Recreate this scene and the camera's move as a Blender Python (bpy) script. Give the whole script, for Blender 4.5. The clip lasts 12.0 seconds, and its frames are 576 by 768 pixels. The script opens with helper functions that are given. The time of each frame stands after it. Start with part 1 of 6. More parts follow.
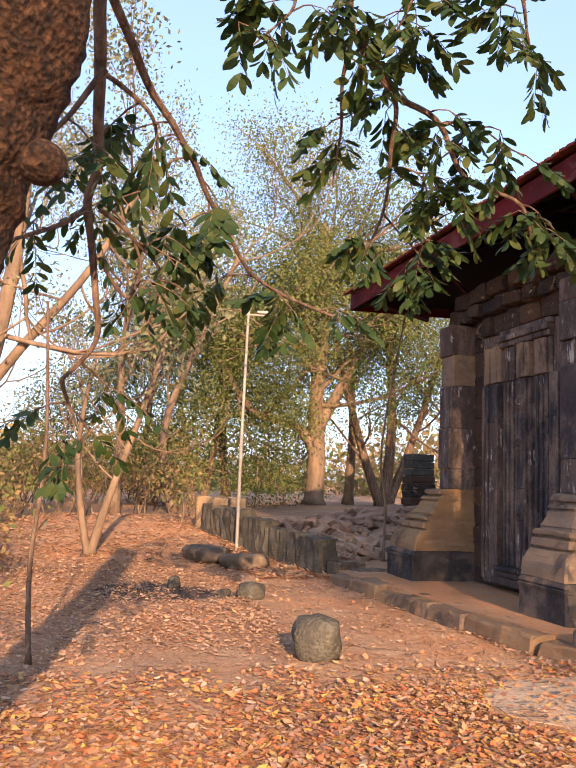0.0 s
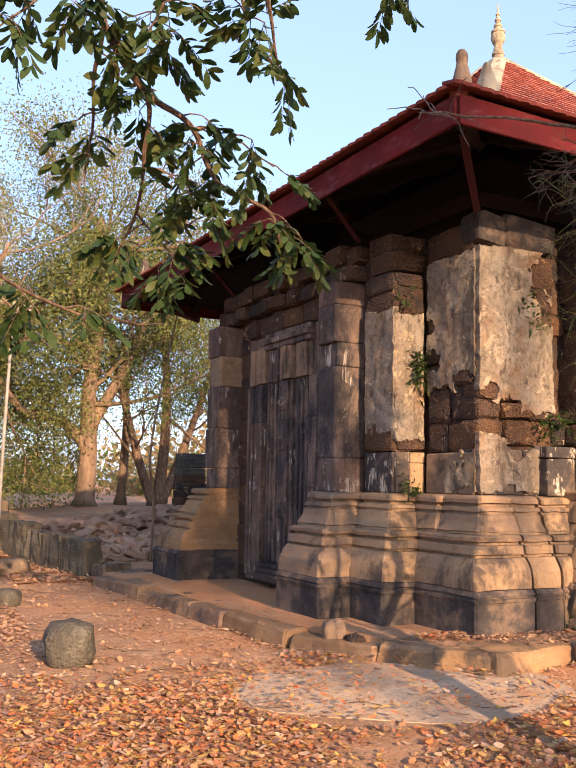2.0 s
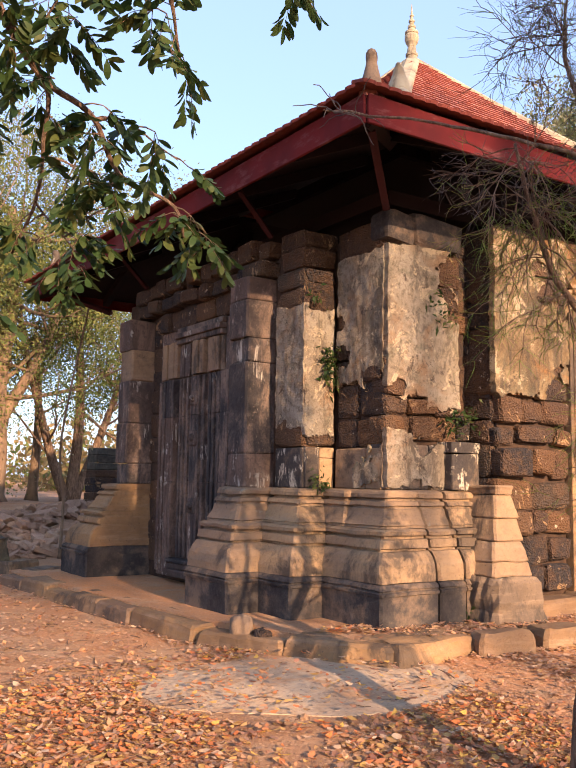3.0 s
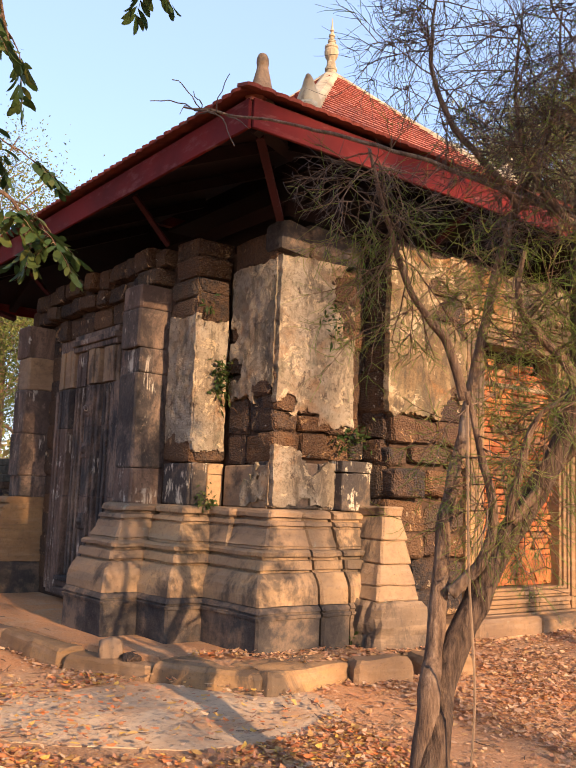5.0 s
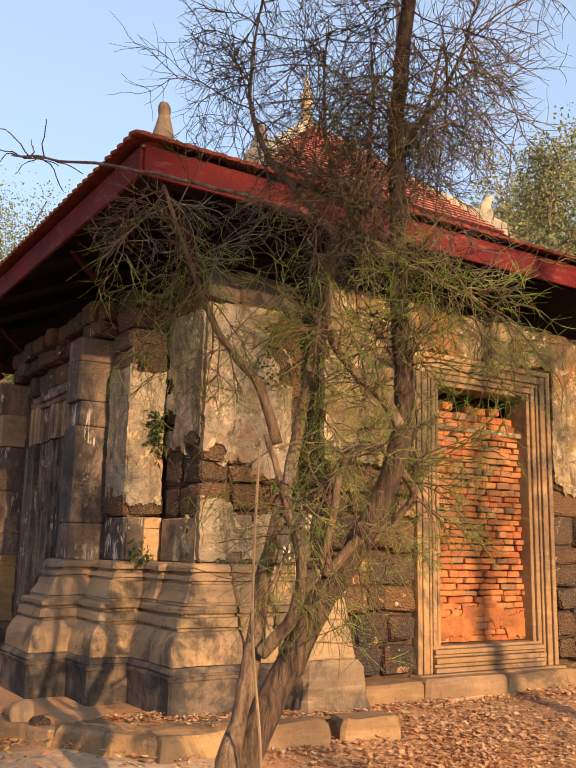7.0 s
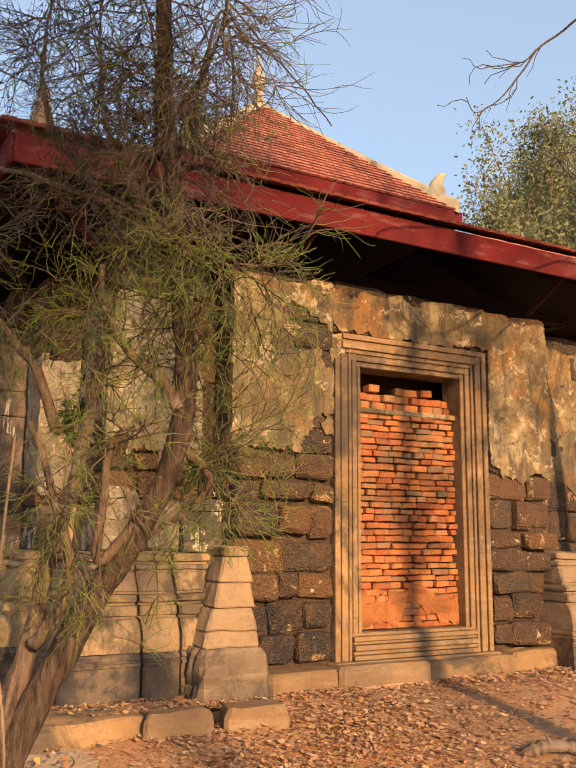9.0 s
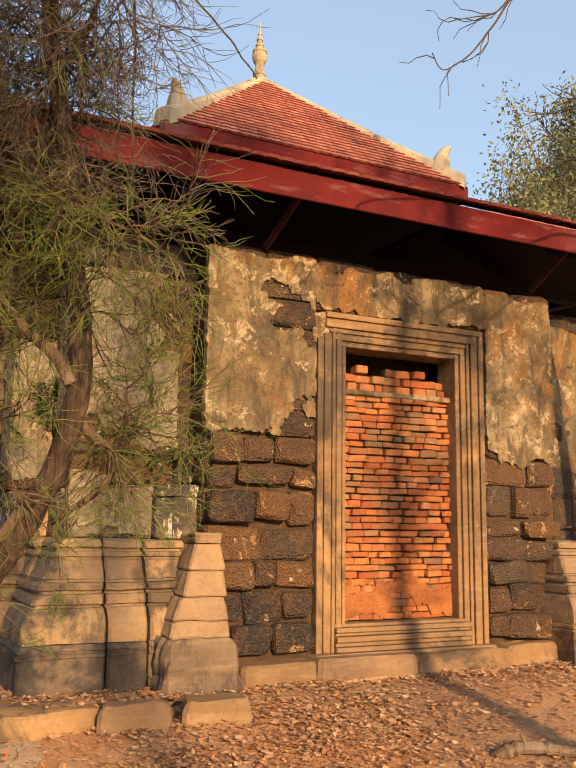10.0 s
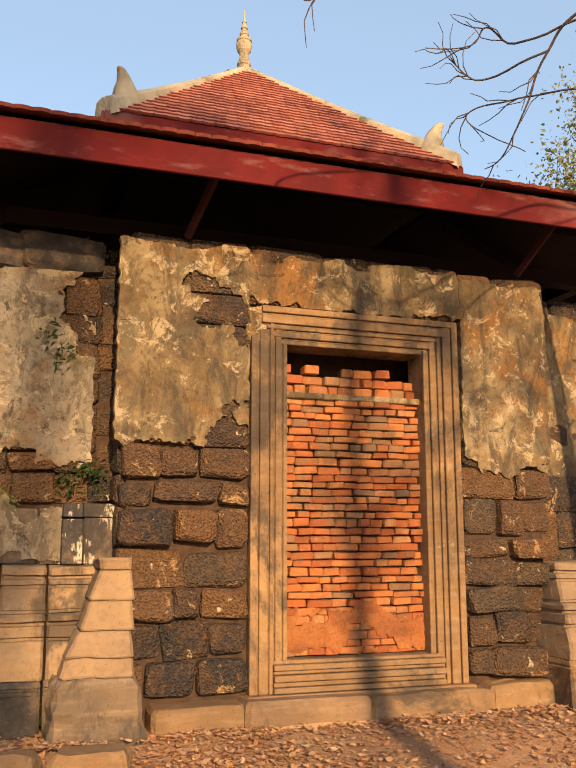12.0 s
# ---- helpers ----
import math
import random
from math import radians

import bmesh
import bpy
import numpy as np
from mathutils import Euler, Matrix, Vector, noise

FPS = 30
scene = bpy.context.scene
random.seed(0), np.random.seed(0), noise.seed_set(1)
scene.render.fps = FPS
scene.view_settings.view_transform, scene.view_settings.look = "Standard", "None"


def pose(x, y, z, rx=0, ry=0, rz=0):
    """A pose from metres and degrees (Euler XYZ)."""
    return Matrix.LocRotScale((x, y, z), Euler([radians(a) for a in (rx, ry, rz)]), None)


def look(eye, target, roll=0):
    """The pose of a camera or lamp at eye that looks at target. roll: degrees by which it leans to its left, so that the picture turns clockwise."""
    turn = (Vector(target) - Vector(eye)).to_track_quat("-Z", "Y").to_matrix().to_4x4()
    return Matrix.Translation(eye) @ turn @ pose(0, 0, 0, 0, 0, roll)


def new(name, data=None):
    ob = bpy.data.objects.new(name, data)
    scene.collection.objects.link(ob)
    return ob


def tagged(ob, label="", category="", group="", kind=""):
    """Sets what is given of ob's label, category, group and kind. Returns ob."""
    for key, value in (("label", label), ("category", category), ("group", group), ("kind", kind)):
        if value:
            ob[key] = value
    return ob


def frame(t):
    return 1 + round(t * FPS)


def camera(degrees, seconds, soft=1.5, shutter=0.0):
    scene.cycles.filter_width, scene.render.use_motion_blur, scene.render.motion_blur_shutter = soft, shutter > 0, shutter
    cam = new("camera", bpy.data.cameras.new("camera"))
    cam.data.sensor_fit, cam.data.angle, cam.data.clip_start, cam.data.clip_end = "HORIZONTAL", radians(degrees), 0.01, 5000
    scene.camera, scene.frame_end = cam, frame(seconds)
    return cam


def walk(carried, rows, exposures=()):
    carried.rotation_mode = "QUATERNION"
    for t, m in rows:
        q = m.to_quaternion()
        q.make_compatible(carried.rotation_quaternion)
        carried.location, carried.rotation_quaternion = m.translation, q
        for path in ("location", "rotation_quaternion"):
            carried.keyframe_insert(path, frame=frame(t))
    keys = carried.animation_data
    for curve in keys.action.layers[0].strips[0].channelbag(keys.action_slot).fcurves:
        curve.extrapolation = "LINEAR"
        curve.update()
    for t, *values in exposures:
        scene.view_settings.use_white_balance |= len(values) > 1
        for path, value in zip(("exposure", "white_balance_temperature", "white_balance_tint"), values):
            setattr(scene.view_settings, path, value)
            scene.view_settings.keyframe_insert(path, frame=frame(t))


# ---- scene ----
cam = camera(36.6, 12.0)
METRES, EYE, TILT, LEAN, TURN = 5.747, 1.5, 0.0, 0.0, -13.7
ROWS = [
    (0.0, 0.0, 0.0, 0.0, -0.2, 6.36, -1.79),
    (0.5, 0.0057, -0.0002, 0.0006, -4.17, 6.57, -1.76),
    (1.0, 0.0136, -0.0022, 0.0006, -7.97, 6.7, -1.6),
    (1.5, 0.0212, -0.0044, 0.0011, -11.45, 6.73, -1.36),
    (2.0, 0.0269, -0.0055, 0.0023, -14.59, 6.66, -1.09),
    (2.5, 0.0326, -0.0066, 0.0039, -17.41, 6.54, -0.97),
    (3.0, 0.0422, -0.0085, 0.0047, -19.88, 6.36, -0.9),
    (3.5, 0.0553, -0.0106, 0.0065, -22.08, 6.23, -0.91),
    (5.5, 0.1846, 0.0048, 0.0112, -23.74, 8.09, -2.11),
    (6.0, 0.2406, -0.0115, 0.0163, -21.99, 9.36, -2.26),
    (6.5, 0.3016, -0.021, 0.0158, -20.26, 10.33, -1.88),
    (7.0, 0.3565, -0.0415, 0.0143, -18.84, 10.83, -1.18),
    (7.5, 0.4072, -0.0632, 0.0175, -17.94, 10.99, -0.56),
    (9.5, 0.6148, -0.0707, 0.0177, -14.72, 9.46, -0.63),
    (10.0, 0.6741, -0.0507, 0.0175, -12.93, 9.11, -0.72),
    (10.5, 0.7423, -0.037, 0.0186, -10.72, 9.27, -0.6),
    (11.0, 0.8091, 0.0033, 0.0163, -8.67, 9.64, -0.3),
    (11.5, 0.88, 0.0401, 0.0195, -6.94, 10.03, -0.04),
    (12.0, 0.9528, 0.0629, 0.0214, -5.52, 10.34, -0.0),
]
walk(cam, [(t, pose(0, 0, EYE, TILT, LEAN, TURN) @ pose(METRES * x, METRES * y, METRES * z, 90 + pitch, roll, yaw)) for t, x, y, z, yaw, pitch, roll in ROWS], [(0.0, 1.76, 5800, 17), (3.5, 1.76, 5800, 17), (6.0, 1.60, 6400, 11), (9.5, 1.31, 6750, 7), (12.0, 1.28, 6600, 5)])

# ---------- world, sun ----------
SUN_TRAVEL = Vector((0.06, 1.0, -0.32)).normalized()
world = bpy.data.worlds.new("world")
scene.world = world
world.use_nodes = True
wn = world.node_tree
sky = wn.nodes.new("ShaderNodeTexSky")
sky.sky_type = "NISHITA"
sky.sun_disc = False
sky.sun_elevation = math.asin(-SUN_TRAVEL.z)
sky.sun_rotation = math.atan2(-SUN_TRAVEL.x, -SUN_TRAVEL.y)
sky.air_density = 1.0
sky.dust_density = 1.3
sky.ozone_density = 1.7
haze = wn.nodes.new("ShaderNodeMix")
haze.data_type = "RGBA"
haze.inputs["Factor"].default_value = 0.65
haze.inputs["B"].default_value = (1.30, 1.58, 2.1, 1)
wn.links.new(sky.outputs[0], haze.inputs["A"])
wn.links.new(haze.outputs["Result"], wn.nodes["Background"].inputs[0])
wn.nodes["Background"].inputs[1].default_value = 0.15
sun_data = bpy.data.lights.new("sun", "SUN")
sun_data.energy = 3.7
sun_data.angle = radians(0.6)
sun_data.color = (1.0, 0.65, 0.34)
sun = new("sun", sun_data)
sun.matrix_world = look((0, 0, 30), Vector((0, 0, 30)) + SUN_TRAVEL)

# ---------- materials ----------


def material(name, build, rough=0.9):
    m = bpy.data.materials.new(name)
    m.use_nodes = True
    nt = m.node_tree
    bsdf = nt.nodes["Principled BSDF"]
    bsdf.inputs["Roughness"].default_value = rough
    bsdf.inputs["Specular IOR Level"].default_value = 0.25
    build(Nodes(nt, bsdf))
    return m


class Nodes:
    """Short ways to make and join shader nodes."""

    def __init__(self, nt, bsdf):
        self.nt, self.bsdf = nt, bsdf

    def node(self, kind, **values):
        n = self.nt.nodes.new(kind)
        for k, v in values.items():
            n.inputs[k.replace("_", " ")].default_value = v
        return n

    def link(self, a, b):
        self.nt.links.new(a, b)

    def place(self, world_space=True):
        if world_space:
            return self.nt.nodes.new("ShaderNodeNewGeometry").outputs["Position"]
        return self.nt.nodes.new("ShaderNodeTexCoord").outputs["Object"]

    def stretched(self, sx, sy, sz):
        n = self.nt.nodes.new("ShaderNodeVectorMath")
        n.operation = "MULTIPLY"
        self.link(self.place(), n.inputs[0])
        n.inputs[1].default_value = (sx, sy, sz)
        return n.outputs[0]

    def noise(self, scale, detail=4.0, rough=0.6, vector=None, distortion=0.0):
        n = self.node("ShaderNodeTexNoise", Scale=scale, Detail=detail, Roughness=rough, Distortion=distortion)
        self.link(vector if vector is not None else self.place(), n.inputs["Vector"])
        return n.outputs["Fac"]

    def voronoi(self, scale, vector=None):
        n = self.node("ShaderNodeTexVoronoi", Scale=scale)
        self.link(vector if vector is not None else self.place(), n.inputs["Vector"])
        return n.outputs["Distance"]

    def ramp(self, fac, *stops):
        n = self.nt.nodes.new("ShaderNodeValToRGB")
        e = n.color_ramp.elements
        while len(e) < len(stops):
            e.new(0.5)
        for s, (p, c) in zip(e, stops):
            s.position = p
            s.color = (*c, 1) if len(c) == 3 else c
        self.link(fac, n.inputs["Fac"])
        return n.outputs["Color"]

    def mask(self, fac, low, high):
        n = self.node("ShaderNodeMapRange")
        n.interpolation_type = "SMOOTHSTEP"
        n.inputs["From Min"].default_value, n.inputs["From Max"].default_value = low, high
        self.link(fac, n.inputs["Value"])
        return n.outputs["Result"]

    def mix(self, fac, a, b, mode="MIX"):
        n = self.nt.nodes.new("ShaderNodeMix")
        n.data_type, n.blend_type = "RGBA", mode
        for socket, v in ((n.inputs["Factor"], fac), (n.inputs["A"], a), (n.inputs["B"], b)):
            if isinstance(v, (int, float)):
                socket.default_value = v
            elif isinstance(v, tuple):
                socket.default_value = (*v, 1)
            else:
                self.link(v, socket)
        return n.outputs["Result"]

    def random(self):
        return self.nt.nodes.new("ShaderNodeObjectInfo").outputs["Random"]

    def island(self):
        return self.nt.nodes.new("ShaderNodeNewGeometry").outputs["Random Per Island"]

    def colour(self, c):
        if isinstance(c, tuple):
            self.bsdf.inputs["Base Color"].default_value = (*c, 1)
        else:
            self.link(c, self.bsdf.inputs["Base Color"])

    def bump(self, height, strength=0.5, distance=0.01):
        n = self.node("ShaderNodeBump", Strength=strength, Distance=distance)
        self.link(height, n.inputs["Height"])
        self.link(n.outputs[0], self.bsdf.inputs["Normal"])


def sandstone_nodes(n, deep=(0.165, 0.112, 0.074), mid=(0.265, 0.172, 0.098), pale=(0.39, 0.252, 0.128), stain=0.53):
    big = n.noise(1.1, 5, 0.6)
    fine = n.noise(22, 6, 0.7)
    bed = n.noise(1.0, 6, 0.7, n.stretched(1.6, 1.6, 14))
    c = n.ramp(big, (0.3, deep), (0.5, mid), (0.7, pale))
    c = n.mix(n.mask(bed, 0.45, 0.75), c, n.mix(0.55, c, (0.33, 0.23, 0.15)))
    c = n.mix(n.mask(fine, 0.45, 0.8), c, n.mix(0.5, c, (0.10, 0.075, 0.055)))
    c = n.mix(n.mask(n.random(), 0.5, 1.0), c, n.mix(0.4, c, (0.14, 0.10, 0.08)))
    c = n.mix(n.mask(n.noise(0.9, 7, 0.72, n.stretched(1.3, 1.3, 0.9), 0.4), stain, stain + 0.11), c, n.mix(0.8, c, (0.048, 0.040, 0.034)))
    c = n.mix(n.mask(n.noise(3.1, 7, 0.75), 0.64, 0.72), c, (0.27, 0.25, 0.19))
    n.colour(c)
    pit = n.mask(n.noise(45, 3, 0.6), 0.62, 0.72)
    c = n.mix(pit, c, n.mix(0.6, c, (0.06, 0.045, 0.035)))
    n.colour(c)
    n.bump(n.mix(0.5, fine, n.noise(7, 8, 0.75)), 0.9, 0.03)


def dark_sandstone_nodes(n):
    stain = n.noise(1.3, 8, 0.74, n.stretched(2.2, 2.2, 1.0), 0.5)
    fine = n.noise(25, 6, 0.7)
    c = n.ramp(stain, (0.34, (0.25, 0.172, 0.124)), (0.44, (0.150, 0.108, 0.084)), (0.52, (0.062, 0.051, 0.047)), (0.60, (0.030, 0.027, 0.028)))
    c = n.mix(n.mask(n.random(), 0.3, 1.0), c, n.mix(0.35, c, (0.20, 0.115, 0.075)))
    c = n.mix(n.mask(fine, 0.48, 0.66), c, n.mix(0.5, c, (0.045, 0.036, 0.032)))
    c = n.mix(n.mask(n.noise(9, 6, 0.75), 0.58, 0.68), c, n.mix(0.5, c, (0.24, 0.18, 0.14)))
    run = n.noise(1.0, 6, 0.72, n.stretched(24, 24, 2.6), 0.8)
    where = n.noise(3.0, 4, 0.6)
    fac = n.nt.nodes.new("ShaderNodeMath")
    fac.operation = "MULTIPLY"
    n.link(n.mask(run, 0.53, 0.58), fac.inputs[0])
    n.link(n.mask(where, 0.55, 0.62), fac.inputs[1])
    c = n.mix(fac.outputs[0], c, (0.40, 0.35, 0.29))
    n.colour(c)
    n.bump(n.mix(0.5, fine, n.noise(8, 8, 0.78)), 1.0, 0.03)


def black_stone_nodes(n, drips=True):
    big = n.noise(2.2, 6, 0.7)
    c = n.ramp(big, (0.36, (0.022, 0.020, 0.022)), (0.50, (0.055, 0.046, 0.042)), (0.62, (0.17, 0.118, 0.080)))
    c = n.mix(n.mask(n.noise(20, 6, 0.75), 0.5, 0.7), c, n.mix(0.5, c, (0.075, 0.062, 0.055)))
    drip = n.noise(1.0, 5, 0.7, n.stretched(30, 30, 4.0), 0.8)
    patch = n.noise(4.5, 4, 0.6) if drips else n.noise(2.0, 2, 0.3)
    fac = n.nt.nodes.new("ShaderNodeMath")
    fac.operation = "MULTIPLY"
    n.link(n.mask(drip, 0.49, 0.56), fac.inputs[0])
    n.link(n.mask(patch, *((0.49, 0.56) if drips else (0.66, 0.8))), fac.inputs[1])
    c = n.mix(fac.outputs[0], c, (0.46, 0.40, 0.31))
    n.colour(c)
    n.bump(n.mix(0.5, n.noise(30, 6, 0.75), n.noise(7, 6, 0.7)), 0.9, 0.03)


def laterite_nodes(n):
    hole = n.voronoi(55, None)
    big = n.noise(3.2, 6, 0.7)
    fine = n.noise(30, 6, 0.75)
    own = n.ramp(n.random(), (0.0, (0.024, 0.022, 0.024)), (0.22, (0.044, 0.034, 0.030)), (0.42, (0.082, 0.046, 0.028)), (0.60, (0.026, 0.024, 0.026)),
                 (0.75, (0.120, 0.062, 0.030)), (0.88, (0.062, 0.049, 0.038)), (1.0, (0.048, 0.030, 0.022)))
    c = n.mix(n.mask(big, 0.42, 0.60), own, n.mix(0.4, own, (0.13, 0.066, 0.030)))
    c = n.mix(n.mask(fine, 0.45, 0.72), c, n.mix(0.35, c, (0.22, 0.125, 0.06)))
    c = n.mix(n.mask(hole, 0.30, 0.08), c, (0.018, 0.013, 0.011))
    c = n.mix(n.mask(n.noise(4.2, 7, 0.75, None, 0.6), 0.585, 0.64), c, n.mix(0.8, c, (0.36, 0.22, 0.105)))
    c = n.mix(n.mask(n.noise(6.5, 6, 0.7, None, 0.4), 0.64, 0.68), c, (0.40, 0.32, 0.22))
    n.colour(c)
    n.bump(n.mix(0.5, hole, n.mix(0.5, fine, n.noise(8, 6, 0.7))), 1.0, 0.05)


def plaster_nodes(n, wash=0.0):
    big = n.noise(1.5, 8, 0.70, None, 0.4)
    drip = n.noise(1.0, 9, 0.76, n.stretched(4.2, 4.2, 1.5), 0.7)
    grit = n.noise(19, 8, 0.8)
    fine = n.noise(70, 5, 0.75)
    if wash:
        c = n.ramp(big, (0.32, (0.15, 0.115, 0.080)), (0.46, (0.225, 0.180, 0.130)), (0.60, (0.31, 0.262, 0.200)), (0.72, (0.235, 0.20, 0.155)))
    else:
        c = n.ramp(big, (0.33, (0.090, 0.060, 0.031)), (0.45, (0.165, 0.112, 0.058)), (0.55, (0.235, 0.170, 0.092)), (0.66, (0.31, 0.235, 0.14)))
    # rusty bleeding, dark algae, pale scoured flakes, pinholes
    c = n.mix(n.mask(n.noise(1.2, 7, 0.72, None, 0.5), 0.49, 0.60), c, n.mix(0.45 if wash else 0.78, c, (0.22, 0.095, 0.025)))
    c = n.mix(n.mask(drip, 0.50 if wash else 0.46, 0.60), c, n.mix(0.62 if wash else 0.80, c, (0.058, 0.046, 0.034)))
    c = n.mix(n.mask(n.noise(2.0, 7, 0.74, None, 0.6), 0.52, 0.63), c, n.mix(0.6, c, (0.105, 0.095, 0.062)))
    c = n.mix(n.mask(grit, 0.49, 0.62), c, n.mix(0.62, c, (0.070, 0.048, 0.030)))
    c = n.mix(n.mask(n.noise(4.6, 9, 0.80, None, 0.5), 0.545, 0.595), c, n.mix(0.68, c, (0.46, 0.36, 0.23)))
    c = n.mix(n.mask(n.noise(4.0, 9, 0.80, None, 0.6), 0.59, 0.62), c, n.mix(0.8, c, (0.050, 0.035, 0.028)))
    c = n.mix(n.mask(n.voronoi(34), 0.14, 0.07), c, n.mix(0.7, c, (0.05, 0.035, 0.025)))
    n.colour(c)
    n.bump(n.mix(0.5, n.mix(0.5, fine, grit), n.noise(7, 8, 0.75)), 1.0, 0.045)


def brick_nodes(n):
    c = n.ramp(n.random(), (0.0, (0.22, 0.062, 0.024)), (0.3, (0.33, 0.098, 0.032)), (0.55, (0.40, 0.150, 0.050)),
               (0.75, (0.25, 0.090, 0.038)), (0.88, (0.36, 0.17, 0.075)), (1.0, (0.13, 0.078, 0.050)))
    c = n.mix(n.mask(n.noise(14, 5, 0.7), 0.45, 0.75), c, n.mix(0.6, c, (0.15, 0.06, 0.03)))
    c = n.mix(n.mask(n.noise(2.2, 6, 0.7), 0.50, 0.62), c, n.mix(0.78, c, (0.15, 0.090, 0.050)))
    c = n.mix(n.mask(n.noise(30, 5, 0.75), 0.58, 0.68), c, n.mix(0.6, c, (0.46, 0.24, 0.11)))
    n.colour(c)
    n.bump(n.noise(60, 5, 0.7), 0.7, 0.015)


def mortar_nodes(n):
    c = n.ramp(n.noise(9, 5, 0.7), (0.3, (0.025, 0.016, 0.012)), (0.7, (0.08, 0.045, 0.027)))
    n.colour(c)
    n.bump(n.noise(40, 5, 0.7), 0.6, 0.01)


def painted_wood_nodes(n):
    wear = n.noise(1.0, 6, 0.7, n.stretched(2.5, 2.5, 9))
    c = n.ramp(n.noise(1.2, 4, 0.6), (0.35, (0.060, 0.005, 0.006)), (0.65, (0.120, 0.008, 0.008)))
    c = n.mix(n.mask(wear, 0.53, 0.72), c, (0.145, 0.052, 0.048))
    c = n.mix(n.mask(n.noise(0.7, 3, 0.5), 0.56, 0.66), c, n.mix(0.5, c, (0.19, 0.105, 0.088)))
    n.colour(c)
    n.bump(n.noise(30, 4, 0.6), 0.2, 0.004)


# near-black maroon: the shade under the eaves is put into the timber's colour
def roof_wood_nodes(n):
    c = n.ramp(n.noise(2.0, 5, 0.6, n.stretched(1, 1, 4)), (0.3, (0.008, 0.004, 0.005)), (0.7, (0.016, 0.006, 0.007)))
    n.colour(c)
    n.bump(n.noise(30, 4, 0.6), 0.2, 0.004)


def roof_tile_nodes(n):
    c = n.ramp(n.random(), (0.0, (0.27, 0.088, 0.056)), (0.5, (0.36, 0.125, 0.078)), (1.0, (0.44, 0.175, 0.112)))
    c = n.mix(n.mask(n.island(), 0.3, 1.0), c, n.mix(0.5, c, (0.27, 0.085, 0.058)))
    c = n.mix(n.mask(n.noise(5, 6, 0.7), 0.52, 0.75), c, (0.13, 0.062, 0.045))
    n.colour(c)
    n.bump(n.noise(60, 4, 0.6), 0.3, 0.005)


def cement_nodes(n):
    c = n.ramp(n.noise(3, 6, 0.65), (0.3, (0.24, 0.195, 0.13)), (0.55, (0.37, 0.315, 0.215)), (0.75, (0.44, 0.39, 0.29)))
    c = n.mix(n.mask(n.noise(1.0, 6, 0.7, n.stretched(5, 5, 1.8), 0.5), 0.52, 0.70), c, (0.14, 0.115, 0.085))
    n.colour(c)
    n.bump(n.noise(40, 5, 0.7), 0.5, 0.01)


def earth_nodes(n):
    big = n.noise(0.35, 6, 0.6)
    mid = n.noise(2.1, 6, 0.7)
    fine = n.noise(38, 6, 0.8)
    c = n.ramp(big, (0.34, (0.29, 0.168, 0.096)), (0.5, (0.42, 0.228, 0.118)), (0.66, (0.54, 0.245, 0.098)))
    c = n.mix(n.mask(mid, 0.45, 0.7), c, (0.47, 0.30, 0.17))
    c = n.mix(n.mask(fine, 0.48, 0.72), c, n.mix(0.6, c, (0.18, 0.10, 0.06)))
    c = n.mix(n.mask(n.voronoi(26), 0.3, 0.12), c, n.mix(0.5, c, (0.62, 0.38, 0.20)))
    c = n.mix(n.mask(n.voronoi(17), 0.22, 0.10), c, n.mix(0.6, c, (0.16, 0.085, 0.05)))
    for x, y, r in ((1.05, 10.3, 0.95), (-0.85, 5.1, 0.85)):
        d = n.nt.nodes.new("ShaderNodeVectorMath")
        d.operation = "DISTANCE"
        n.link(n.stretched(1, 1, 0), d.inputs[0])
        d.inputs[1].default_value = (x, y, 0)
        add = n.nt.nodes.new("ShaderNodeMath")
        add.operation = "MULTIPLY_ADD"
        n.link(n.noise(3.5, 6, 0.8), add.inputs[0])
        add.inputs[1].default_value = -1.6
        n.link(d.outputs["Value"], add.inputs[2])
        c = n.mix(n.mask(add.outputs[0], r - 0.75, r - 1.2), c, n.mix(0.85, c, (0.035, 0.032, 0.032)))
    n.colour(c)
    n.bump(n.mix(0.5, fine, n.noise(9, 6, 0.75)), 1.0, 0.04)


def slab_nodes(n):
    c = n.ramp(n.noise(2.0, 6, 0.65), (0.3, (0.36, 0.255, 0.165)), (0.6, (0.49, 0.36, 0.235)), (0.8, (0.55, 0.38, 0.23)))
    c = n.mix(n.mask(n.noise(1.7, 7, 0.72, None, 0.5), 0.47, 0.62), c, n.mix(0.75, c, (0.42, 0.24, 0.125)))
    c = n.mix(n.mask(n.noise(30, 5, 0.7), 0.52, 0.72), c, (0.20, 0.14, 0.10))
    c = n.mix(n.mask(n.noise(7, 8, 0.78, n.stretched(1.0, 2.6, 1.0), 0.8), 0.58, 0.64), c, n.mix(0.6, c, (0.15, 0.10, 0.065)))
    n.colour(c)
    n.bump(n.mix(0.5, n.noise(30, 6, 0.75), n.noise(5, 5, 0.6)), 0.9, 0.025)


def rock_nodes(n):
    c = n.ramp(n.noise(6, 6, 0.7), (0.3, (0.035, 0.031, 0.026)), (0.55, (0.085, 0.074, 0.055)), (0.75, (0.16, 0.142, 0.105)))
    c = n.mix(n.mask(n.noise(2.5, 5, 0.6), 0.60, 0.74), c, (0.16, 0.135, 0.075))
    n.colour(c)
    n.bump(n.mix(0.5, n.voronoi(40), n.noise(25, 6, 0.7)), 0.9, 0.03)


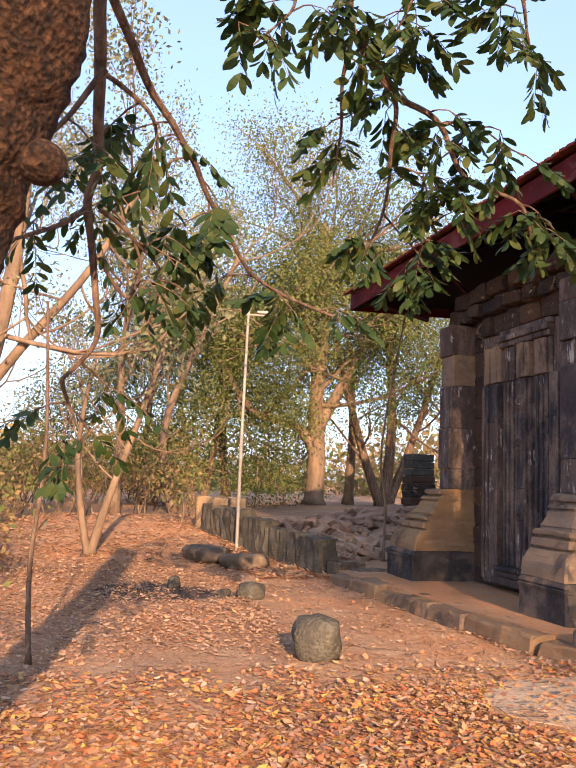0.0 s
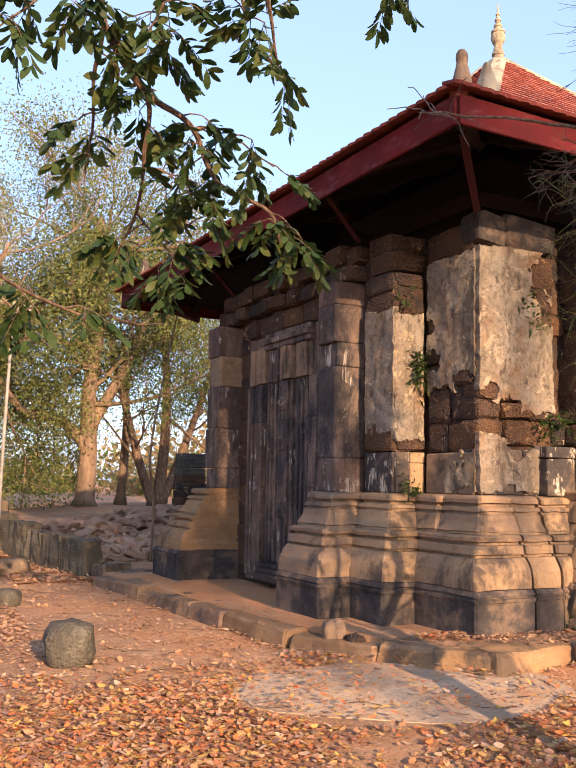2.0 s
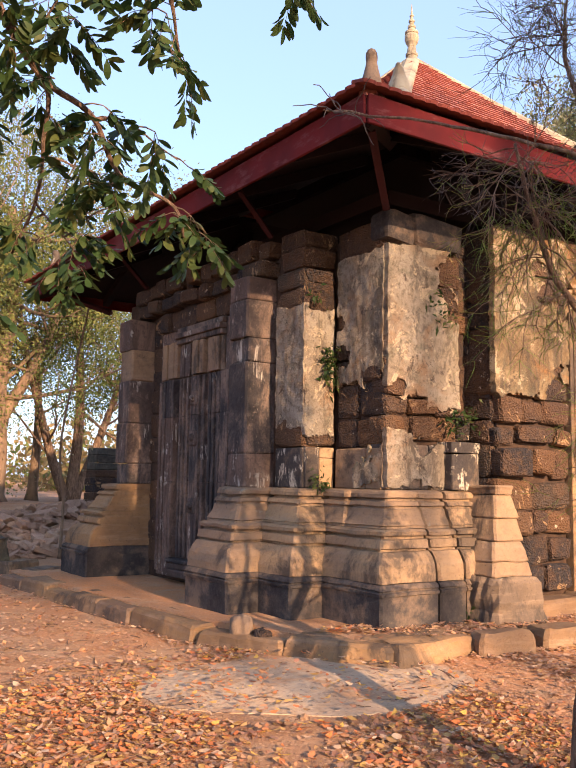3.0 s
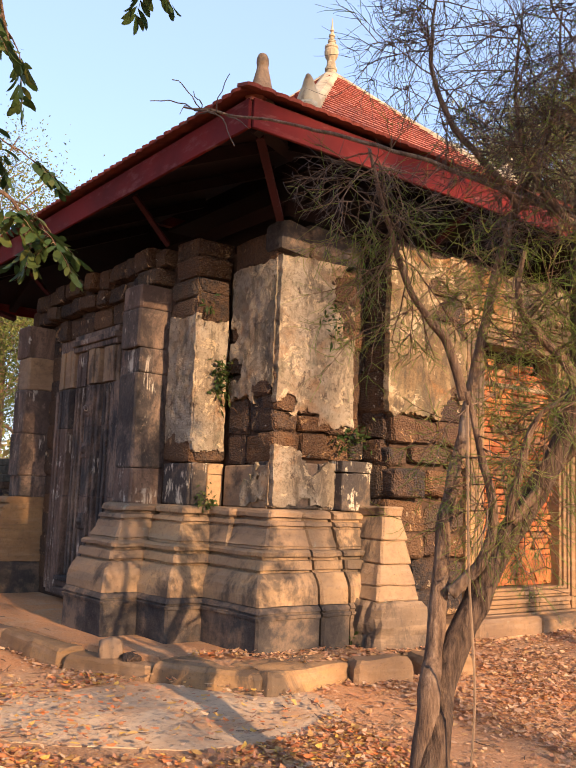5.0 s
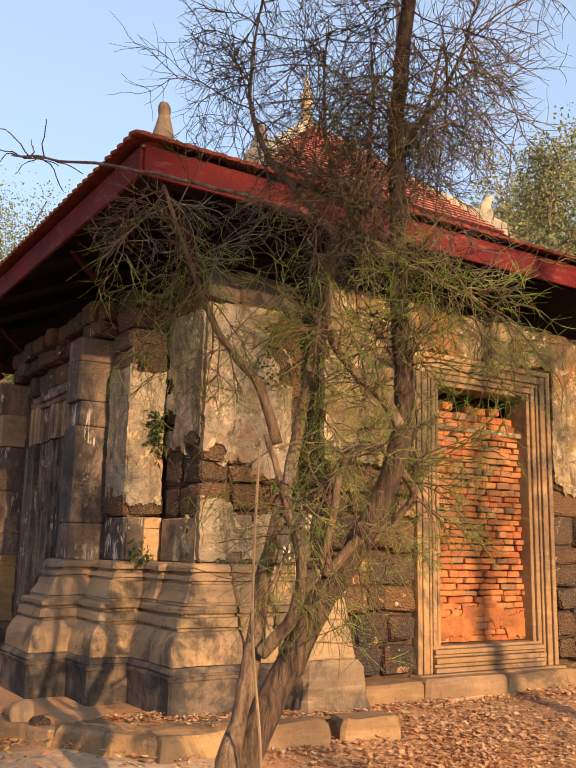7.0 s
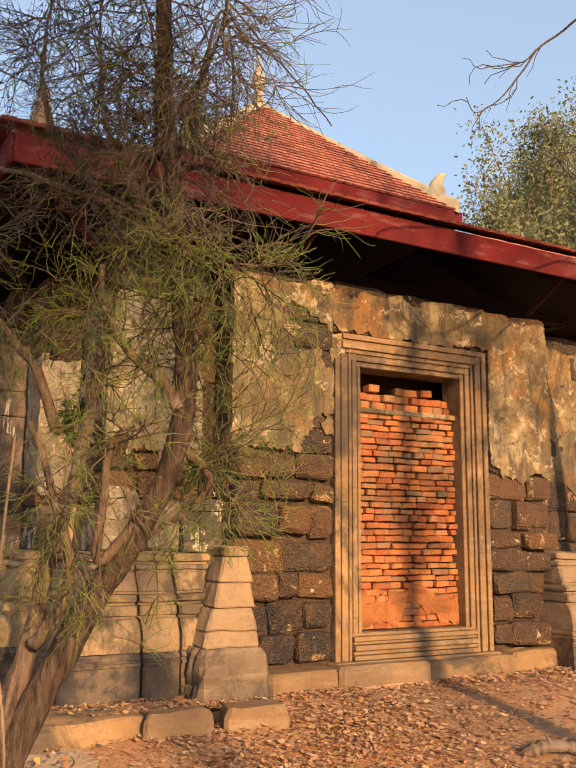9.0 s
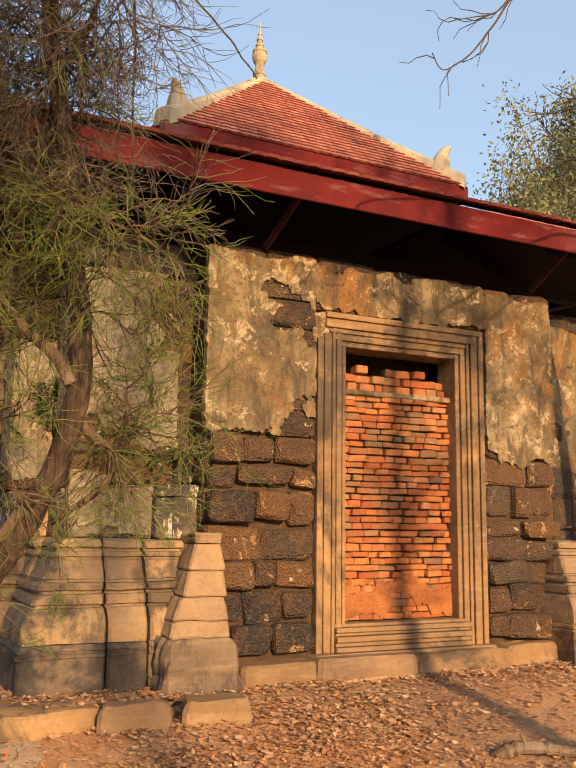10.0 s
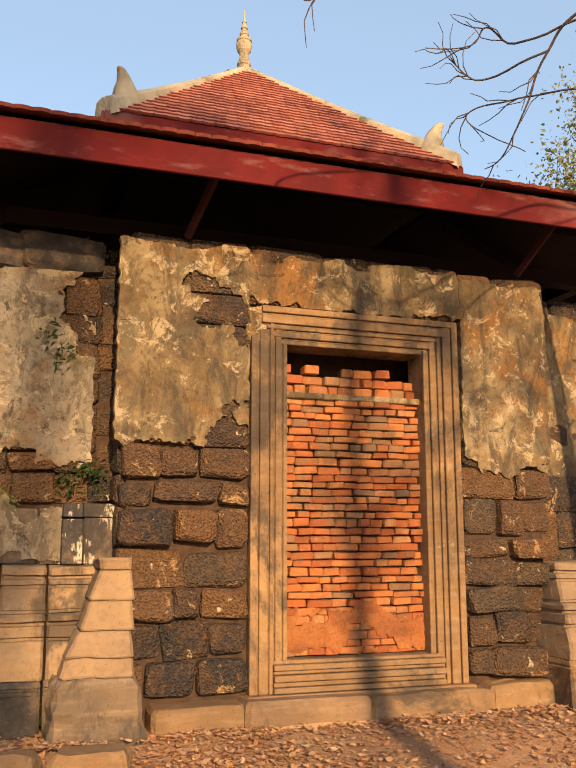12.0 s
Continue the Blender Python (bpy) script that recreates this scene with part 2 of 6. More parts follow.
def bark_nodes(n):
    crack = n.noise(1.0, 7, 0.7, n.stretched(26, 26, 6))
    c = n.ramp(crack, (0.32, (0.045, 0.028, 0.02)), (0.5, (0.13, 0.083, 0.055)), (0.7, (0.24, 0.165, 0.11)))
    c = n.mix(n.mask(n.noise(3, 4, 0.6), 0.55, 0.75), c, (0.20, 0.15, 0.115))
    n.colour(c)
    n.bump(crack, 1.0, 0.03)


def dark_bark_nodes(n):
    crack = n.noise(1.0, 7, 0.7, n.stretched(34, 34, 5))
    c = n.ramp(crack, (0.34, (0.020, 0.013, 0.010)), (0.5, (0.075, 0.048, 0.033)), (0.7, (0.16, 0.105, 0.070)))
    c = n.mix(n.mask(n.noise(4, 4, 0.6), 0.55, 0.75), c, (0.13, 0.095, 0.072))
    n.colour(c)
    n.bump(crack, 1.0, 0.04)


def rough_bark_nodes(n):
    lump = n.noise(42, 7, 0.7, None, 0.6)
    c = n.ramp(lump, (0.40, (0.014, 0.008, 0.005)), (0.54, (0.055, 0.026, 0.012)), (0.72, (0.14, 0.068, 0.028)))
    n.colour(c)
    n.bump(n.mix(0.5, lump, n.voronoi(60)), 1.0, 0.03)


def pale_bark_nodes(n):
    c = n.ramp(n.noise(1.0, 6, 0.65, n.stretched(5, 5, 1.6)), (0.3, (0.095, 0.066, 0.045)), (0.55, (0.20, 0.135, 0.086)), (0.75, (0.30, 0.205, 0.13)))
    n.colour(c)
    n.bump(n.noise(14, 5, 0.7), 0.7, 0.03)


def leaf_nodes(*shades):
    def build(n):
        k = len(shades) - 1
        c = n.ramp(n.island(), *[(i / k, s) for i, s in enumerate(shades)])
        n.colour(c)
        t = n.node("ShaderNodeBsdfTranslucent")
        n.link(c, t.inputs["Color"])
        m = n.node("ShaderNodeMixShader", Fac=0.35)
        n.link(n.bsdf.outputs[0], m.inputs[1])
        n.link(t.outputs[0], m.inputs[2])
        n.link(m.outputs[0], n.nt.nodes["Material Output"].inputs["Surface"])
    return build


SANDSTONE = material("weathered sandstone", sandstone_nodes)
BROWNSTONE = material("brown stained sandstone", lambda n: sandstone_nodes(n, (0.125, 0.076, 0.044), (0.225, 0.132, 0.064), (0.33, 0.195, 0.088), 0.50))
RUBBLE = material("dusty broken brick and stone", lambda n: sandstone_nodes(n, (0.20, 0.115, 0.075), (0.30, 0.18, 0.115), (0.43, 0.28, 0.18), 0.62))
PITSTONE = material("pitted stained sandstone", lambda n: sandstone_nodes(n, (0.12, 0.085, 0.056), (0.21, 0.145, 0.09), (0.36, 0.24, 0.13), 0.45))
DARKSTONE = material("blackened sandstone", dark_sandstone_nodes)
BLACKSTONE = material("soot-black stone with white drips", black_stone_nodes)
PLINTHSTONE = material("dark damp-stained stone", lambda n: black_stone_nodes(n, False))
LATERITE = material("porous laterite", laterite_nodes)
PLASTER = material("stained lime plaster", plaster_nodes)
PALE_PLASTER = material("limewashed plaster", lambda n: plaster_nodes(n, 0.62))
BRICK = material("orange brick", brick_nodes)
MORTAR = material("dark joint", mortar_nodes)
RED_WOOD = material("faded red painted wood", painted_wood_nodes, 0.9)
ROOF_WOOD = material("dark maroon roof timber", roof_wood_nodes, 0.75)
# dimmer copy of the red wood for the struts, with eave shade in its colour
STRUT_WOOD = material("dull dark red timber", lambda n: n.colour(n.ramp(n.noise(6, 4, 0.6), (0.3, (0.022, 0.005, 0.007)), (0.7, (0.045, 0.008, 0.010)))), 0.8)
TILE = material("red clay roof tile", roof_tile_nodes, 0.7)
CEMENT = material("cream cement", cement_nodes)
EARTH = material("bare dusty earth", earth_nodes)
SLAB = material("worn concrete slab", slab_nodes)
ROCK = material("lichen-spotted rock", rock_nodes)
BARK = material("fissured brown bark", bark_nodes)
DARK_BARK = material("dark fissured bark", dark_bark_nodes)
TWIG = material("grey-brown twig", lambda n: n.colour(n.ramp(n.noise(12, 4, 0.6), (0.3, (0.045, 0.036, 0.034)), (0.7, (0.11, 0.085, 0.072)))))
ROUGH_BARK = material("rough orange-brown bark", rough_bark_nodes)
PALE_BARK = material("pale bark", pale_bark_nodes)
LEAF_DARK = material("dark green leaf", leaf_nodes((0.018, 0.038, 0.010), (0.030, 0.058, 0.014), (0.045, 0.072, 0.018), (0.085, 0.095, 0.022)), 0.55)
LEAF_OLIVE = material("olive leaf", leaf_nodes((0.085, 0.115, 0.028), (0.145, 0.165, 0.040), (0.21, 0.20, 0.055), (0.105, 0.135, 0.045)), 0.7)
LEAF_GREEN = material("mid green leaf", leaf_nodes((0.050, 0.080, 0.020), (0.085, 0.115, 0.028), (0.15, 0.155, 0.04)), 0.7)
LEAF_GREY = material("grey-green leaf", leaf_nodes((0.12, 0.14, 0.06), (0.20, 0.21, 0.10), (0.25, 0.23, 0.13)), 0.7)
LEAF_DRY = material("dry straw leaf", leaf_nodes((0.26, 0.17, 0.07), (0.32, 0.22, 0.09), (0.18, 0.15, 0.05), (0.30, 0.20, 0.10)), 0.8)
NEEDLE = material("yellow-green needle", leaf_nodes((0.075, 0.125, 0.020), (0.125, 0.175, 0.030), (0.19, 0.21, 0.05), (0.13, 0.125, 0.05)), 0.7)
LITTER_ORANGE = material("fallen orange leaf", leaf_nodes((0.54, 0.21, 0.085), (0.52, 0.30, 0.16), (0.28, 0.14, 0.095), (0.66, 0.47, 0.30), (0.18, 0.095, 0.075), (0.58, 0.37, 0.12), (0.40, 0.20, 0.13), (0.66, 0.43, 0.09), (0.26, 0.13, 0.09), (0.62, 0.20, 0.06), (0.50, 0.22, 0.10)), 0.7)
LITTER = material("fallen leaf", leaf_nodes((0.46, 0.20, 0.10), (0.58, 0.34, 0.19), (0.30, 0.155, 0.10), (0.66, 0.46, 0.29), (0.20, 0.11, 0.08), (0.56, 0.36, 0.16), (0.42, 0.24, 0.15), (0.50, 0.33, 0.21)), 0.7)
def clay_nodes(n):
    c = n.ramp(n.noise(3.0, 7, 0.7), (0.34, (0.15, 0.060, 0.026)), (0.48, (0.30, 0.105, 0.036)), (0.66, (0.40, 0.165, 0.055)))
    c = n.mix(n.mask(n.noise(22, 6, 0.75), 0.5, 0.7), c, n.mix(0.5, c, (0.16, 0.07, 0.035)))
    n.colour(c)
    n.bump(n.mix(0.5, n.noise(35, 6, 0.75), n.noise(9, 5, 0.6)), 1.0, 0.05)


CLAY = material("orange clay render", clay_nodes)
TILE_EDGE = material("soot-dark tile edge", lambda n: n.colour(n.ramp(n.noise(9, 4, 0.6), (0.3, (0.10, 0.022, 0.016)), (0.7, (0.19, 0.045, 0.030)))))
METAL = material("galvanised pole", lambda n: n.colour(n.ramp(n.noise(6, 4, 0.6), (0.3, (0.20, 0.18, 0.155)), (0.7, (0.33, 0.30, 0.26)))), 0.55)

# ---------- mesh helpers ----------


class Buf:
    """Vertices and faces gathered for one mesh."""

    def __init__(self):
        self.v, self.f = [], []

    def tube(self, pts, radii, sides=6, cap=True):
        pts = [Vector(p) for p in pts]
        start = len(self.v)
        up = Vector((0.13, 0.97, 0.21))
        for i, p in enumerate(pts):
            d = (pts[min(i + 1, len(pts) - 1)] - pts[max(i - 1, 0)]).normalized()
            a = d.cross(up)
            if a.length < 1e-3:
                a = d.cross(Vector((1, 0, 0)))
            a.normalize()
            b = d.cross(a)
            up = a.cross(d)
            for k in range(sides):
                w = 2 * math.pi * k / sides
                self.v.append(tuple(p + (a * math.cos(w) + b * math.sin(w)) * radii[i]))
        for i in range(len(pts) - 1):
            for k in range(sides):
                a, b = start + i * sides + k, start + i * sides + (k + 1) % sides
                self.f.append((a, b, b + sides, a + sides))
        if cap:
            self.f.append(tuple(start + k for k in reversed(range(sides))))
            self.f.append(tuple(start + (len(pts) - 1) * sides + k for k in range(sides)))

    def mesh(self, name, mat, smooth=False):
        me = bpy.data.meshes.new(name)
        me.from_pydata(self.v, [], self.f)
        me.materials.append(mat)
        if smooth:
            me.shade_smooth()
        return me


def bend(pts, steps=5):
    """A smooth line through the given points."""
    pts = [Vector(p) for p in pts]
    out = []
    for i in range(len(pts) - 1):
        p0, p1, p2, p3 = pts[max(i - 1, 0)], pts[i], pts[i + 1], pts[min(i + 2, len(pts) - 1)]
        for s in range(steps):
            t = s / steps
            out.append(0.5 * (2 * p1 + (p2 - p0) * t + (2 * p0 - 5 * p1 + 4 * p2 - p3) * t * t + (3 * p1 - p0 - 3 * p2 + p3) * t ** 3))
    out.append(pts[-1])
    return out


def taper(r0, r1, n):
    return [r0 + (r1 - r0) * i / (n - 1) for i in range(n)]


def part(name, data, mat, parent, label=""):
    """One mesh object under a thing or a part; data is a bmesh, a Buf or a mesh."""
    if isinstance(data, bmesh.types.BMesh):
        me = bpy.data.meshes.new(name)
        data.to_mesh(me)
        data.free()
        me.materials.append(mat)
    elif isinstance(data, Buf):
        me = data.mesh(name, mat)
    else:
        me = data
    ob = new(name, me)
    ob.parent = parent
    return tagged(ob, label=label)


def thing(name, label, category, at=(0, 0, 0), group="", kind=""):
    ob = new(name)
    ob.empty_display_size = 0.2
    ob.location = at
    return tagged(ob, label, category, group, kind)


def box(bm, x0, x1, y0, y1, z0, z1, chamfer=0.0, rough=0.0, cuts=0):
    made = bmesh.ops.create_cube(bm, size=1)["verts"]
    bmesh.ops.transform(bm, matrix=Matrix.LocRotScale(((x0 + x1) / 2, (y0 + y1) / 2, (z0 + z1) / 2), None, (abs(x1 - x0), abs(y1 - y0), abs(z1 - z0))), verts=made)
    edges = list({e for v in made for e in v.link_edges})
    if cuts:
        r = bmesh.ops.subdivide_edges(bm, edges=edges, cuts=cuts, use_grid_fill=True)
        made = list({v for v in made} | {g for g in r["geom"] if isinstance(g, bmesh.types.BMVert)})
    elif chamfer:
        r = bmesh.ops.bevel(bm, geom=edges, offset=chamfer, segments=1, affect="EDGES")
        made = list({v for f in r["faces"] for v in f.verts})
    if rough:
        for v in made:
            v.co += rough * Vector(noise.noise_vector(v.co * 4.0)) + 0.4 * rough * Vector(noise.noise_vector(v.co * 17.0))
    return bm


def box_bm(*a, **k):
    return box(bmesh.new(), *a, **k)


def ground_z(x, y):
    def s(v, a, b):
        t = min(max((v - a) / (b - a), 0), 1)
        return t * t * (3 - 2 * t)
    z = 0.16 * s(y, 0.5, 6) + 0.14 * s(x, 4, 7) * s(y, 3, 5.3)
    z += 0.45 * s(y, 11, 24) * s(x, -9, 1) + 0.10 * s(y, 9, 16)
    z += 0.25 * math.exp(-((x - 0.9) ** 2 + (y - 17) ** 2) / 5)
    z += 0.03 * noise.noise((x * 0.5, y * 0.5, 0)) + 0.012 * noise.noise((x * 2.3, y * 2.3, 4))
    return z


# ---------- ground ----------
def spread(lo, hi, step, far):
    mid = list(np.arange(lo, hi, step))
    out, d = [], step
    p = hi
    while p < far:
        out.append(p)
        d *= 1.22
        p += d
    left, d, p = [], step, lo
    while p > -far:
        d *= 1.22
        p -= d
        left.append(p)
    return left[::-1] + mid + out


xs, ys = spread(-5, 12, 0.13, 1800), spread(-3, 15, 0.13, 1800)
buf = Buf()
for yy in ys:
    for xx in xs:
        buf.v.append((xx, yy, ground_z(xx, yy)))
w = len(xs)
for j in range(len(ys) - 1):
    for i in range(w - 1):
        a = j * w + i
        buf.f.append((a, a + 1, a + w + 1, a + w))
tagged(new("ground", buf.mesh("ground", EARTH, True)), "dusty orange-brown earth strewn with dry leaves", "ground", kind="structure")

# ---------- temple: walls, piers and bases ----------
CX, CY = 8.25, 8.93
FLOOR = 0.34
temple = thing("temple", "small ruined sandstone and laterite temple under a modern red tiled roof", "temple", (CX, CY, FLOOR))
temple_inv = Matrix.Translation((-CX, -CY, -FLOOR))


def tpart(name, data, mat, label="", parent=None):
    ob = part(name, data, mat, parent or temple, label)
    if parent is None:
        ob.matrix_parent_inverse = temple_inv
    return ob


def ring_stack(x0, x1, y0, y1, rows, mult=(1, 1, 1, 1), step=0.14, rough=0.006, cut=0.012):
    """A rectangular moulded block: rows of (z, offset outwards); mult scales the offset at the sides x0, x1, y0, y1."""
    bm = bmesh.new()
    rings = []
    nx, ny = max(2, int((x1 - x0) / step)), max(2, int((y1 - y0) / step))
    for z, o in rows:
        a0, a1, b0, b1 = x0 - o * mult[0], x1 + o * mult[1], y0 - o * mult[2], y1 + o * mult[3]
        pts = [(a0 + cut + (a1 - a0 - 2 * cut) * i / nx, b0) for i in range(nx + 1)]
        pts += [(a1, b0 + cut + (b1 - b0 - 2 * cut) * i / ny) for i in range(ny + 1)]
        pts += [(a1 - cut - (a1 - a0 - 2 * cut) * i / nx, b1) for i in range(nx + 1)]
        pts += [(a0, b1 - cut - (b1 - b0 - 2 * cut) * i / ny) for i in range(ny + 1)]
        ring = []
        for x, y in pts:
            p = Vector((x, y, z))
            p += rough * Vector(noise.noise_vector(p * 5.0)) + rough * 0.5 * Vector(noise.noise_vector(p * 21.0))
            chip = max(0.0, noise.noise(p * 3.3 + Vector((7, 0, 0))) + 0.4 * noise.noise(p * 14) - 0.42)
            mid = Vector(((x0 + x1) / 2, (y0 + y1) / 2, z))
            p -= (p - mid).normalized() * min(chip * 4 * rough, 0.03)
            ring.append(bm.verts.new(p))
        rings.append(ring)
    for r0, r1 in zip(rings, rings[1:]):
        for i in range(len(r0)):
            j = (i + 1) % len(r0)
            bm.faces.new((r0[i], r0[j], r1[j], r1[i]))
    bm.faces.new(rings[0][::-1])
    bm.faces.new(rings[-1])
    return bm


# rows of a base's outline: height, share of the flare, lip or groove in metres
PLINTH = [(-0.12, 1, 0), (0.25, 1, 0), (0.255, 1, 0.018), (0.28, 1, 0.022), (0.288, 1, 0.0), (0.30, 1, 0.0), (0.305, 0.99, 0.018), (0.325, 0.97, 0.012), (0.345, 0.95, 0)]
MIDDLE = [(0.35, 0.95, 0), (0.42, 0.945, 0), (0.49, 0.91, 0), (0.55, 0.83, 0), (0.60, 0.72, 0), (0.605, 0.67, -0.018), (0.625, 0.66, -0.018), (0.63, 0.66, 0.016), (0.70, 0.62, 0.018),
          (0.705, 0.58, -0.016), (0.73, 0.56, -0.016), (0.735, 0.56, 0.030), (0.765, 0.55, 0.036), (0.785, 0.52, 0.018)]
UPPER = [(0.79, 0.50, -0.012), (0.81, 0.47, -0.012), (0.815, 0.47, 0), (0.85, 0.40, 0), (0.90, 0.32, 0), (0.955, 0.275, 0), (0.96, 0.28, -0.018), (0.98, 0.26, -0.018), (0.985, 0.25, 0.012), (1.02, 0.2, 0.012),
         (1.025, 0.18, -0.022), (1.05, 0.14, -0.022), (1.055, 0.14, 0.022), (1.09, 0.12, 0.028), (1.11, 0.1, 0.018), (1.12, 0, 0)]


def moulded_base(x0, x1, y0, y1, flare, mult, splits=(), mats=(BROWNSTONE, SANDSTONE, SANDSTONE)):
    """A flared, moulded stone base in three courses; splits: x of upright joints."""
    base = None
    edges = [x0, *splits, x1]
    for ci, course in enumerate((PLINTH, MIDDLE, UPPER)):
        rows = [(FLOOR + z, o * flare + lip) for z, o, lip in course]
        for k in range(len(edges) - 1):
            shift = random.uniform(-0.014, 0.014)
            slip = 0.012 * (ci - 1)
            a, b = edges[k] + (0.010 + slip if k else 0), edges[k + 1] - (0.010 - slip if k < len(edges) - 2 else 0)
            m = (mult[0] if k == 0 else 0, mult[1] if k == len(edges) - 2 else 0, mult[2], mult[3])
            bm = ring_stack(a, b, y0 + shift, y1, rows, m, 0.09, 0.010, 0.02)
            if base is None:
                base = tpart("moulded_base", bm, mats[ci], "flared sandstone base with carved horizontal mouldings")
            else:
                tpart("base_block", bm, mats[ci], "", base)
    return base


# unit blocks, shared by all the masonry
def unit_blocks(count, bevel, jitter):
    made = []
    for k in range(count):
        bm = bmesh.new()
        bmesh.ops.create_cube(bm, size=1)
        for v in bm.verts:
            v.co += Vector((random.uniform(-1, 1) * jitter, 0, random.uniform(-1, 1) * jitter))
        bmesh.ops.bevel(bm, geom=list(bm.edges), offset=bevel, segments=1, affect="EDGES")
        for v in bm.verts:
            v.co += Vector([random.uniform(-1, 1) * jitter * 0.5 for _ in range(3)])
        me = bpy.data.meshes.new("block")
        bm.to_mesh(me)
        bm.free()
        made.append(me)
    return made


def dressed(meshes, mat):
    out = []
    for me in meshes:
        m = me.copy()
        m.materials.append(mat)
        out.append(m)
    return out


def worn_blocks(count, power, jitter):
    """Blocks with rounded, uneven faces, as old laterite weathers."""
    made = []
    for k in range(count):
        bm = bmesh.new()
        bmesh.ops.create_cube(bm, size=1)
        bmesh.ops.subdivide_edges(bm, edges=list(bm.edges), cuts=2, use_grid_fill=True)
        skew = [Vector((random.uniform(-1, 1), 0, random.uniform(-1, 1))) * jitter for _ in range(4)]
        for v in bm.verts:
            c = v.co * 2
            c = Vector([math.copysign(min(abs(q) * 2.0, 1.0) if abs(q) < 0.9 else 1.0, q) for q in c])
            m = sum(abs(q) ** power for q in c) ** (1 / power)
            corner = skew[(c.x > 0) + 2 * (c.z > 0)]
            v.co = c / m * 0.53 + corner + jitter * 0.8 * Vector(noise.noise_vector(c * 1.7 + Vector((k * 5.3, 0, 0)))) + jitter * Vector([random.uniform(-0.5, 0.5) for _ in range(3)])
        me = bpy.data.meshes.new("block")
        bm.to_mesh(me)
        bm.free()
        made.append(me)
    return made


ROUGH_UNITS = worn_blocks(18, 8, 0.055)
NEAT_UNITS = unit_blocks(4, 0.035, 0.012)
LATERITE_UNITS = dressed(ROUGH_UNITS, LATERITE)
PALE_UNITS = dressed(NEAT_UNITS, SANDSTONE)
BLACK_UNITS = dressed(NEAT_UNITS, BLACKSTONE)
DARK_ROUGH = dressed(ROUGH_UNITS, PLINTHSTONE)
BRICK_UNITS = dressed(unit_blocks(6, 0.10, 0.05), BRICK)


def piece(name, units, parent, centre, size, turn=0.0, label="", tilt=0.0):
    ob = new(name, random.choice(units))
    ob.parent = parent
    if parent.parent is temple or parent is temple:
        ob.matrix_parent_inverse = Matrix() if parent is not temple else temple_inv
    ob.matrix_basis = Matrix.LocRotScale(centre, Euler((0, tilt, turn)), size)
    return tagged(ob, label=label)


def coursed(name, units, parent, axis, face, u0, u1, z0, z1, course=0.26, length=0.42, depth=0.22, out=0.02, gap=0.008):
    """Courses of blocks in a wall: axis 'y' faces -y at y = face and runs along x; axis 'x' faces -x."""
    z = z0
    while z < z1 - 0.05:
        h = min(course * random.uniform(0.72, 1.28), z1 - z)
        if z1 - z - h < 0.1:
            h = z1 - z
        u = u0
        while u < u1 - 0.03:
            l = length * random.uniform(0.55, 1.4)
            if u1 - u - l < 0.16:
                l = u1 - u
            o = random.uniform(-0.6, 1) * out
            s = (l - gap, depth, (h - gap) * random.uniform(1.0 - out * 2.5, 1.02))
            turn, lean = random.gauss(0, out * 0.7), random.gauss(0, out * 0.45)
            dz = random.gauss(0, out * 0.12)
            if axis == "y":
                piece(name, units, parent, (u + l / 2, face + depth / 2 - o, z + h / 2 + dz), s, turn, "", lean)
            else:
                piece(name, units, parent, (face + depth / 2 - o, u + l / 2, z + h / 2 + dz), s, math.pi / 2 + turn, "", lean)
            u += l
        z += h


# core of the walls, a little behind their faces
def core(name, x0, x1, y0, y1, z0, z1, label=""):
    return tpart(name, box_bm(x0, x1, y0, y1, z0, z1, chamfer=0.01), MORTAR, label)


front_wall = core("front_wall", 6.42, 7.40, 5.66, 6.6, 0.3, 3.95, "laterite wall with peeling ochre plaster")
front_wall_far = core("front_wall", 9.22, 10.08, 5.66, 6.6, 0.3, 3.95, "laterite wall with peeling ochre plaster")
over_wall = core("front_wall", 7.40, 9.22, 5.66, 6.6, 3.45, 3.95, "plastered wall above the doorway")
corner_pier = core("corner_pier", 5.36, 6.5, 6.02, 7.0, 1.3, 3.92, "plastered corner pier")
far_pier = core("corner_pier", 10.0, 11.1, 6.02, 7.0, 0.3, 3.92, "plastered corner pier")
side_wall = core("side_wall", 5.0, 5.6, 6.85, 11.1, 0.3, 3.9, "sandstone side wall")
core("rear_wall", 5.4, 11.1, 11.6, 12.0, 0.3, 3.9, "plain rear wall")
core("side_wall", 11.0, 11.4, 6.9, 11.7, 0.3, 3.9, "plain side wall")
core("side_wall", 5.3, 5.7, 10.9, 11.8, 0.3, 3.9, "sandstone side wall")

# bases along the side and the front
moulded_base(4.60, 5.3, 7.27, 7.66, 0.40, (1, 0, 1, 0.1), (), (PLINTHSTONE, SANDSTONE, SANDSTONE))
moulded_base(4.90, 5.4, 6.70, 7.16, 0.36, (1, 0, 1, 0.05), (), (PLINTHSTONE, SANDSTONE, SANDSTONE))
moulded_base(5.16, 5.6, 6.36, 6.8, 0.22, (1, 0, 1, 0), (), (PLINTHSTONE, SANDSTONE, SANDSTONE))
moulded_base(5.24, 6.28, 5.88, 6.4, 0.36, (1, 0, 1, 0.3), (5.55, 5.88), (PLINTHSTONE, SANDSTONE, SANDSTONE))
moulded_base(4.60, 5.3, 10.30, 10.72, 0.44, (1, 0, 0.08, 1), (), (PLINTHSTONE, BROWNSTONE, BROWNSTONE))
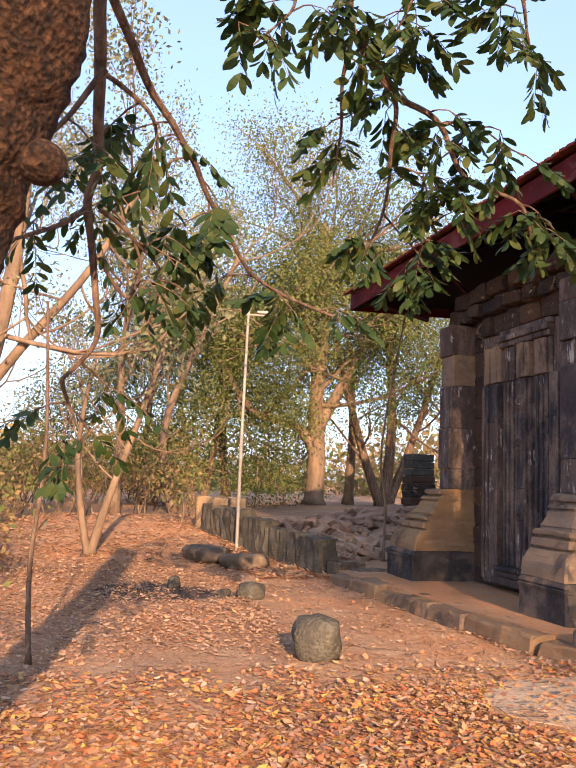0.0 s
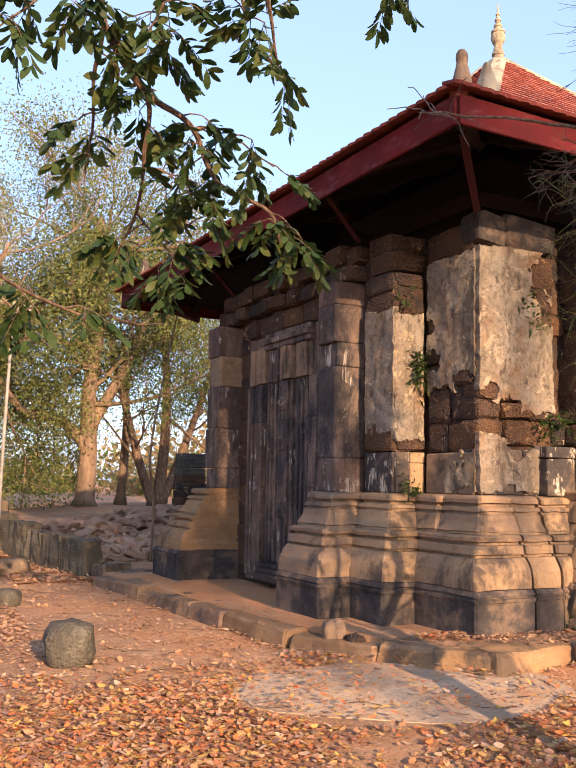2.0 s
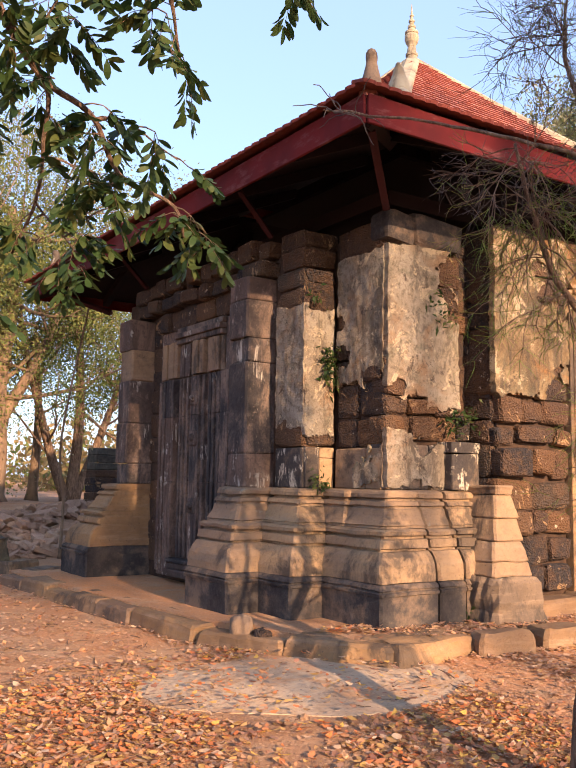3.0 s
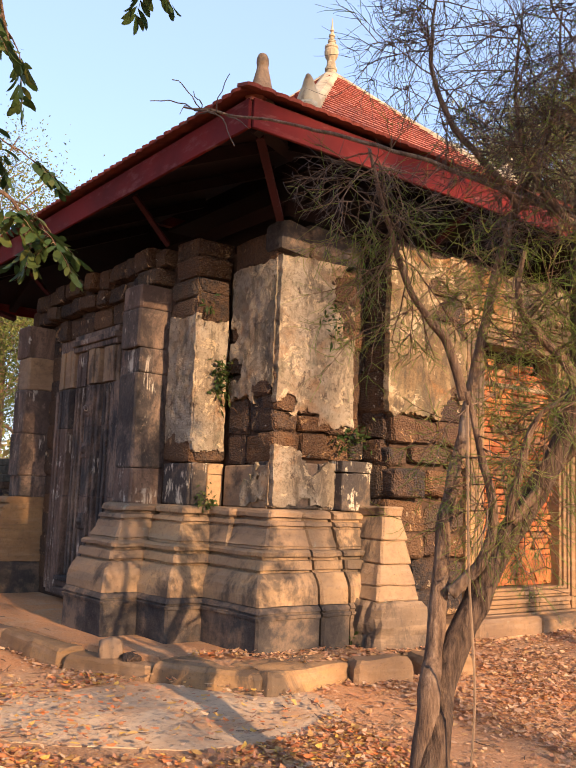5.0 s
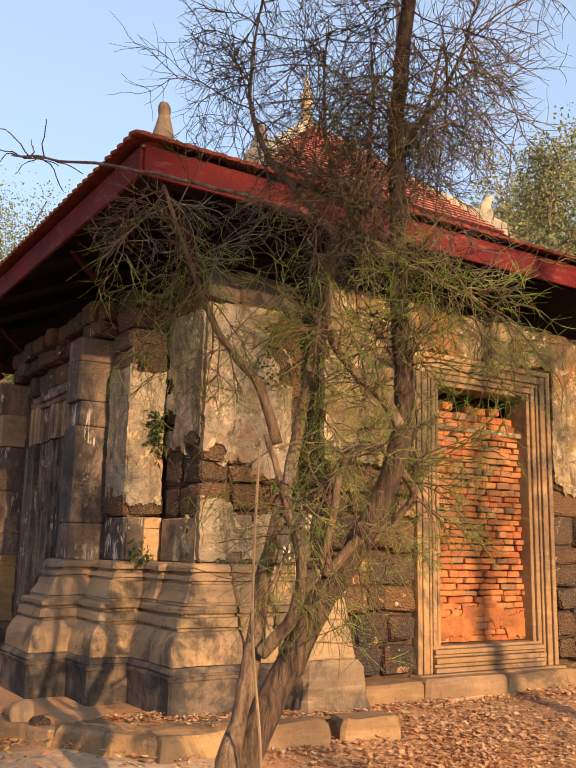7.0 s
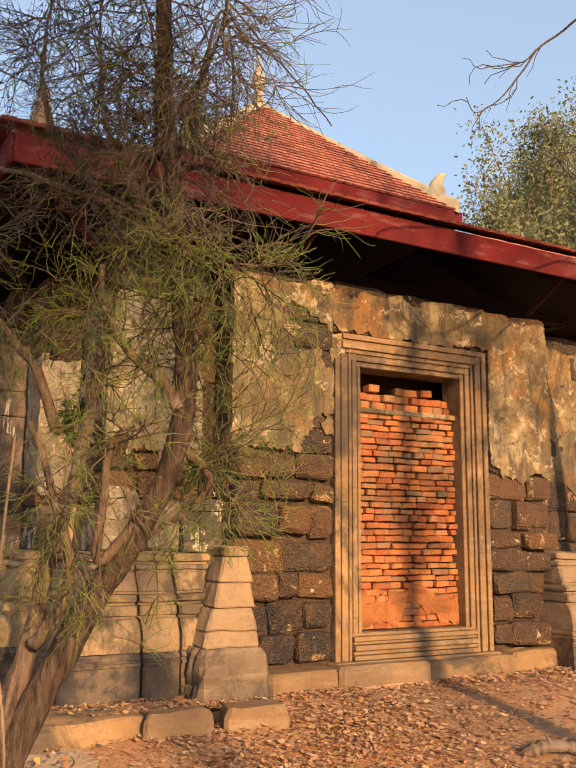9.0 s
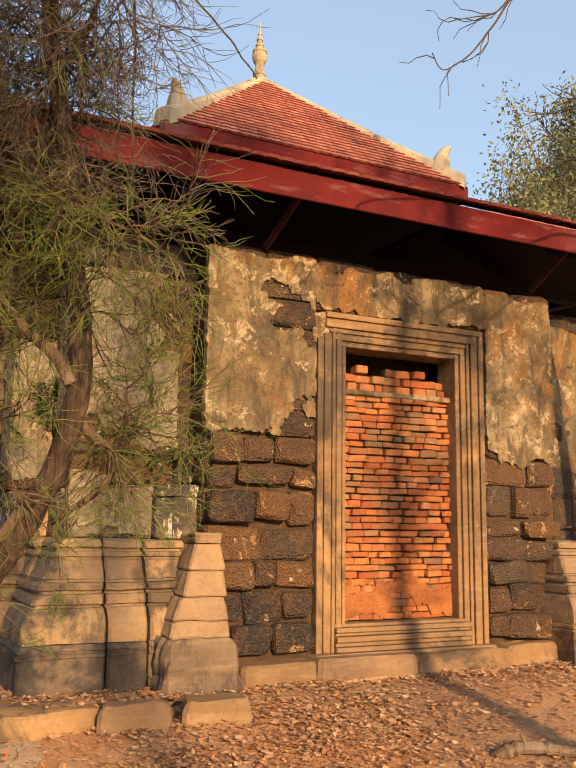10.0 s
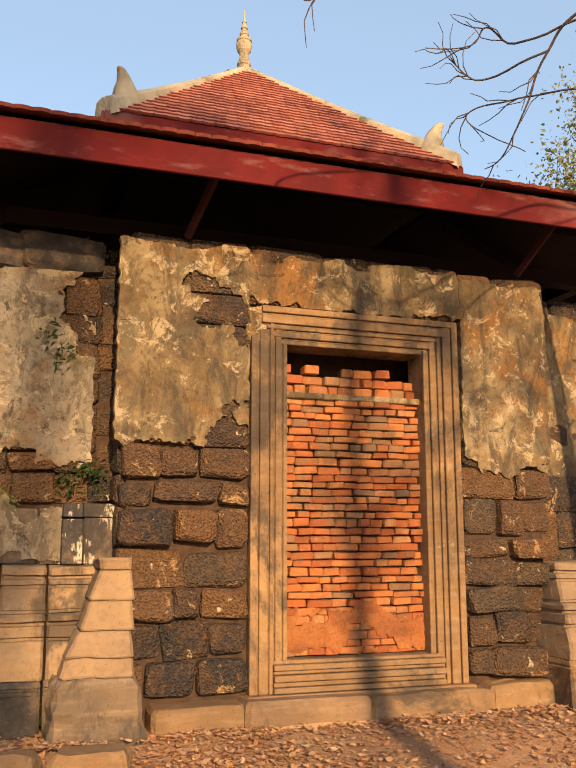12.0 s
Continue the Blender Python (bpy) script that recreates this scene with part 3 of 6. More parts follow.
moulded_base(10.08, 10.4, 5.52, 6.0, 0.34, (0.35, 1, 1, 0))
moulded_base(10.2, 11.26, 5.88, 6.4, 0.36, (0, 1, 1, 0))


def tapered_base(x0, x1, y0, y1):
    """A block-built buttress foot: a rough plinth and four leaning courses."""
    foot = tpart("moulded_base", ring_stack(x0 - 0.33, x1 + 0.04, y0 - 0.31, y1, [(0.22, 0.015), (0.34, 0.02), (0.44, 0.005), (0.52, 0.014), (0.60, 0.002), (0.67, 0.0), (0.715, -0.03)], rough=0.034, cut=0.035, step=0.06), PITSTONE, "pale leaning sandstone foot on a rough pitted plinth")
    low = 0.72
    for top, left, front, lean in ((0.84, 0.27, 0.22, 0.03), (1.02, 0.23, 0.18, 0.065), (1.22, 0.14, 0.115, 0.06), (1.43, 0.075, 0.06, 0.07), (1.515, 0.0, 0.01, -0.02)):
        rows = [(low, 0.0), (low + 0.012, 0.006), ((low + top) / 2, -lean * 0.45), (top - 0.012, -lean), (top - 0.002, -lean - 0.008)]
        tpart("base_block", ring_stack(x0 - left, x1 + random.uniform(-0.012, 0.012), y0 - front, y1, rows, (1, 0.15, 1, 0), 0.07, 0.013, 0.02), SANDSTONE, "", foot)
        low = top + 0.004
    return foot


tapered_base(6.24, 6.47, 5.52, 6.0)

# ---------- roof ----------
EAVE, EZ = 4.07, 4.225
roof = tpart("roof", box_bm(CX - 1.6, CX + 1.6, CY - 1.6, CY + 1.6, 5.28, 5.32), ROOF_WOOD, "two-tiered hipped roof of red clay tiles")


def hip_shell(h0, z0, h1, z1, thick, mat, name):
    bm = bmesh.new()
    rows = []
    for h, z in ((h0, z0), (h1, z1), (h1, z1 - thick), (h0, z0 - thick)):
        rows.append([bm.verts.new((CX + sx * h, CY + sy * h, z)) for sx, sy in ((-1, -1), (1, -1), (1, 1), (-1, 1))])
    for a, b in ((0, 1), (1, 2), (2, 3), (3, 0)):
        for k in range(4):
            bm.faces.new((rows[a][k], rows[a][(k + 1) % 4], rows[b][(k + 1) % 4], rows[b][k]))
    return tpart(name, bm, mat, "", roof)


LOW_SLOPE = 0.43
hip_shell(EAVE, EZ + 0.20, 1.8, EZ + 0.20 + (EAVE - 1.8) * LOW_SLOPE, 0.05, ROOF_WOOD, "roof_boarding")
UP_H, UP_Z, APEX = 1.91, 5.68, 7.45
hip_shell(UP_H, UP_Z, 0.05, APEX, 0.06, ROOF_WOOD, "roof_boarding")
for k in range(4):
    turn = Matrix.Translation((CX, CY, 0)) @ Matrix.Rotation(k * math.pi / 2, 4, "Z")
    bm = box_bm(-EAVE, EAVE, -EAVE - 0.03, -EAVE, EZ, EZ + 0.23, chamfer=0.004)
    bm.transform(turn)
    tpart("fascia", bm, RED_WOOD, "faded red fascia board", roof)
    for o, za, zb in ((-0.04, UP_Z - 0.13, UP_Z + 0.04), (0.09, UP_Z - 0.30, UP_Z - 0.17)):
        bm = box_bm(-UP_H + o, UP_H - o, -UP_H + o - 0.03, -UP_H + o, za, zb, chamfer=0.004)
        bm.transform(turn)
        tpart("fascia", bm, RED_WOOD, "red fascia board", roof)
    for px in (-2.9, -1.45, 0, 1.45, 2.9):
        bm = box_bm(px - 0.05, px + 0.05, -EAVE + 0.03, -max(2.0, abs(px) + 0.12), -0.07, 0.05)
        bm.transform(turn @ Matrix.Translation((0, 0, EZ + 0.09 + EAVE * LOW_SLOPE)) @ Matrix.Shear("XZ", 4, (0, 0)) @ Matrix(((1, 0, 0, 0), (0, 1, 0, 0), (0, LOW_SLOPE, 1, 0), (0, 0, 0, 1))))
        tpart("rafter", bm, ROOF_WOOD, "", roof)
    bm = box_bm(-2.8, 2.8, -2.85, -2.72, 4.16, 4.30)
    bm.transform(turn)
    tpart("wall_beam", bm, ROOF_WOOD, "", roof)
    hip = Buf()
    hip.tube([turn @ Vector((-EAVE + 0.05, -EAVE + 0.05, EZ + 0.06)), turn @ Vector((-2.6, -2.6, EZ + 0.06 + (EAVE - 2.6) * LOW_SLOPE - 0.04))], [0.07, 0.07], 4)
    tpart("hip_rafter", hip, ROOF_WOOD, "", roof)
    strut = Buf()
    strut.tube([turn @ Vector((-3.12, -3.17, 3.98)), turn @ Vector((-EAVE + 0.25, -EAVE + 0.25, EZ + 0.10))], [0.045, 0.045], 4)
    tpart("strut", strut, STRUT_WOOD, "", roof)
    for px in (-1.3, 1.75):
        strut = Buf()
        strut.tube([turn @ Vector((px - 0.12, -3.36, 4.02)), turn @ Vector((px, -EAVE + 0.25, EZ + 0.16))], [0.032, 0.032], 4)
        tpart("strut", strut, STRUT_WOOD, "", roof)

# roof tiles: the nearest on the front slope as pieces, the rest joined
def tile_mesh(name, width, length):
    bm = bmesh.new()
    outline = [(-0.5, 0.0), (-0.5, -0.84), (-0.28, -0.95), (0.0, -1.0), (0.28, -0.95), (0.5, -0.84), (0.5, 0.0)]
    top = [bm.verts.new((x * width, y * length, 0.026)) for x, y in outline]
    low = [bm.verts.new((x * width, y * length, 0.0)) for x, y in outline]
    bm.faces.new(top)
    bm.faces.new(low[::-1])
    for i in range(len(outline)):
        j = (i + 1) % len(outline)
        bm.faces.new((top[j], top[i], low[i], low[j]))
    me = bpy.data.meshes.new(name)
    bm.to_mesh(me)
    bm.free()
    me.materials.append(TILE)
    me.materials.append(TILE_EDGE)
    # tops take the clay red, edges and undersides the darker red
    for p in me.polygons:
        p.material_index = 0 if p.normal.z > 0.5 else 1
    return me


def tile_places(half0, z0, half1, z1, row, width, edge=0.0):
    """Poses of overlapping tiles on the front slope of a hip, lowest row first, in the roof's own axes."""
    run = half0 - half1
    slope = math.atan2(z1 - z0, run)
    n = int(math.hypot(run, z1 - z0) / row)
    for r in range(n):
        f = r / n
        half, z = half0 - run * f, z0 + (z1 - z0) * f
        count = int(2 * half / width)
        for k in range(count + 1):
            x = -half + (k + (0.5 if r % 2 else 0.0)) * width
            if abs(x) > half - edge:
                continue
            yield Matrix.Translation((x, -half, z)) @ Matrix.Rotation(slope + random.uniform(-0.03, 0.03) - 0.14, 4, "X") @ Matrix.Rotation(random.uniform(-0.04, 0.04), 4, "Z")


TILE_W, TILE_ROW = 0.125, 0.105
tile = tile_mesh("roof_tile", TILE_W - 0.0015, 0.19)
upper = list(tile_places(UP_H + 0.02, UP_Z + 0.05, 0.12, APEX + 0.02, TILE_ROW, TILE_W, 0.075))
lower = [m for m in tile_places(EAVE + 0.05, EZ + 0.24, 1.9, EZ + 0.24 + (EAVE + 0.05 - 1.9) * LOW_SLOPE, TILE_ROW, TILE_W)]
lift = Matrix.Translation((0, 0, 0.035))
joined = Buf()
tv, tf = [v.co.copy() for v in tile.vertices], [tuple(p.vertices) for p in tile.polygons]


def join_tile(m):
    s = len(joined.v)
    joined.v.extend(tuple(m @ v) for v in tv)
    joined.f.extend(tuple(s + i for i in f) for f in tf)


for k in range(4):
    turn = Matrix.Translation((CX, CY, 0)) @ Matrix.Rotation(k * math.pi / 2, 4, "Z")
    count = 0
    for m in upper:
        m = turn @ lift @ m @ Matrix.Translation((0, 0.19 - 0.085, 0))
        if k == 0 and count < 300:
            ob = part("roof_tile", tile, None, roof)
            ob.matrix_basis = m
            count += 1
        else:
            join_tile(m)
    for m in lower[:65 * 7] if k in (0, 3) else lower[:65 * 3]:
        join_tile(turn @ lift @ m @ Matrix.Translation((0, 0.19 - 0.085, 0)))
field = tagged(tpart("tile_field", joined, TILE, "overlapping red clay tiles", roof), kind="stuff").data
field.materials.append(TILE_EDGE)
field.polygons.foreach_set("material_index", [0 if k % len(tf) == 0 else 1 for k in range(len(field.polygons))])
# sheet under the tiles of the lower tier
hip_shell(EAVE + 0.02, EZ + 0.235, 1.8, EZ + 0.235 + (EAVE - 1.8) * LOW_SLOPE, 0.02, TILE, "tile_bed")

# ridges, horns and finial in cream cement
def lathe(rows, sides=16):
    b = Buf()
    for z, r in rows:
        for k in range(sides):
            w = 2 * math.pi * k / sides
            b.v.append((r * math.cos(w), r * math.sin(w), z))
    for i in range(len(rows) - 1):
        for k in range(sides):
            a, c = i * sides + k, i * sides + (k + 1) % sides
            b.f.append((a, c, c + sides, a + sides))
    b.f.append(tuple(range(sides))[::-1])
    b.f.append(tuple((len(rows) - 1) * sides + k for k in range(sides)))
    return b


def horn():
    """An upright, bird-shaped hip ornament that curls forward at its tip."""
    b = Buf()
    line = bend([(0.10, 0, 0.0), (0.09, 0, 0.12), (0.05, 0, 0.24), (0.03, 0, 0.34), (-0.02, 0, 0.42), (-0.07, 0, 0.44)], 4)
    radii = [0.115, 0.12, 0.125, 0.128, 0.13, 0.13, 0.128, 0.122, 0.115, 0.105, 0.095, 0.085, 0.075, 0.065, 0.057, 0.05, 0.042, 0.034, 0.026, 0.018, 0.008]
    b.tube(line, radii[:len(line)], 10)
    return b


finial = lathe([(7.38, 0.21), (7.52, 0.20), (7.54, 0.175), (7.56, 0.175), (7.57, 0.155), (7.68, 0.145), (7.69, 0.165), (7.72, 0.165), (7.73, 0.13), (7.80, 0.12), (7.82, 0.10),
                (7.85, 0.12), (7.89, 0.165), (7.94, 0.19), (7.98, 0.19), (8.01, 0.165), (8.02, 0.185), (8.05, 0.18), (8.06, 0.13), (8.10, 0.09), (8.11, 0.11), (8.14, 0.105),
                (8.15, 0.065), (8.19, 0.06), (8.20, 0.085), (8.225, 0.08), (8.23, 0.045), (8.28, 0.04), (8.285, 0.058), (8.30, 0.055), (8.31, 0.032), (8.48, 0.006)], 22)
finial.v = [(x * 0.54 + CX, y * 0.54 + CY, 7.37 + (z - 7.42) * 1.02) for x, y, z in finial.v]
tpart("finial", finial, CEMENT, "turned cream cement spire", roof)
for k in range(4):
    a = math.pi / 4 + k * math.pi / 2
    turn = Matrix.Translation((CX, CY, 0)) @ Matrix.Rotation(a, 4, "Z")
    q = math.sqrt(2)
    ridge = bmesh.new()
    rows = []
    for t in [i / 12 for i in range(13)]:
        d = 0.05 + (UP_H - 0.02) * t
        z = APEX + 0.05 + (UP_Z + 0.05 - APEX) * t - 0.10 * math.sin(math.pi * t) * 0.3
        wob = 0.006 * noise.noise((k * 7.0, t * 9, 0))
        rows.append([ridge.verts.new(turn @ Vector((d * q, s, z + h + wob))) for s, h in ((-0.135, -0.10), (-0.115, 0.050), (-0.06, 0.095), (0.06, 0.095), (0.115, 0.050), (0.135, -0.10))])
    for r0, r1 in zip(rows, rows[1:]):
        for i in range(5):
            ridge.faces.new((r0[i], r0[i + 1], r1[i + 1], r1[i]))
    ridge.faces.new(rows[0])
    ridge.faces.new(rows[-1][::-1])
    tpart("hip_ridge", ridge, CEMENT, "cream cement hip ridge", roof)
    low_ridge = Buf()
    pts = [turn @ Vector(((EAVE - 0.05 - (EAVE - 1.9) * t) * q, 0, EZ + 0.28 + (EAVE - 1.9) * t * LOW_SLOPE)) for t in (0, 0.25, 0.5, 0.75, 1)]
    low_ridge.tube(pts, [0.07] * 5, 8)
    tpart("hip_ridge", low_ridge, TILE, "", roof)
    hb = horn()
    hb.v = [tuple(turn @ Matrix.Translation(((UP_H - 0.14) * q, 0, UP_Z + 0.10)) @ Matrix.Rotation(math.pi, 4, "Z") @ Matrix.Diagonal((1.15, 1.15, 1.12, 1)) @ Vector(v)) for v in hb.v]
    tpart("hip_horn", hb, CEMENT, "cream bird-shaped hip ornament", roof).data.shade_smooth()
    hook = Buf()
    hook.tube([turn @ Vector((d * q, 0, UP_Z + z)) for d, z in ((UP_H - 0.2, 0.10), (UP_H - 0.04, 0.09), (UP_H + 0.03, 0.20))], [0.08, 0.06, 0.012], 8)
    tpart("hip_hook", hook, CEMENT, "", roof)
    hb = lathe([(0, 0.135), (0.03, 0.135), (0.045, 0.115), (0.10, 0.110), (0.18, 0.096), (0.26, 0.075), (0.32, 0.058), (0.35, 0.052), (0.38, 0.058), (0.415, 0.055), (0.44, 0.04), (0.455, 0.012)], 14)
    hb.v = [(x - 0.05 * math.sin(z * 5.5), y * 0.85, z) for x, y, z in hb.v]
    hb.v = [tuple(turn @ Matrix.Translation(((EAVE - 0.22) * q, 0, EZ + 0.31)) @ Vector(v)) for v in hb.v]
    tpart("corner_ornament", hb, PITSTONE, "weathered cement figure stump on the roof corner").data.shade_smooth()

# ---------- masonry of the walls ----------
coursed("laterite_block", LATERITE_UNITS, front_wall, "y", 5.60, 6.37, 7.36, 0.52, 2.36, 0.26, 0.36, 0.25, 0.080, 0.018)
coursed("laterite_block", LATERITE_UNITS, front_wall, "y", 5.60, 6.37, 7.36, 2.36, 4.03, 0.27, 0.42, 0.25, 0.008, 0.012)
coursed("laterite_block", LATERITE_UNITS, front_wall_far, "y", 5.60, 9.27, 10.14, 0.52, 2.0, 0.26, 0.36, 0.25, 0.080, 0.018)
coursed("laterite_block", LATERITE_UNITS, front_wall_far, "y", 5.60, 9.27, 10.14, 2.0, 4.0, 0.27, 0.40, 0.25, 0.008, 0.012)
coursed("laterite_block", LATERITE_UNITS, over_wall, "y", 5.61, 7.36, 9.27, 3.53, 4.02, 0.25, 0.45, 0.25, 0.02)
coursed("laterite_block", LATERITE_UNITS, front_wall, "x", 6.36, 5.70, 6.3, 0.6, 4.0, 0.27, 0.40, 0.2, 0.02)
coursed("laterite_block", LATERITE_UNITS, corner_pier, "y", 5.95, 5.31, 6.22, 1.90, 2.32, 0.21, 0.42, 0.25, 0.06, 0.012)
coursed("laterite_block", LATERITE_UNITS, corner_pier, "y", 5.95, 5.31, 6.22, 2.32, 3.72, 0.24, 0.42, 0.25, 0.01)
coursed("stone_block", DARK_ROUGH, corner_pier, "y", 5.93, 5.26, 6.22, 3.74, 4.06, 0.30, 0.55, 0.25, 0.05)
coursed("laterite_block", LATERITE_UNITS, corner_pier, "y", 6.0, 6.16, 6.42, 1.92, 4.0, 0.24, 0.26, 0.25, 0.06, 0.014)
coursed("laterite_block", LATERITE_UNITS, corner_pier, "x", 5.31, 6.0, 6.72, 1.85, 3.98, 0.26, 0.40, 0.25, 0.02)
coursed("stone_block", BLACK_UNITS, corner_pier, "y", 5.95, 5.30, 6.0, 1.46, 1.89, 0.43, 0.40, 0.25, 0.012)
coursed("stone_block", BLACK_UNITS, corner_pier, "y", 5.84, 5.98, 6.44, 1.46, 1.92, 0.46, 0.24, 0.25, 0.02)
coursed("stone_block", PALE_UNITS, corner_pier, "x", 5.30, 6.02, 6.72, 1.46, 1.85, 0.4, 0.34, 0.25, 0.012)
coursed("laterite_block", LATERITE_UNITS, far_pier, "y", 5.95, 10.2, 11.1, 0.6, 3.95, 0.27, 0.42, 0.25, 0.03)
# second pilaster
pilaster = core("pilaster", 5.02, 5.5, 6.84, 7.3, 1.4, 3.9, "pilaster with pale plaster over laterite")
coursed("stone_block", BLACK_UNITS, pilaster, "x", 4.95, 6.78, 7.25, 1.46, 1.86, 0.4, 0.5, 0.22, 0.008)
coursed("stone_block", BLACK_UNITS, pilaster, "y", 6.76, 4.97, 5.14, 1.46, 1.86, 0.4, 0.4, 0.22, 0.008)
coursed("stone_block", PALE_UNITS, pilaster, "y", 6.765, 5.14, 5.32, 1.46, 1.86, 0.4, 0.4, 0.22, 0.008)
coursed("laterite_block", LATERITE_UNITS, pilaster, "x", 4.95, 6.78, 7.25, 1.87, 3.62, 0.25, 0.5, 0.22, 0.012)
coursed("laterite_block", LATERITE_UNITS, pilaster, "y", 6.76, 4.97, 5.32, 1.87, 3.62, 0.25, 0.4, 0.22, 0.012)
for z0, z1, o in ((3.63, 3.82, 0.0), (3.83, 4.0, 0.04)):
    piece("laterite_block", LATERITE_UNITS, pilaster, (5.13 + o, 6.97 + o, (z0 + z1) / 2), (0.40, 0.42, z1 - z0))
# two stacked pillars beside the false door
for y0, y1, joints, sway in ((7.36, 7.72, (1.46, 1.80, 2.72, 2.97, 3.36, 3.60), 0.008), (10.29, 10.64, (1.46, 1.72, 2.24, 2.78, 3.18, 3.58), 0.022)):
    pillar = None
    for k in range(len(joints) - 1):
        dx, dy = random.uniform(-sway, sway), random.uniform(-sway, sway)
        a = 0.03 if (k == 2 and y0 < 8) else 0.0
        rows = [(joints[k] + 0.004, 0.0), (joints[k] + 0.02, 0.006), (joints[k + 1] - 0.02, 0.006), (joints[k + 1] - 0.003, 0.0)]
        bm = ring_stack(4.66 + dx + a, 5.05, y0 + dy, y1 + dy, rows, rough=0.009, cut=0.02)
        if pillar is None:
            pillar = tpart("stone_pillar", bm, DARKSTONE, "blackened pillar of stacked sandstone blocks")
        else:
            tpart("stone_block", bm, DARKSTONE if (k % 3 or y0 < 8) else SANDSTONE, "", pillar)
coursed("laterite_block", LATERITE_UNITS, side_wall, "x", 4.84, 7.30, 10.62, 3.60, 4.02, 0.22, 0.30, 0.3, 0.09)
coursed("laterite_block", LATERITE_UNITS, side_wall, "x", 4.93, 7.72, 10.2, 3.36, 3.62, 0.26, 0.36, 0.2, 0.05)
coursed("laterite_block", LATERITE_UNITS, side_wall, "x", 4.98, 9.98, 10.30, 0.5, 3.4, 0.3, 0.26, 0.2, 0.02)

# false door of carved sandstone, facing the side
false_door = tpart("false_door", box_bm(4.97, 5.1, 7.72, 10.0, 0.36, 3.36, chamfer=0.01), DARKSTONE, "carved sandstone false door, blackened by weather")


def ribs(y0, y1, z0, z1, depths, face=4.97):
    """Upright ribs side by side, each at its own depth."""
    bm = bmesh.new()
    w = (y1 - y0) / len(depths)
    line = [(face + 0.05, y0)]
    for i, d in enumerate(depths):
        a, b = y0 + w * i, y0 + w * (i + 1)
        line += [(face - d + 0.006, a), (face - d, a + 0.007), (face - d, b - 0.007), (face - d + 0.006, b - 0.0005)]
    line.append((face + 0.05, y1))
    n = max(2, int((z1 - z0) / 0.12))
    rings = [[bm.verts.new(Vector((x, y, z0 + (z1 - z0) * k / n)) + 0.006 * Vector(noise.noise_vector(Vector((x, y, z0 + (z1 - z0) * k / n)) * 6))) for x, y in line] for k in range(n + 1)]
    for r0, r1 in zip(rings, rings[1:]):
        for i in range(len(line)):
            k = (i + 1) % len(line)
            bm.faces.new((r0[i], r1[i], r1[k], r0[k]))
    bm.faces.new(rings[0])
    bm.faces.new(rings[-1][::-1])
    bmesh.ops.recalc_face_normals(bm, faces=list(bm.faces))
    return bm


for zs in ((0.42, 1.50, 2.28, 2.74),):
    for za, zb in zip(zs, zs[1:]):
        s = random.uniform(-0.008, 0.008)
        tpart("door_jamb", ribs(9.46, 9.98, za, zb - 0.006, (0.085 + s, 0.09 + s, 0.088 + s, 0.05, 0.075, 0.04, 0.06, 0.03)), DARKSTONE, "", false_door)
        tpart("door_jamb", ribs(7.80, 8.30, za, zb - 0.006, (0.03, 0.06, 0.04, 0.075, 0.05, 0.088 + s, 0.09 + s, 0.085 + s)), DARKSTONE, "", false_door)
        tpart("door_leaf", ribs(9.10, 9.44, za + 0.2 if za < 1 else za, zb - 0.006, (0.02, 0.045, 0.03, 0.055, 0.03, 0.045, 0.02)), DARKSTONE, "", false_door)
        tpart("door_leaf", ribs(8.34, 8.70, za + 0.2 if za < 1 else za, zb - 0.006, (0.02, 0.045, 0.03, 0.055, 0.03, 0.045, 0.02)), DARKSTONE, "", false_door)
        post = tpart("centre_post", ribs(8.74, 9.06, za + 0.2 if za < 1 else za, zb - 0.006, (0.05, 0.085, 0.09, 0.085, 0.05)), DARKSTONE, "", false_door)
        boss = bmesh.new()
        box(boss, 4.86, 4.92, 8.82, 8.98, zb - 0.36, zb - 0.18, chamfer=0.015, rough=0.01)
        bmesh.ops.create_icosphere(boss, subdivisions=2, radius=0.05, matrix=Matrix.Translation((4.865, 8.90, zb - 0.27)))
        tpart("carved_boss", boss, DARKSTONE, "", post)
for za, zb, d in ((0.40, 0.48, 0.16), (0.485, 0.55, 0.12), (0.555, 0.60, 0.14), (3.16, 3.22, 0.07), (3.225, 3.29, 0.10), (3.295, 3.36, 0.06)):
    tpart("door_moulding", box_bm(4.97 - d, 5.02, 8.32, 9.46, za, zb, chamfer=0.008, rough=0.004), DARKSTONE, "", false_door)
tpart("upper_panel", ribs(8.34, 8.74, 2.76, 3.15, (0.02, 0.05, 0.055, 0.05, 0.02)), SANDSTONE, "", false_door)
tpart("upper_panel", ribs(9.06, 9.44, 2.76, 3.15, (0.02, 0.04, 0.03, 0.04, 0.02)), DARKSTONE, "", false_door)
tpart("upper_panel", ribs(8.76, 9.04, 2.76, 3.15, (0.07, 0.09, 0.07)), SANDSTONE, "", false_door)
tpart("door_jamb", ribs(9.46, 9.92, 2.76, 3.2, (0.05, 0.06, 0.04, 0.06, 0.03)), SANDSTONE, "", false_door)

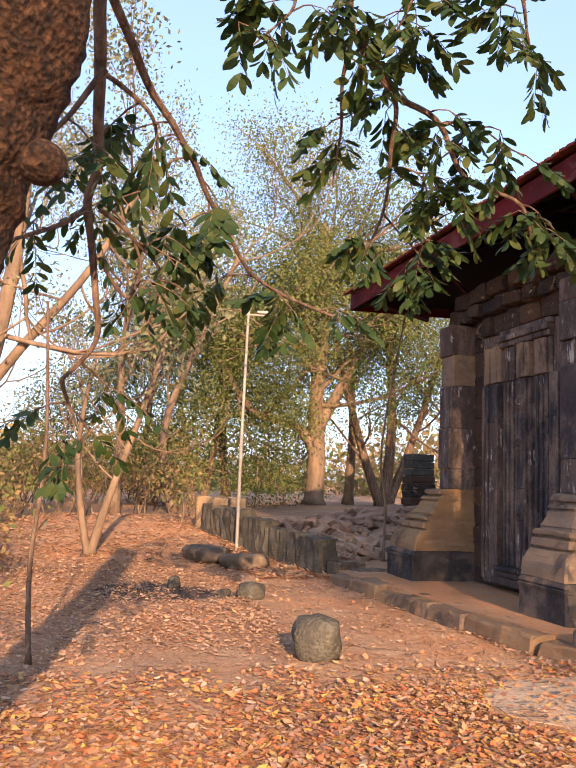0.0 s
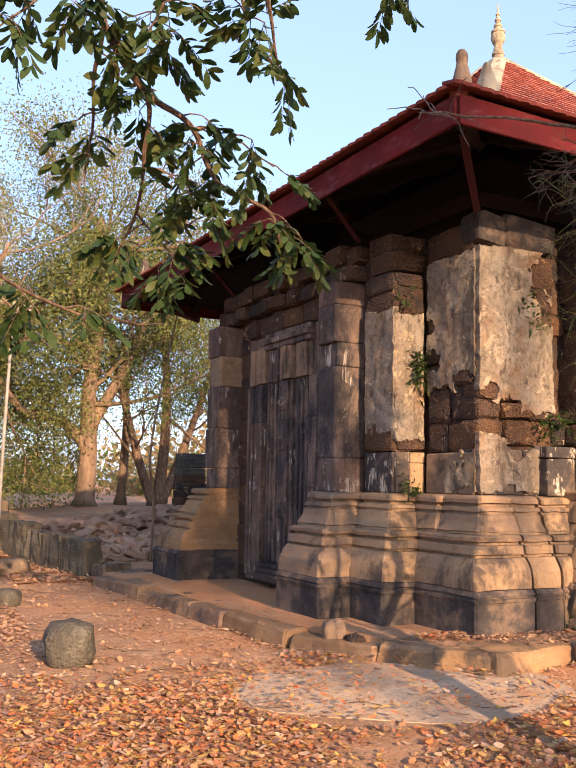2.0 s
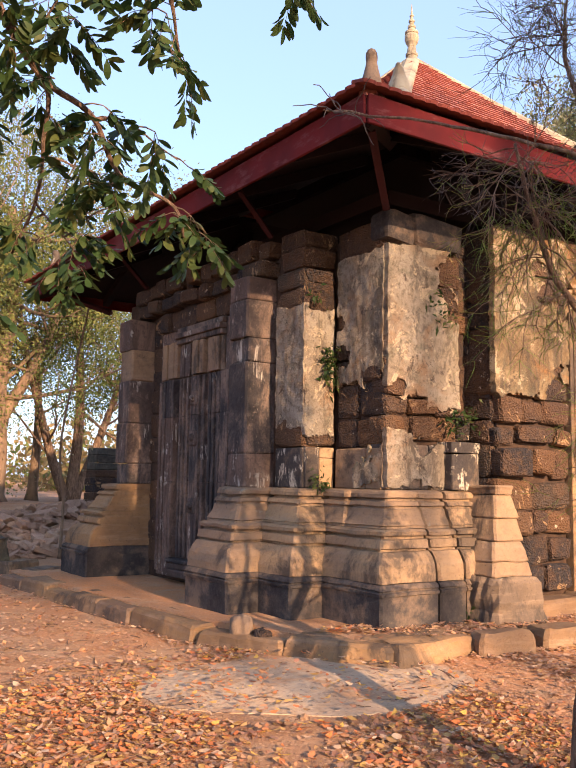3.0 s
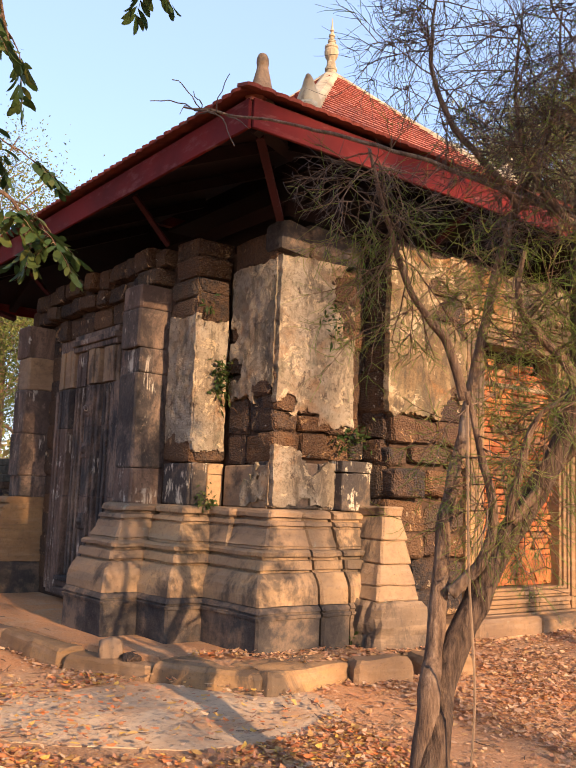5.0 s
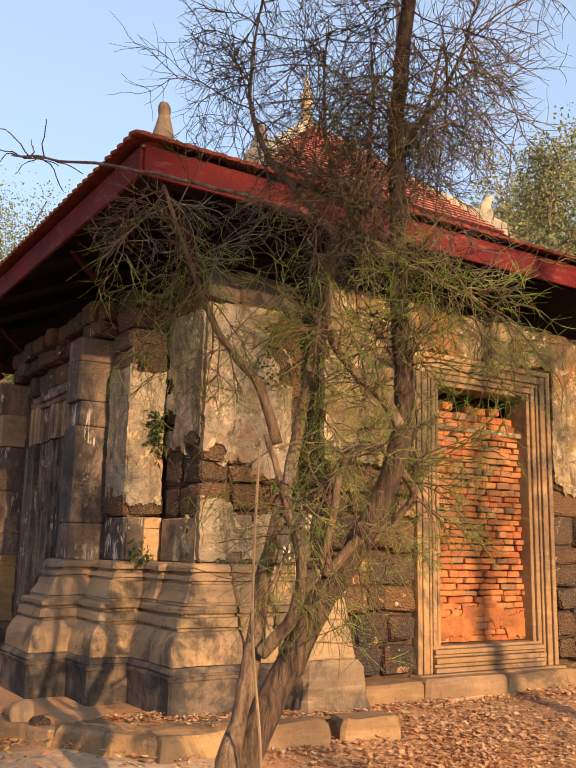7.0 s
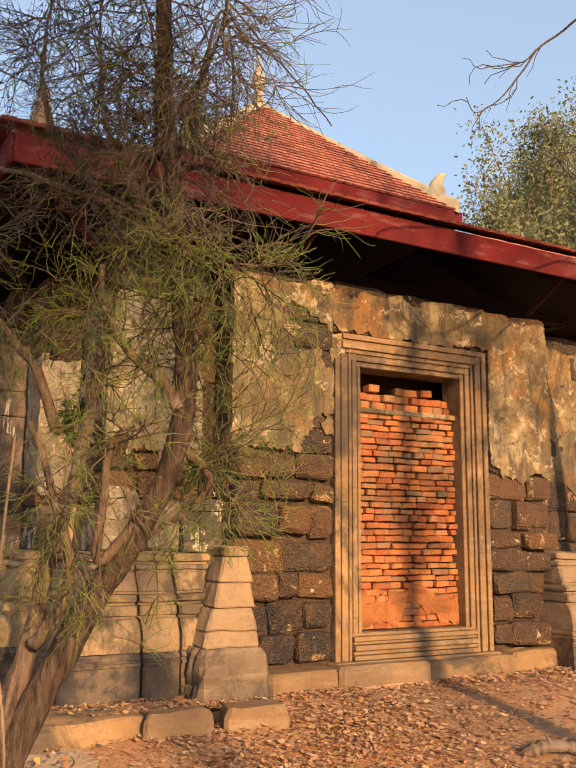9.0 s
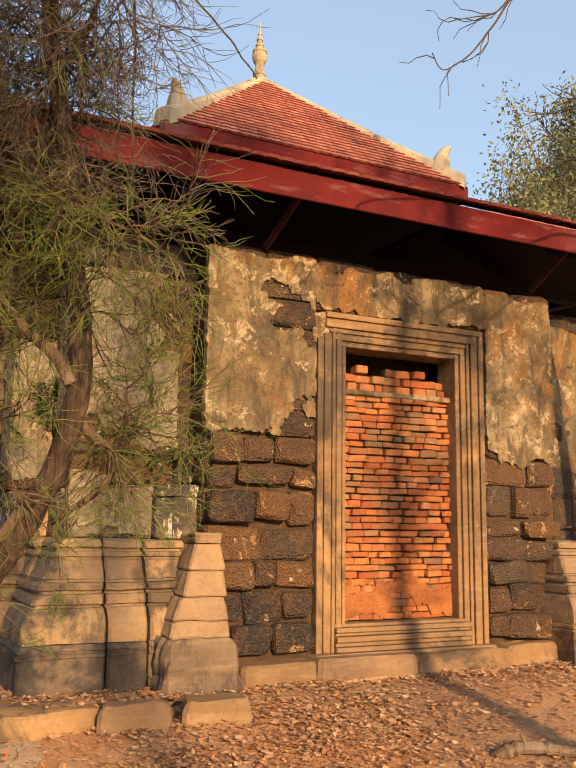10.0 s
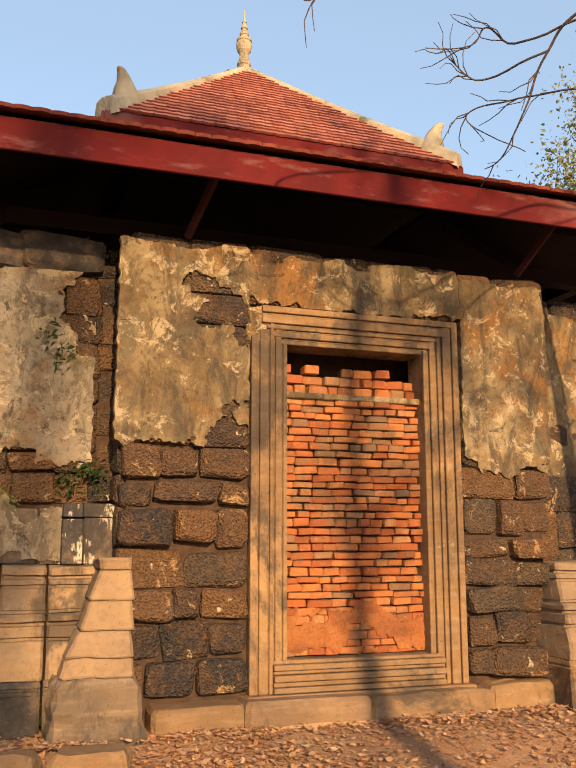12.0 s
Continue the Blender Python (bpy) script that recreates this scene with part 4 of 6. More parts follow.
# ---------- plaster skins ----------
def plaster(parent, axis, face, u0, u1, z0, z1, ragged=0.12, holes=(), thick=0.040, seed=0.0, side=0.0):
    """A skin of plaster with a broken lower edge; holes are (u, z, radius)."""
    step = 0.016
    nu, nz = int((u1 - u0) / step), int((z1 - z0) / step)
    bm = bmesh.new()
    grid = {}

    def keep(i, j):
        u, z = u0 + (i + 0.5) * step, z0 + (j + 0.5) * step
        low = z0 + ragged * (1.1 + 1.6 * noise.noise((u * 2.2 + seed, 3.1, 0)) + 0.7 * noise.noise((u * 9 + seed, 1.1, 0))) + 0.07 * noise.noise((u * 8 + seed, 6.6, 0)) + 0.03 * noise.noise((u * 27, 2.2, seed))
        high = z1 - 0.045 * (0.9 + 1.8 * noise.noise((u * 2.7 + seed, 8.2, 0)))
        if z < low or z > high:
            return False
        if side and u > u1 - side * (1 + 1.5 * noise.noise((z * 3 + seed, 5.5, 0))):
            return False
        for hu, hz, r in holes:
            d = math.hypot(u - hu, (z - hz) * 1.25) + 0.9 * r * noise.noise((u * 5 + seed, z * 5, 2)) + 0.06 * noise.noise((u * 15 + seed, z * 15, 2)) + 0.035 * noise.noise((u * 34, z * 34, 2))
            if d < r:
                return False
        return noise.noise((u * 3.1 + seed, z * 3.1, 7)) + 0.35 * noise.noise((u * 11, z * 11, 3)) < 0.80

    def vert(i, j):
        if (i, j) not in grid:
            u, z = u0 + i * step, z0 + j * step
            u += 0.022 * noise.noise((u * 17, z * 17, 1))
            z += 0.022 * noise.noise((u * 17, z * 17, 9))
            o = 0.02 * noise.noise((u * 2 + seed, z * 2, 0)) + 0.008 * noise.noise((u * 9, z * 9, 5))
            grid[i, j] = bm.verts.new((u, face - thick - o, z) if axis == "y" else (face - thick - o, u, z))
        return grid[i, j]

    for i in range(nu):
        for j in range(nz):
            if keep(i, j):
                q = [vert(i, j), vert(i + 1, j), vert(i + 1, j + 1), vert(i, j + 1)]
                bm.faces.new(q if axis == "y" else q[::-1])
    rim = [e for e in bm.edges if len(e.link_faces) == 1]
    border = list({v for e in rim for v in e.verts})
    for _ in range(3):
        bmesh.ops.smooth_vert(bm, verts=border, factor=0.35, use_axis_x=True, use_axis_y=True, use_axis_z=True)
    made = bmesh.ops.extrude_edge_only(bm, edges=rim)["geom"]
    for v in made:
        if isinstance(v, bmesh.types.BMVert):
            v.co += Vector((0, thick + 0.03, 0) if axis == "y" else (thick + 0.03, 0, 0))
    bmesh.ops.recalc_face_normals(bm, faces=list(bm.faces))
    pale = parent in (corner_pier, pilaster)
    ob = tpart("plaster", bm, PALE_PLASTER if pale else PLASTER, "flaking pale lime plaster with broken edges" if pale else "stained ochre plaster with broken edges", parent)
    return ob


plaster(front_wall, "y", 5.61, 6.30, 7.36, 2.32, 4.0, 0.035, ((7.12, 3.46, 0.21), (6.96, 3.63, 0.13), (7.30, 3.28, 0.12), (7.30, 2.42, 0.26), (7.12, 2.38, 0.10)), seed=1.0)
plaster(front_wall, "y", 5.635, 7.33, 7.52, 3.22, 3.56, 0.0, seed=60.0)
plaster(front_wall_far, "y", 5.61, 9.27, 10.16, 2.12, 3.95, 0.07, ((9.33, 2.25, 0.15), (9.95, 2.2, 0.14)), seed=4.0)
plaster(over_wall, "y", 5.61, 7.34, 9.29, 3.52, 4.0, 0.01, ((7.6, 3.97, 0.12), (8.3, 3.95, 0.08)), seed=6.0)
plaster(corner_pier, "y", 5.96, 5.29, 6.20, 2.16, 3.80, 0.05, ((6.16, 3.52, 0.26), (6.14, 3.15, 0.10), (5.30, 2.26, 0.27), (5.55, 2.18, 0.20)), seed=9.0)
plaster(corner_pier, "x", 5.32, 5.98, 6.70, 2.30, 3.72, 0.12, ((6.10, 2.42, 0.22), (6.62, 2.75, 0.13), (6.66, 3.05, 0.08)), seed=12.0)
plaster(corner_pier, "y", 5.955, 5.28, 6.02, 1.47, 2.04, 0.01, ((5.92, 2.0, 0.26), (5.66, 2.06, 0.14), (5.62, 1.50, 0.09)), seed=33.0, thick=0.03)
plaster(corner_pier, "x", 5.305, 5.98, 6.42, 1.47, 1.90, 0.02, ((6.42, 1.92, 0.28),), seed=36.0, thick=0.03)
plaster(pilaster, "x", 4.96, 6.74, 7.25, 1.96, 3.30, 0.10, seed=15.0, thick=0.035)
plaster(pilaster, "y", 6.77, 4.94, 5.30, 1.90, 3.25, 0.06, seed=18.0, thick=0.035)
plaster(far_pier, "y", 5.96, 10.2, 11.1, 1.9, 3.8, 0.15, seed=21.0)

# ---------- brick-filled doorway ----------
door_frame = tpart("door_frame", box_bm(7.34, 9.28, 5.50, 5.9, 0.36, 0.50, chamfer=0.012, rough=0.006), BROWNSTONE, "moulded sandstone door frame")
BANDS = [(0.0, 0.055, 0.02), (0.055, 0.02, -0.005), (0.075, 0.07, 0.012), (0.145, 0.018, -0.015), (0.163, 0.03, 0.0), (0.193, 0.018, -0.02), (0.211, 0.05, -0.008), (0.261, 0.02, -0.035), (0.281, 0.035, -0.025)]
X0, X1, Z0, Z1 = 7.37, 9.24, 0.50, 3.52


def jamb(flip):
    bm = bmesh.new()
    for inset, wide, out in BANDS:
        a, b = X0 + inset, X0 + inset + wide
        if flip:
            a, b = X0 + X1 - b, X0 + X1 - a
        box(bm, a, b, 5.585 - out, 5.9, Z0 + (0.10 if inset > 0.2 else 0.0), Z1 - inset * 0.72 if flip else min(Z1 - inset * 0.72, 3.27 + inset * 0.7), chamfer=0.005)
    return bm


tpart("jamb", jamb(False), BROWNSTONE, "", door_frame)
tpart("jamb", jamb(True), BROWNSTONE, "", door_frame)
bm = bmesh.new()
for inset, wide, out in BANDS:
    box(bm, max(X0 + 0.09, X0 - 0.03 + inset), X1 - 0.02 - inset * 1.1, 5.580 - out, 5.9, Z1 - (inset + wide) * 0.96, Z1 - inset * 0.96 - 0.001, chamfer=0.005)
tpart("lintel", bm, BROWNSTONE, "", door_frame)
bm = bmesh.new()
for za, zb, out in ((0.505, 0.545, 0.05), (0.55, 0.585, 0.03), (0.59, 0.635, 0.06), (0.64, 0.665, 0.025), (0.67, 0.71, 0.045), (0.712, 0.74, 0.0)):
    box(bm, 7.56, 9.02, 5.585 - out, 5.88, za, zb, chamfer=0.006)
tpart("sill", bm, BROWNSTONE, "", door_frame)
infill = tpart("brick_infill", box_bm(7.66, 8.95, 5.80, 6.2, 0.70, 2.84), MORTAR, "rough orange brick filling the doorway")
z, row = 0.745, 0
while z < 2.78:
    h = random.uniform(0.052, 0.076)
    u = 7.675 - random.uniform(0, 0.1)
    while u < 8.93:
        l = random.uniform(0.10, 0.22)
        a, b = max(u, 7.675), min(u + l, 8.935)
        if b - a > 0.05:
            old = z < 1.05
            o = random.uniform(-0.004, 0.004) if old else random.uniform(-0.026, 0.028)
            piece("brick", BRICK_UNITS, infill, ((a + b) / 2, 5.79 - o, z + h / 2 + random.uniform(-0.004, 0.004)), (b - a - (0.004 if old else 0.008), 0.12, (h - 0.002) if old else h * random.uniform(0.80, 0.95)), random.uniform(-0.09, 0.09), "", random.uniform(-0.045, 0.045))
        u += l
    z += h
skin = plaster(infill, "y", 5.74, 7.68, 8.93, 0.74, 1.16, 0.02, ((7.83, 1.02, 0.03), (8.02, 1.03, 0.045), (8.75, 1.12, 0.16), (8.35, 0.86, 0.13), (7.75, 1.16, 0.10), (8.6, 0.82, 0.09), (8.2, 1.16, 0.07)), seed=51.0, thick=0.022)
skin.name = "clay_render"
skin.data.materials[0] = CLAY
tagged(skin, "smeared orange clay over the lowest bricks")
tpart("ledge", box_bm(7.675, 8.94, 5.70, 6.1, 2.795, 2.845, chamfer=0.008, rough=0.005), PLASTER, "pale mortar ledge", infill)
for r in range(3):
    u = 7.70
    while u < 8.84:
        l = random.uniform(0.09, 0.20)
        if r < 2 or random.random() < 0.55:
            piece("brick", BRICK_UNITS, infill, (u + l / 2, 5.85 + random.uniform(-0.03, 0.05), 2.885 + r * 0.085), (l - 0.006, 0.13, 0.076), random.uniform(-0.2, 0.2))
        u += l
# added dark slab behind the bricks, standing in for the unlit interior
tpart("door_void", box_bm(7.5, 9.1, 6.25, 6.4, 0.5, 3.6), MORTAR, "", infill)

# ---------- step, platform, kerb ----------
steps = thing("door_step", "low worn sandstone step before the brick-filled doorway", "step", (8.3, 5.45, 0.3))
for a, b, f, h in ((6.62, 7.30, 5.40, 0.47), (7.30, 8.28, 5.36, 0.49), (8.29, 9.36, 5.37, 0.48), (9.37, 9.95, 5.42, 0.50)):
    ob = part("step_stone", ring_stack(a, b, f, 5.68, [(0.16, 0.02), (h - 0.03, 0.01), (h, -0.015)], rough=0.018, cut=0.03), BROWNSTONE, steps)
    ob.matrix_parent_inverse = Matrix.Translation((-8.3, -5.45, -0.3))
EDGE = [(3.55, 11.2), (3.68, 9.6), (3.78, 8.0), (3.90, 6.75), (4.16, 6.0), (4.40, 5.45), (4.60, 5.14), (4.95, 5.14)]
bm = bmesh.new()
ring = EDGE + [(5.5, 5.2), (6.5, 5.3), (6.9, 5.35), (10.6, 5.3), (12.6, 5.3), (12.6, 12.8), (3.8, 12.8)]
top = []
for i, (x, y) in enumerate(ring):
    x2, y2 = ring[(i + 1) % len(ring)]
    n = max(1, int(math.hypot(x2 - x, y2 - y) / 0.2))
    for k in range(n):
        top.append((x + (x2 - x) * k / n, y + (y2 - y) * k / n))
vt = [bm.verts.new((x, y, 0.32 + 0.012 * noise.noise((x * 3, y * 3, 0)))) for x, y in top]
vb = [bm.verts.new((x, y, -0.1)) for x, y in top]
bm.faces.new(vt[::-1])
for i in range(len(vt)):
    j = (i + 1) % len(vt)
    bm.faces.new((vt[i], vb[i], vb[j], vt[j]))
bmesh.ops.triangulate(bm, faces=[f for f in bm.faces if len(f.verts) > 4])
bmesh.ops.recalc_face_normals(bm, faces=list(bm.faces))
tagged(part("platform", bm, EARTH, None), "low earthen platform under the temple", "platform", kind="structure")
kerb = thing("stone_kerb", "irregular row of worn sandstone kerb blocks round the platform", "kerb", (4.4, 5.45, 0.1), kind="structure")
line = bend([(x, y, 0) for x, y in EDGE], 12)
dist, i = 0.0, 0
marks = [(0.0, line[0])]
for p, q in zip(line, line[1:]):
    dist += (q - p).length
    marks.append((dist, q))


def along(s):
    for (s0, p), (s1, q) in zip(marks, marks[1:]):
        if s0 <= s <= s1:
            return p.lerp(q, (s - s0) / max(s1 - s0, 1e-6)), (q - p).normalized()
    return marks[-1][1], (marks[-1][1] - marks[-2][1]).normalized()


s = 0.0
while s < dist - 0.2:
    l = random.uniform(0.6, 1.15)
    big = 5.6 < s < 6.4
    l = 0.85 if big else l
    p, d = along(min(s + l / 2, dist))
    hgt = random.uniform(0.27, 0.325) + (0.05 if big else 0)
    wide = random.uniform(0.26, 0.34) + (0.12 if big else 0)
    bm = ring_stack(-l / 2 + 0.012, l / 2 - 0.012, -wide / 2, wide / 2, [(-0.15, 0.03), (hgt * 0.55, 0.02), (hgt - 0.025, 0.005), (hgt, -0.015)], rough=0.022, cut=0.025, step=0.1)
    bm.transform(Matrix.Translation((p.x, p.y, 0)) @ Matrix.Rotation(math.atan2(d.y, d.x) + random.uniform(-0.06, 0.06), 4, "Z"))
    ob = part("kerb_stone", bm, BROWNSTONE, kerb)
    ob.matrix_parent_inverse = Matrix.Translation((-4.4, -5.45, -0.1))
    s += l

LOOSE_BLOCKS = ((5.58, 4.86, 0.46, 0.24, 0.135, -0.30), (6.12, 4.75, 0.44, 0.32, 0.150, -0.22), (5.16, 5.16, 0.36, 0.18, 0.075, -0.15))
# two squared kerb blocks and a sunk slab that lie loose in front of the corner
for x, y, l, w, h, a in LOOSE_BLOCKS:
    bm = ring_stack(-l / 2, l / 2, -w / 2, w / 2, [(-0.16, 0.02), (h * 0.5, 0.012), (h - 0.03, 0.0), (h, -0.022)], rough=0.026, cut=0.03, step=0.08)
    bm.transform(Matrix.Translation((x, y, 0.24)) @ Matrix.Rotation(a, 4, "Z"))
    ob = part("kerb_stone", bm, BROWNSTONE, kerb)
    ob.matrix_parent_inverse = Matrix.Translation((-4.4, -5.45, -0.1))

# concrete patch
bm = bmesh.new()
centre = Vector((3.75, 4.95, 0))
top, low = [], []
for k in range(64):
    w = 2 * math.pi * k / 64
    r = 1.0 + 0.10 * noise.noise((math.cos(w) * 2, math.sin(w) * 2, 5)) + 0.03 * noise.noise((math.cos(w) * 9, math.sin(w) * 9, 5))
    p = centre + Matrix.Rotation(radians(-22), 3, "Z") @ Vector((1.22 * r * math.cos(w), 0.78 * r * math.sin(w), 0))
    p.z = ground_z(p.x, p.y)
    top.append(bm.verts.new(p + Vector((0, 0, 0.006))))
    low.append(bm.verts.new(p - Vector((0, 0, 0.08))))
mid = bm.verts.new(centre + Vector((0, 0, ground_z(centre.x, centre.y) + 0.022)))
for k in range(64):
    j = (k + 1) % 64
    bm.faces.new((top[k], top[j], mid))
    bm.faces.new((top[j], top[k], low[k], low[j]))
tagged(part("concrete_patch", bm, SLAB, None), "worn concrete patch set in the earth before the temple", "pavement", kind="structure")


def rock(x, y, sx, sy, sz, label, mat=ROCK, name="boulder", seed=0, sink=0.15, group=""):
    bm = bmesh.new()
    bmesh.ops.create_icosphere(bm, subdivisions=3, radius=1)
    for v in bm.verts:
        c = v.co.copy()
        m = max(abs(c.x), abs(c.y), abs(c.z))
        v.co = c.lerp(c / m * 0.85, 0.55) + 0.16 * Vector(noise.noise_vector(c * 1.6 + Vector((seed, 0, 0)))) + 0.05 * Vector(noise.noise_vector(c * 5 + Vector((seed, 2, 0))))
        v.co = Vector((v.co.x * sx, v.co.y * sy, v.co.z * sz))
    me = bpy.data.meshes.new(name)
    bm.to_mesh(me)
    bm.free()
    me.materials.append(mat)
    me.shade_smooth()
    ob = new(name, me)
    ob.location = (x, y, ground_z(x, y) + sz * (1 - sink) * 0.85)
    ob.rotation_euler = (0, 0, seed * 1.3)
    return tagged(ob, label, "rock", group)


rock(1.90, 6.60, 0.23, 0.20, 0.19, "squat lichen-spotted boulder lying among dry leaves", seed=1)
rock(2.05, 9.85, 0.17, 0.13, 0.11, "small dark stone on bare earth", name="stone", seed=2)
rock(1.75, 9.9, 0.10, 0.05, 0.06, "small dark stone on bare earth", name="stone", seed=3)
rock(2.05, 13.3, 0.45, 0.28, 0.15, "low weathered stone half sunk in the earth", PITSTONE, "stone", seed=4)
rock(2.5, 12.6, 0.40, 0.25, 0.13, "low weathered stone half sunk in the earth", PITSTONE, "stone", seed=5)
rock(1.25, 10.5, 0.10, 0.08, 0.10, "charred stone beside an old fire", name="stone", seed=6)
rock(4.02, 6.28, 0.11, 0.10, 0.16, "pale broken stone leaning on the kerb", SANDSTONE, "stone", 7)
rock(4.12, 6.10, 0.12, 0.09, 0.10, "reddish laterite lump against the kerb", LATERITE, "stone", 8)

# ---------- trees ----------
def rand_dir(spread_z=1.0):
    while True:
        v = Vector((random.uniform(-1, 1), random.uniform(-1, 1), random.uniform(-1, 1) * spread_z))
        if 0.05 < v.length < 1:
            return v.normalized()


def grow(buf, tips, p, d, length, r, depth, fork=3, sides=6, lift=0.15, wild=0.55, shrink=0.72):
    """A limb that bends and splits; its last twigs' ends go to tips."""
    pts, q = [p], p.copy()
    n = 4
    for _ in range(n):
        d = (d + wild * 0.35 * rand_dir() + Vector((0, 0, lift * 0.3))).normalized()
        q = q + d * (length / n)
        pts.append(q.copy())
    buf.tube(pts, taper(r, r * 0.62, n + 1), max(3, sides), False)
    if depth == 0:
        tips.extend((pts[2], pts[3], q))
        return
    for k in range(fork):
        nd = (d + wild * 1.3 * rand_dir() + Vector((0, 0, lift))).normalized()
        start = pts[-1] if k == 0 else pts[random.choice((2, 3, 4))]
        grow(buf, tips, start, nd, length * shrink * random.uniform(0.8, 1.15), r * 0.6 if k == 0 else r * 0.48, depth - 1, fork, sides - 1, lift, wild, shrink)


def leaf_cloud(buf, tips, per_tip, radius, size, droop=0.0, narrow=0.5):
    """Single leaves, each a folded blade of four corners, scattered about the twig ends."""
    rng = np.random.default_rng(len(tips) * 7 + per_tip)
    for t in tips:
        n = int(per_tip * rng.uniform(0.5, 1.4))
        off = rng.normal(0, radius * 0.5, (n, 3))
        dirs = rng.normal(0, 1, (n, 3))
        dirs[:, 2] -= droop
        side = rng.normal(0, 1, (n, 3))
        sizes = size * rng.uniform(0.6, 1.3, n)
        for o, d, s, z in zip(off, dirs, side, sizes):
            d = d / (np.linalg.norm(d) + 1e-6)
            s = np.cross(d, s)
            s = s / (np.linalg.norm(s) + 1e-6)
            c = np.array(t) + o
            a, b = c, c + d * z
            m = c + d * z * 0.5
            i = len(buf.v)
            buf.v.extend((tuple(a), tuple(m + s * z * narrow * 0.5), tuple(b), tuple(m - s * z * narrow * 0.5)))
            buf.f.append((i, i + 1, i + 2, i + 3))


def tree(label, x, y, stems, leaf, per_tip, radius, size, bark=BARK, depth=3, fork=3, wild=0.55, lift=0.15, droop=0.3, seed=1, group="", name="tree", shrink=0.72, narrow=0.5):
    """stems: list of (points of the stem relative to the foot, foot radius, limb length, number of limbs)."""
    random.seed(seed)
    z = ground_z(x, y)
    ob = thing(name, label, "tree", (x, y, z), group)
    tips = []
    for pts, r, limb, limbs in stems:
        b = Buf()
        path = bend(pts, 5)
        rr = taper(r, r * 0.45, len(path))
        rr[0] *= 1.35
        b.tube(path, rr, 9)
        for k in range(limbs):
            at = path[int(len(path) * (0.48 + 0.51 * k / max(limbs - 1, 1))) - 1] if limbs > 1 else path[-1]
            d = (rand_dir() + Vector((0, 0, 0.5))).normalized()
            grow(b, tips, at.copy(), d, limb * random.uniform(0.75, 1.2), r * 0.24, depth - 1, fork, 6, lift, wild, shrink)
        part("trunk", b, bark, ob).data.shade_smooth()
    if per_tip:
        lb = Buf()
        leaf_cloud(lb, tips, per_tip, radius, size, droop, narrow)
        tagged(part("crown", lb, leaf, ob), kind="stuff")
    return ob


# the broad tree beyond the wall and its neighbours
tree("tall olive-leaved tree with a thick pale forking trunk", 6.7, 24.0,
     [([(0, 0, 0), (0.05, 0, 1.5), (0.0, 0, 3.2), (0.25, 0, 5.5), (0.1, 0, 8.2)], 0.29, 2.0, 19),
      ([(0, 0, 1.6), (-0.7, 0.1, 2.3), (-1.8, 0.2, 2.6), (-2.8, 0.3, 4.0)], 0.17, 1.9, 5),
      ([(0.05, 0, 2.2), (0.9, 0.2, 3.6), (1.6, 0.2, 5.2)], 0.20, 1.9, 5)], LEAF_OLIVE, 141, 0.85, 0.085, PALE_BARK, 3, 3, seed=11)
tree("slender tree with brown trunk and olive leaves", 8.2, 25.5, [([(0, 0, 0), (0.1, 0, 2.5), (-0.1, 0, 5.0)], 0.16, 1.8, 7)], LEAF_OLIVE, 89, 0.8, 0.085, PALE_BARK, 3, 3, seed=12)
tree("dark many-stemmed tree with green crown", 8.9, 24.5,
     [([(0, 0, 0), (-0.6, 0, 1.6), (-1.5, 0.2, 5.0)], 0.17, 1.8, 5), ([(0.1, 0, 0), (0.3, 0, 2.6), (0.1, 0, 6.2)], 0.19, 1.9, 6), ([(0.2, 0, 0), (1.1, 0.1, 2.2), (2.1, 0.1, 5.2)], 0.15, 1.8, 6)],
     LEAF_GREEN, 64, 0.85, 0.085, BARK, 3, 3, seed=13)
tree("leafy green tree behind the temple corner", 12.2, 26.0, [([(0, 0, 0), (0.2, 0, 2.5), (0, 0, 5.5)], 0.22, 2.2, 10)], LEAF_OLIVE, 99, 0.9, 0.089, BARK, 3, 3, seed=14)
tree("dense dark green thicket tree", 3.6, 26.5,
     [([(0, 0, 0), (-0.2, 0, 1.6), (-0.6, 0, 3.4)], 0.13, 1.7, 6), ([(0.3, 0, 0), (0.6, 0, 1.8), (0.9, 0, 4.2)], 0.14, 1.8, 7), ([(-0.5, 0, 0), (-1.1, 0, 2.0), (-1.9, 0, 3.2)], 0.12, 1.6, 5)],
     LEAF_GREEN, 75, 0.75, 0.081, BARK, 3, 3, seed=15)
tree("dense dark green thicket tree", 1.9, 25.0,
     [([(0, 0, 0), (0.1, 0, 2.0), (0.3, 0, 4.2)], 0.12, 1.7, 7), ([(0.4, 0, 0), (0.9, 0, 1.6), (1.5, 0, 2.6)], 0.10, 1.5, 6)], LEAF_GREEN, 67, 0.7, 0.081, BARK, 3, 3, seed=16)
tree("olive tree with thin twisting stems", 4.9, 28.0, [([(0, 0, 0), (-0.2, 0, 2.6), (0.3, 0, 5.2)], 0.16, 2.2, 9)], LEAF_OLIVE, 94, 0.9, 0.089, BARK, 3, 3, seed=17)
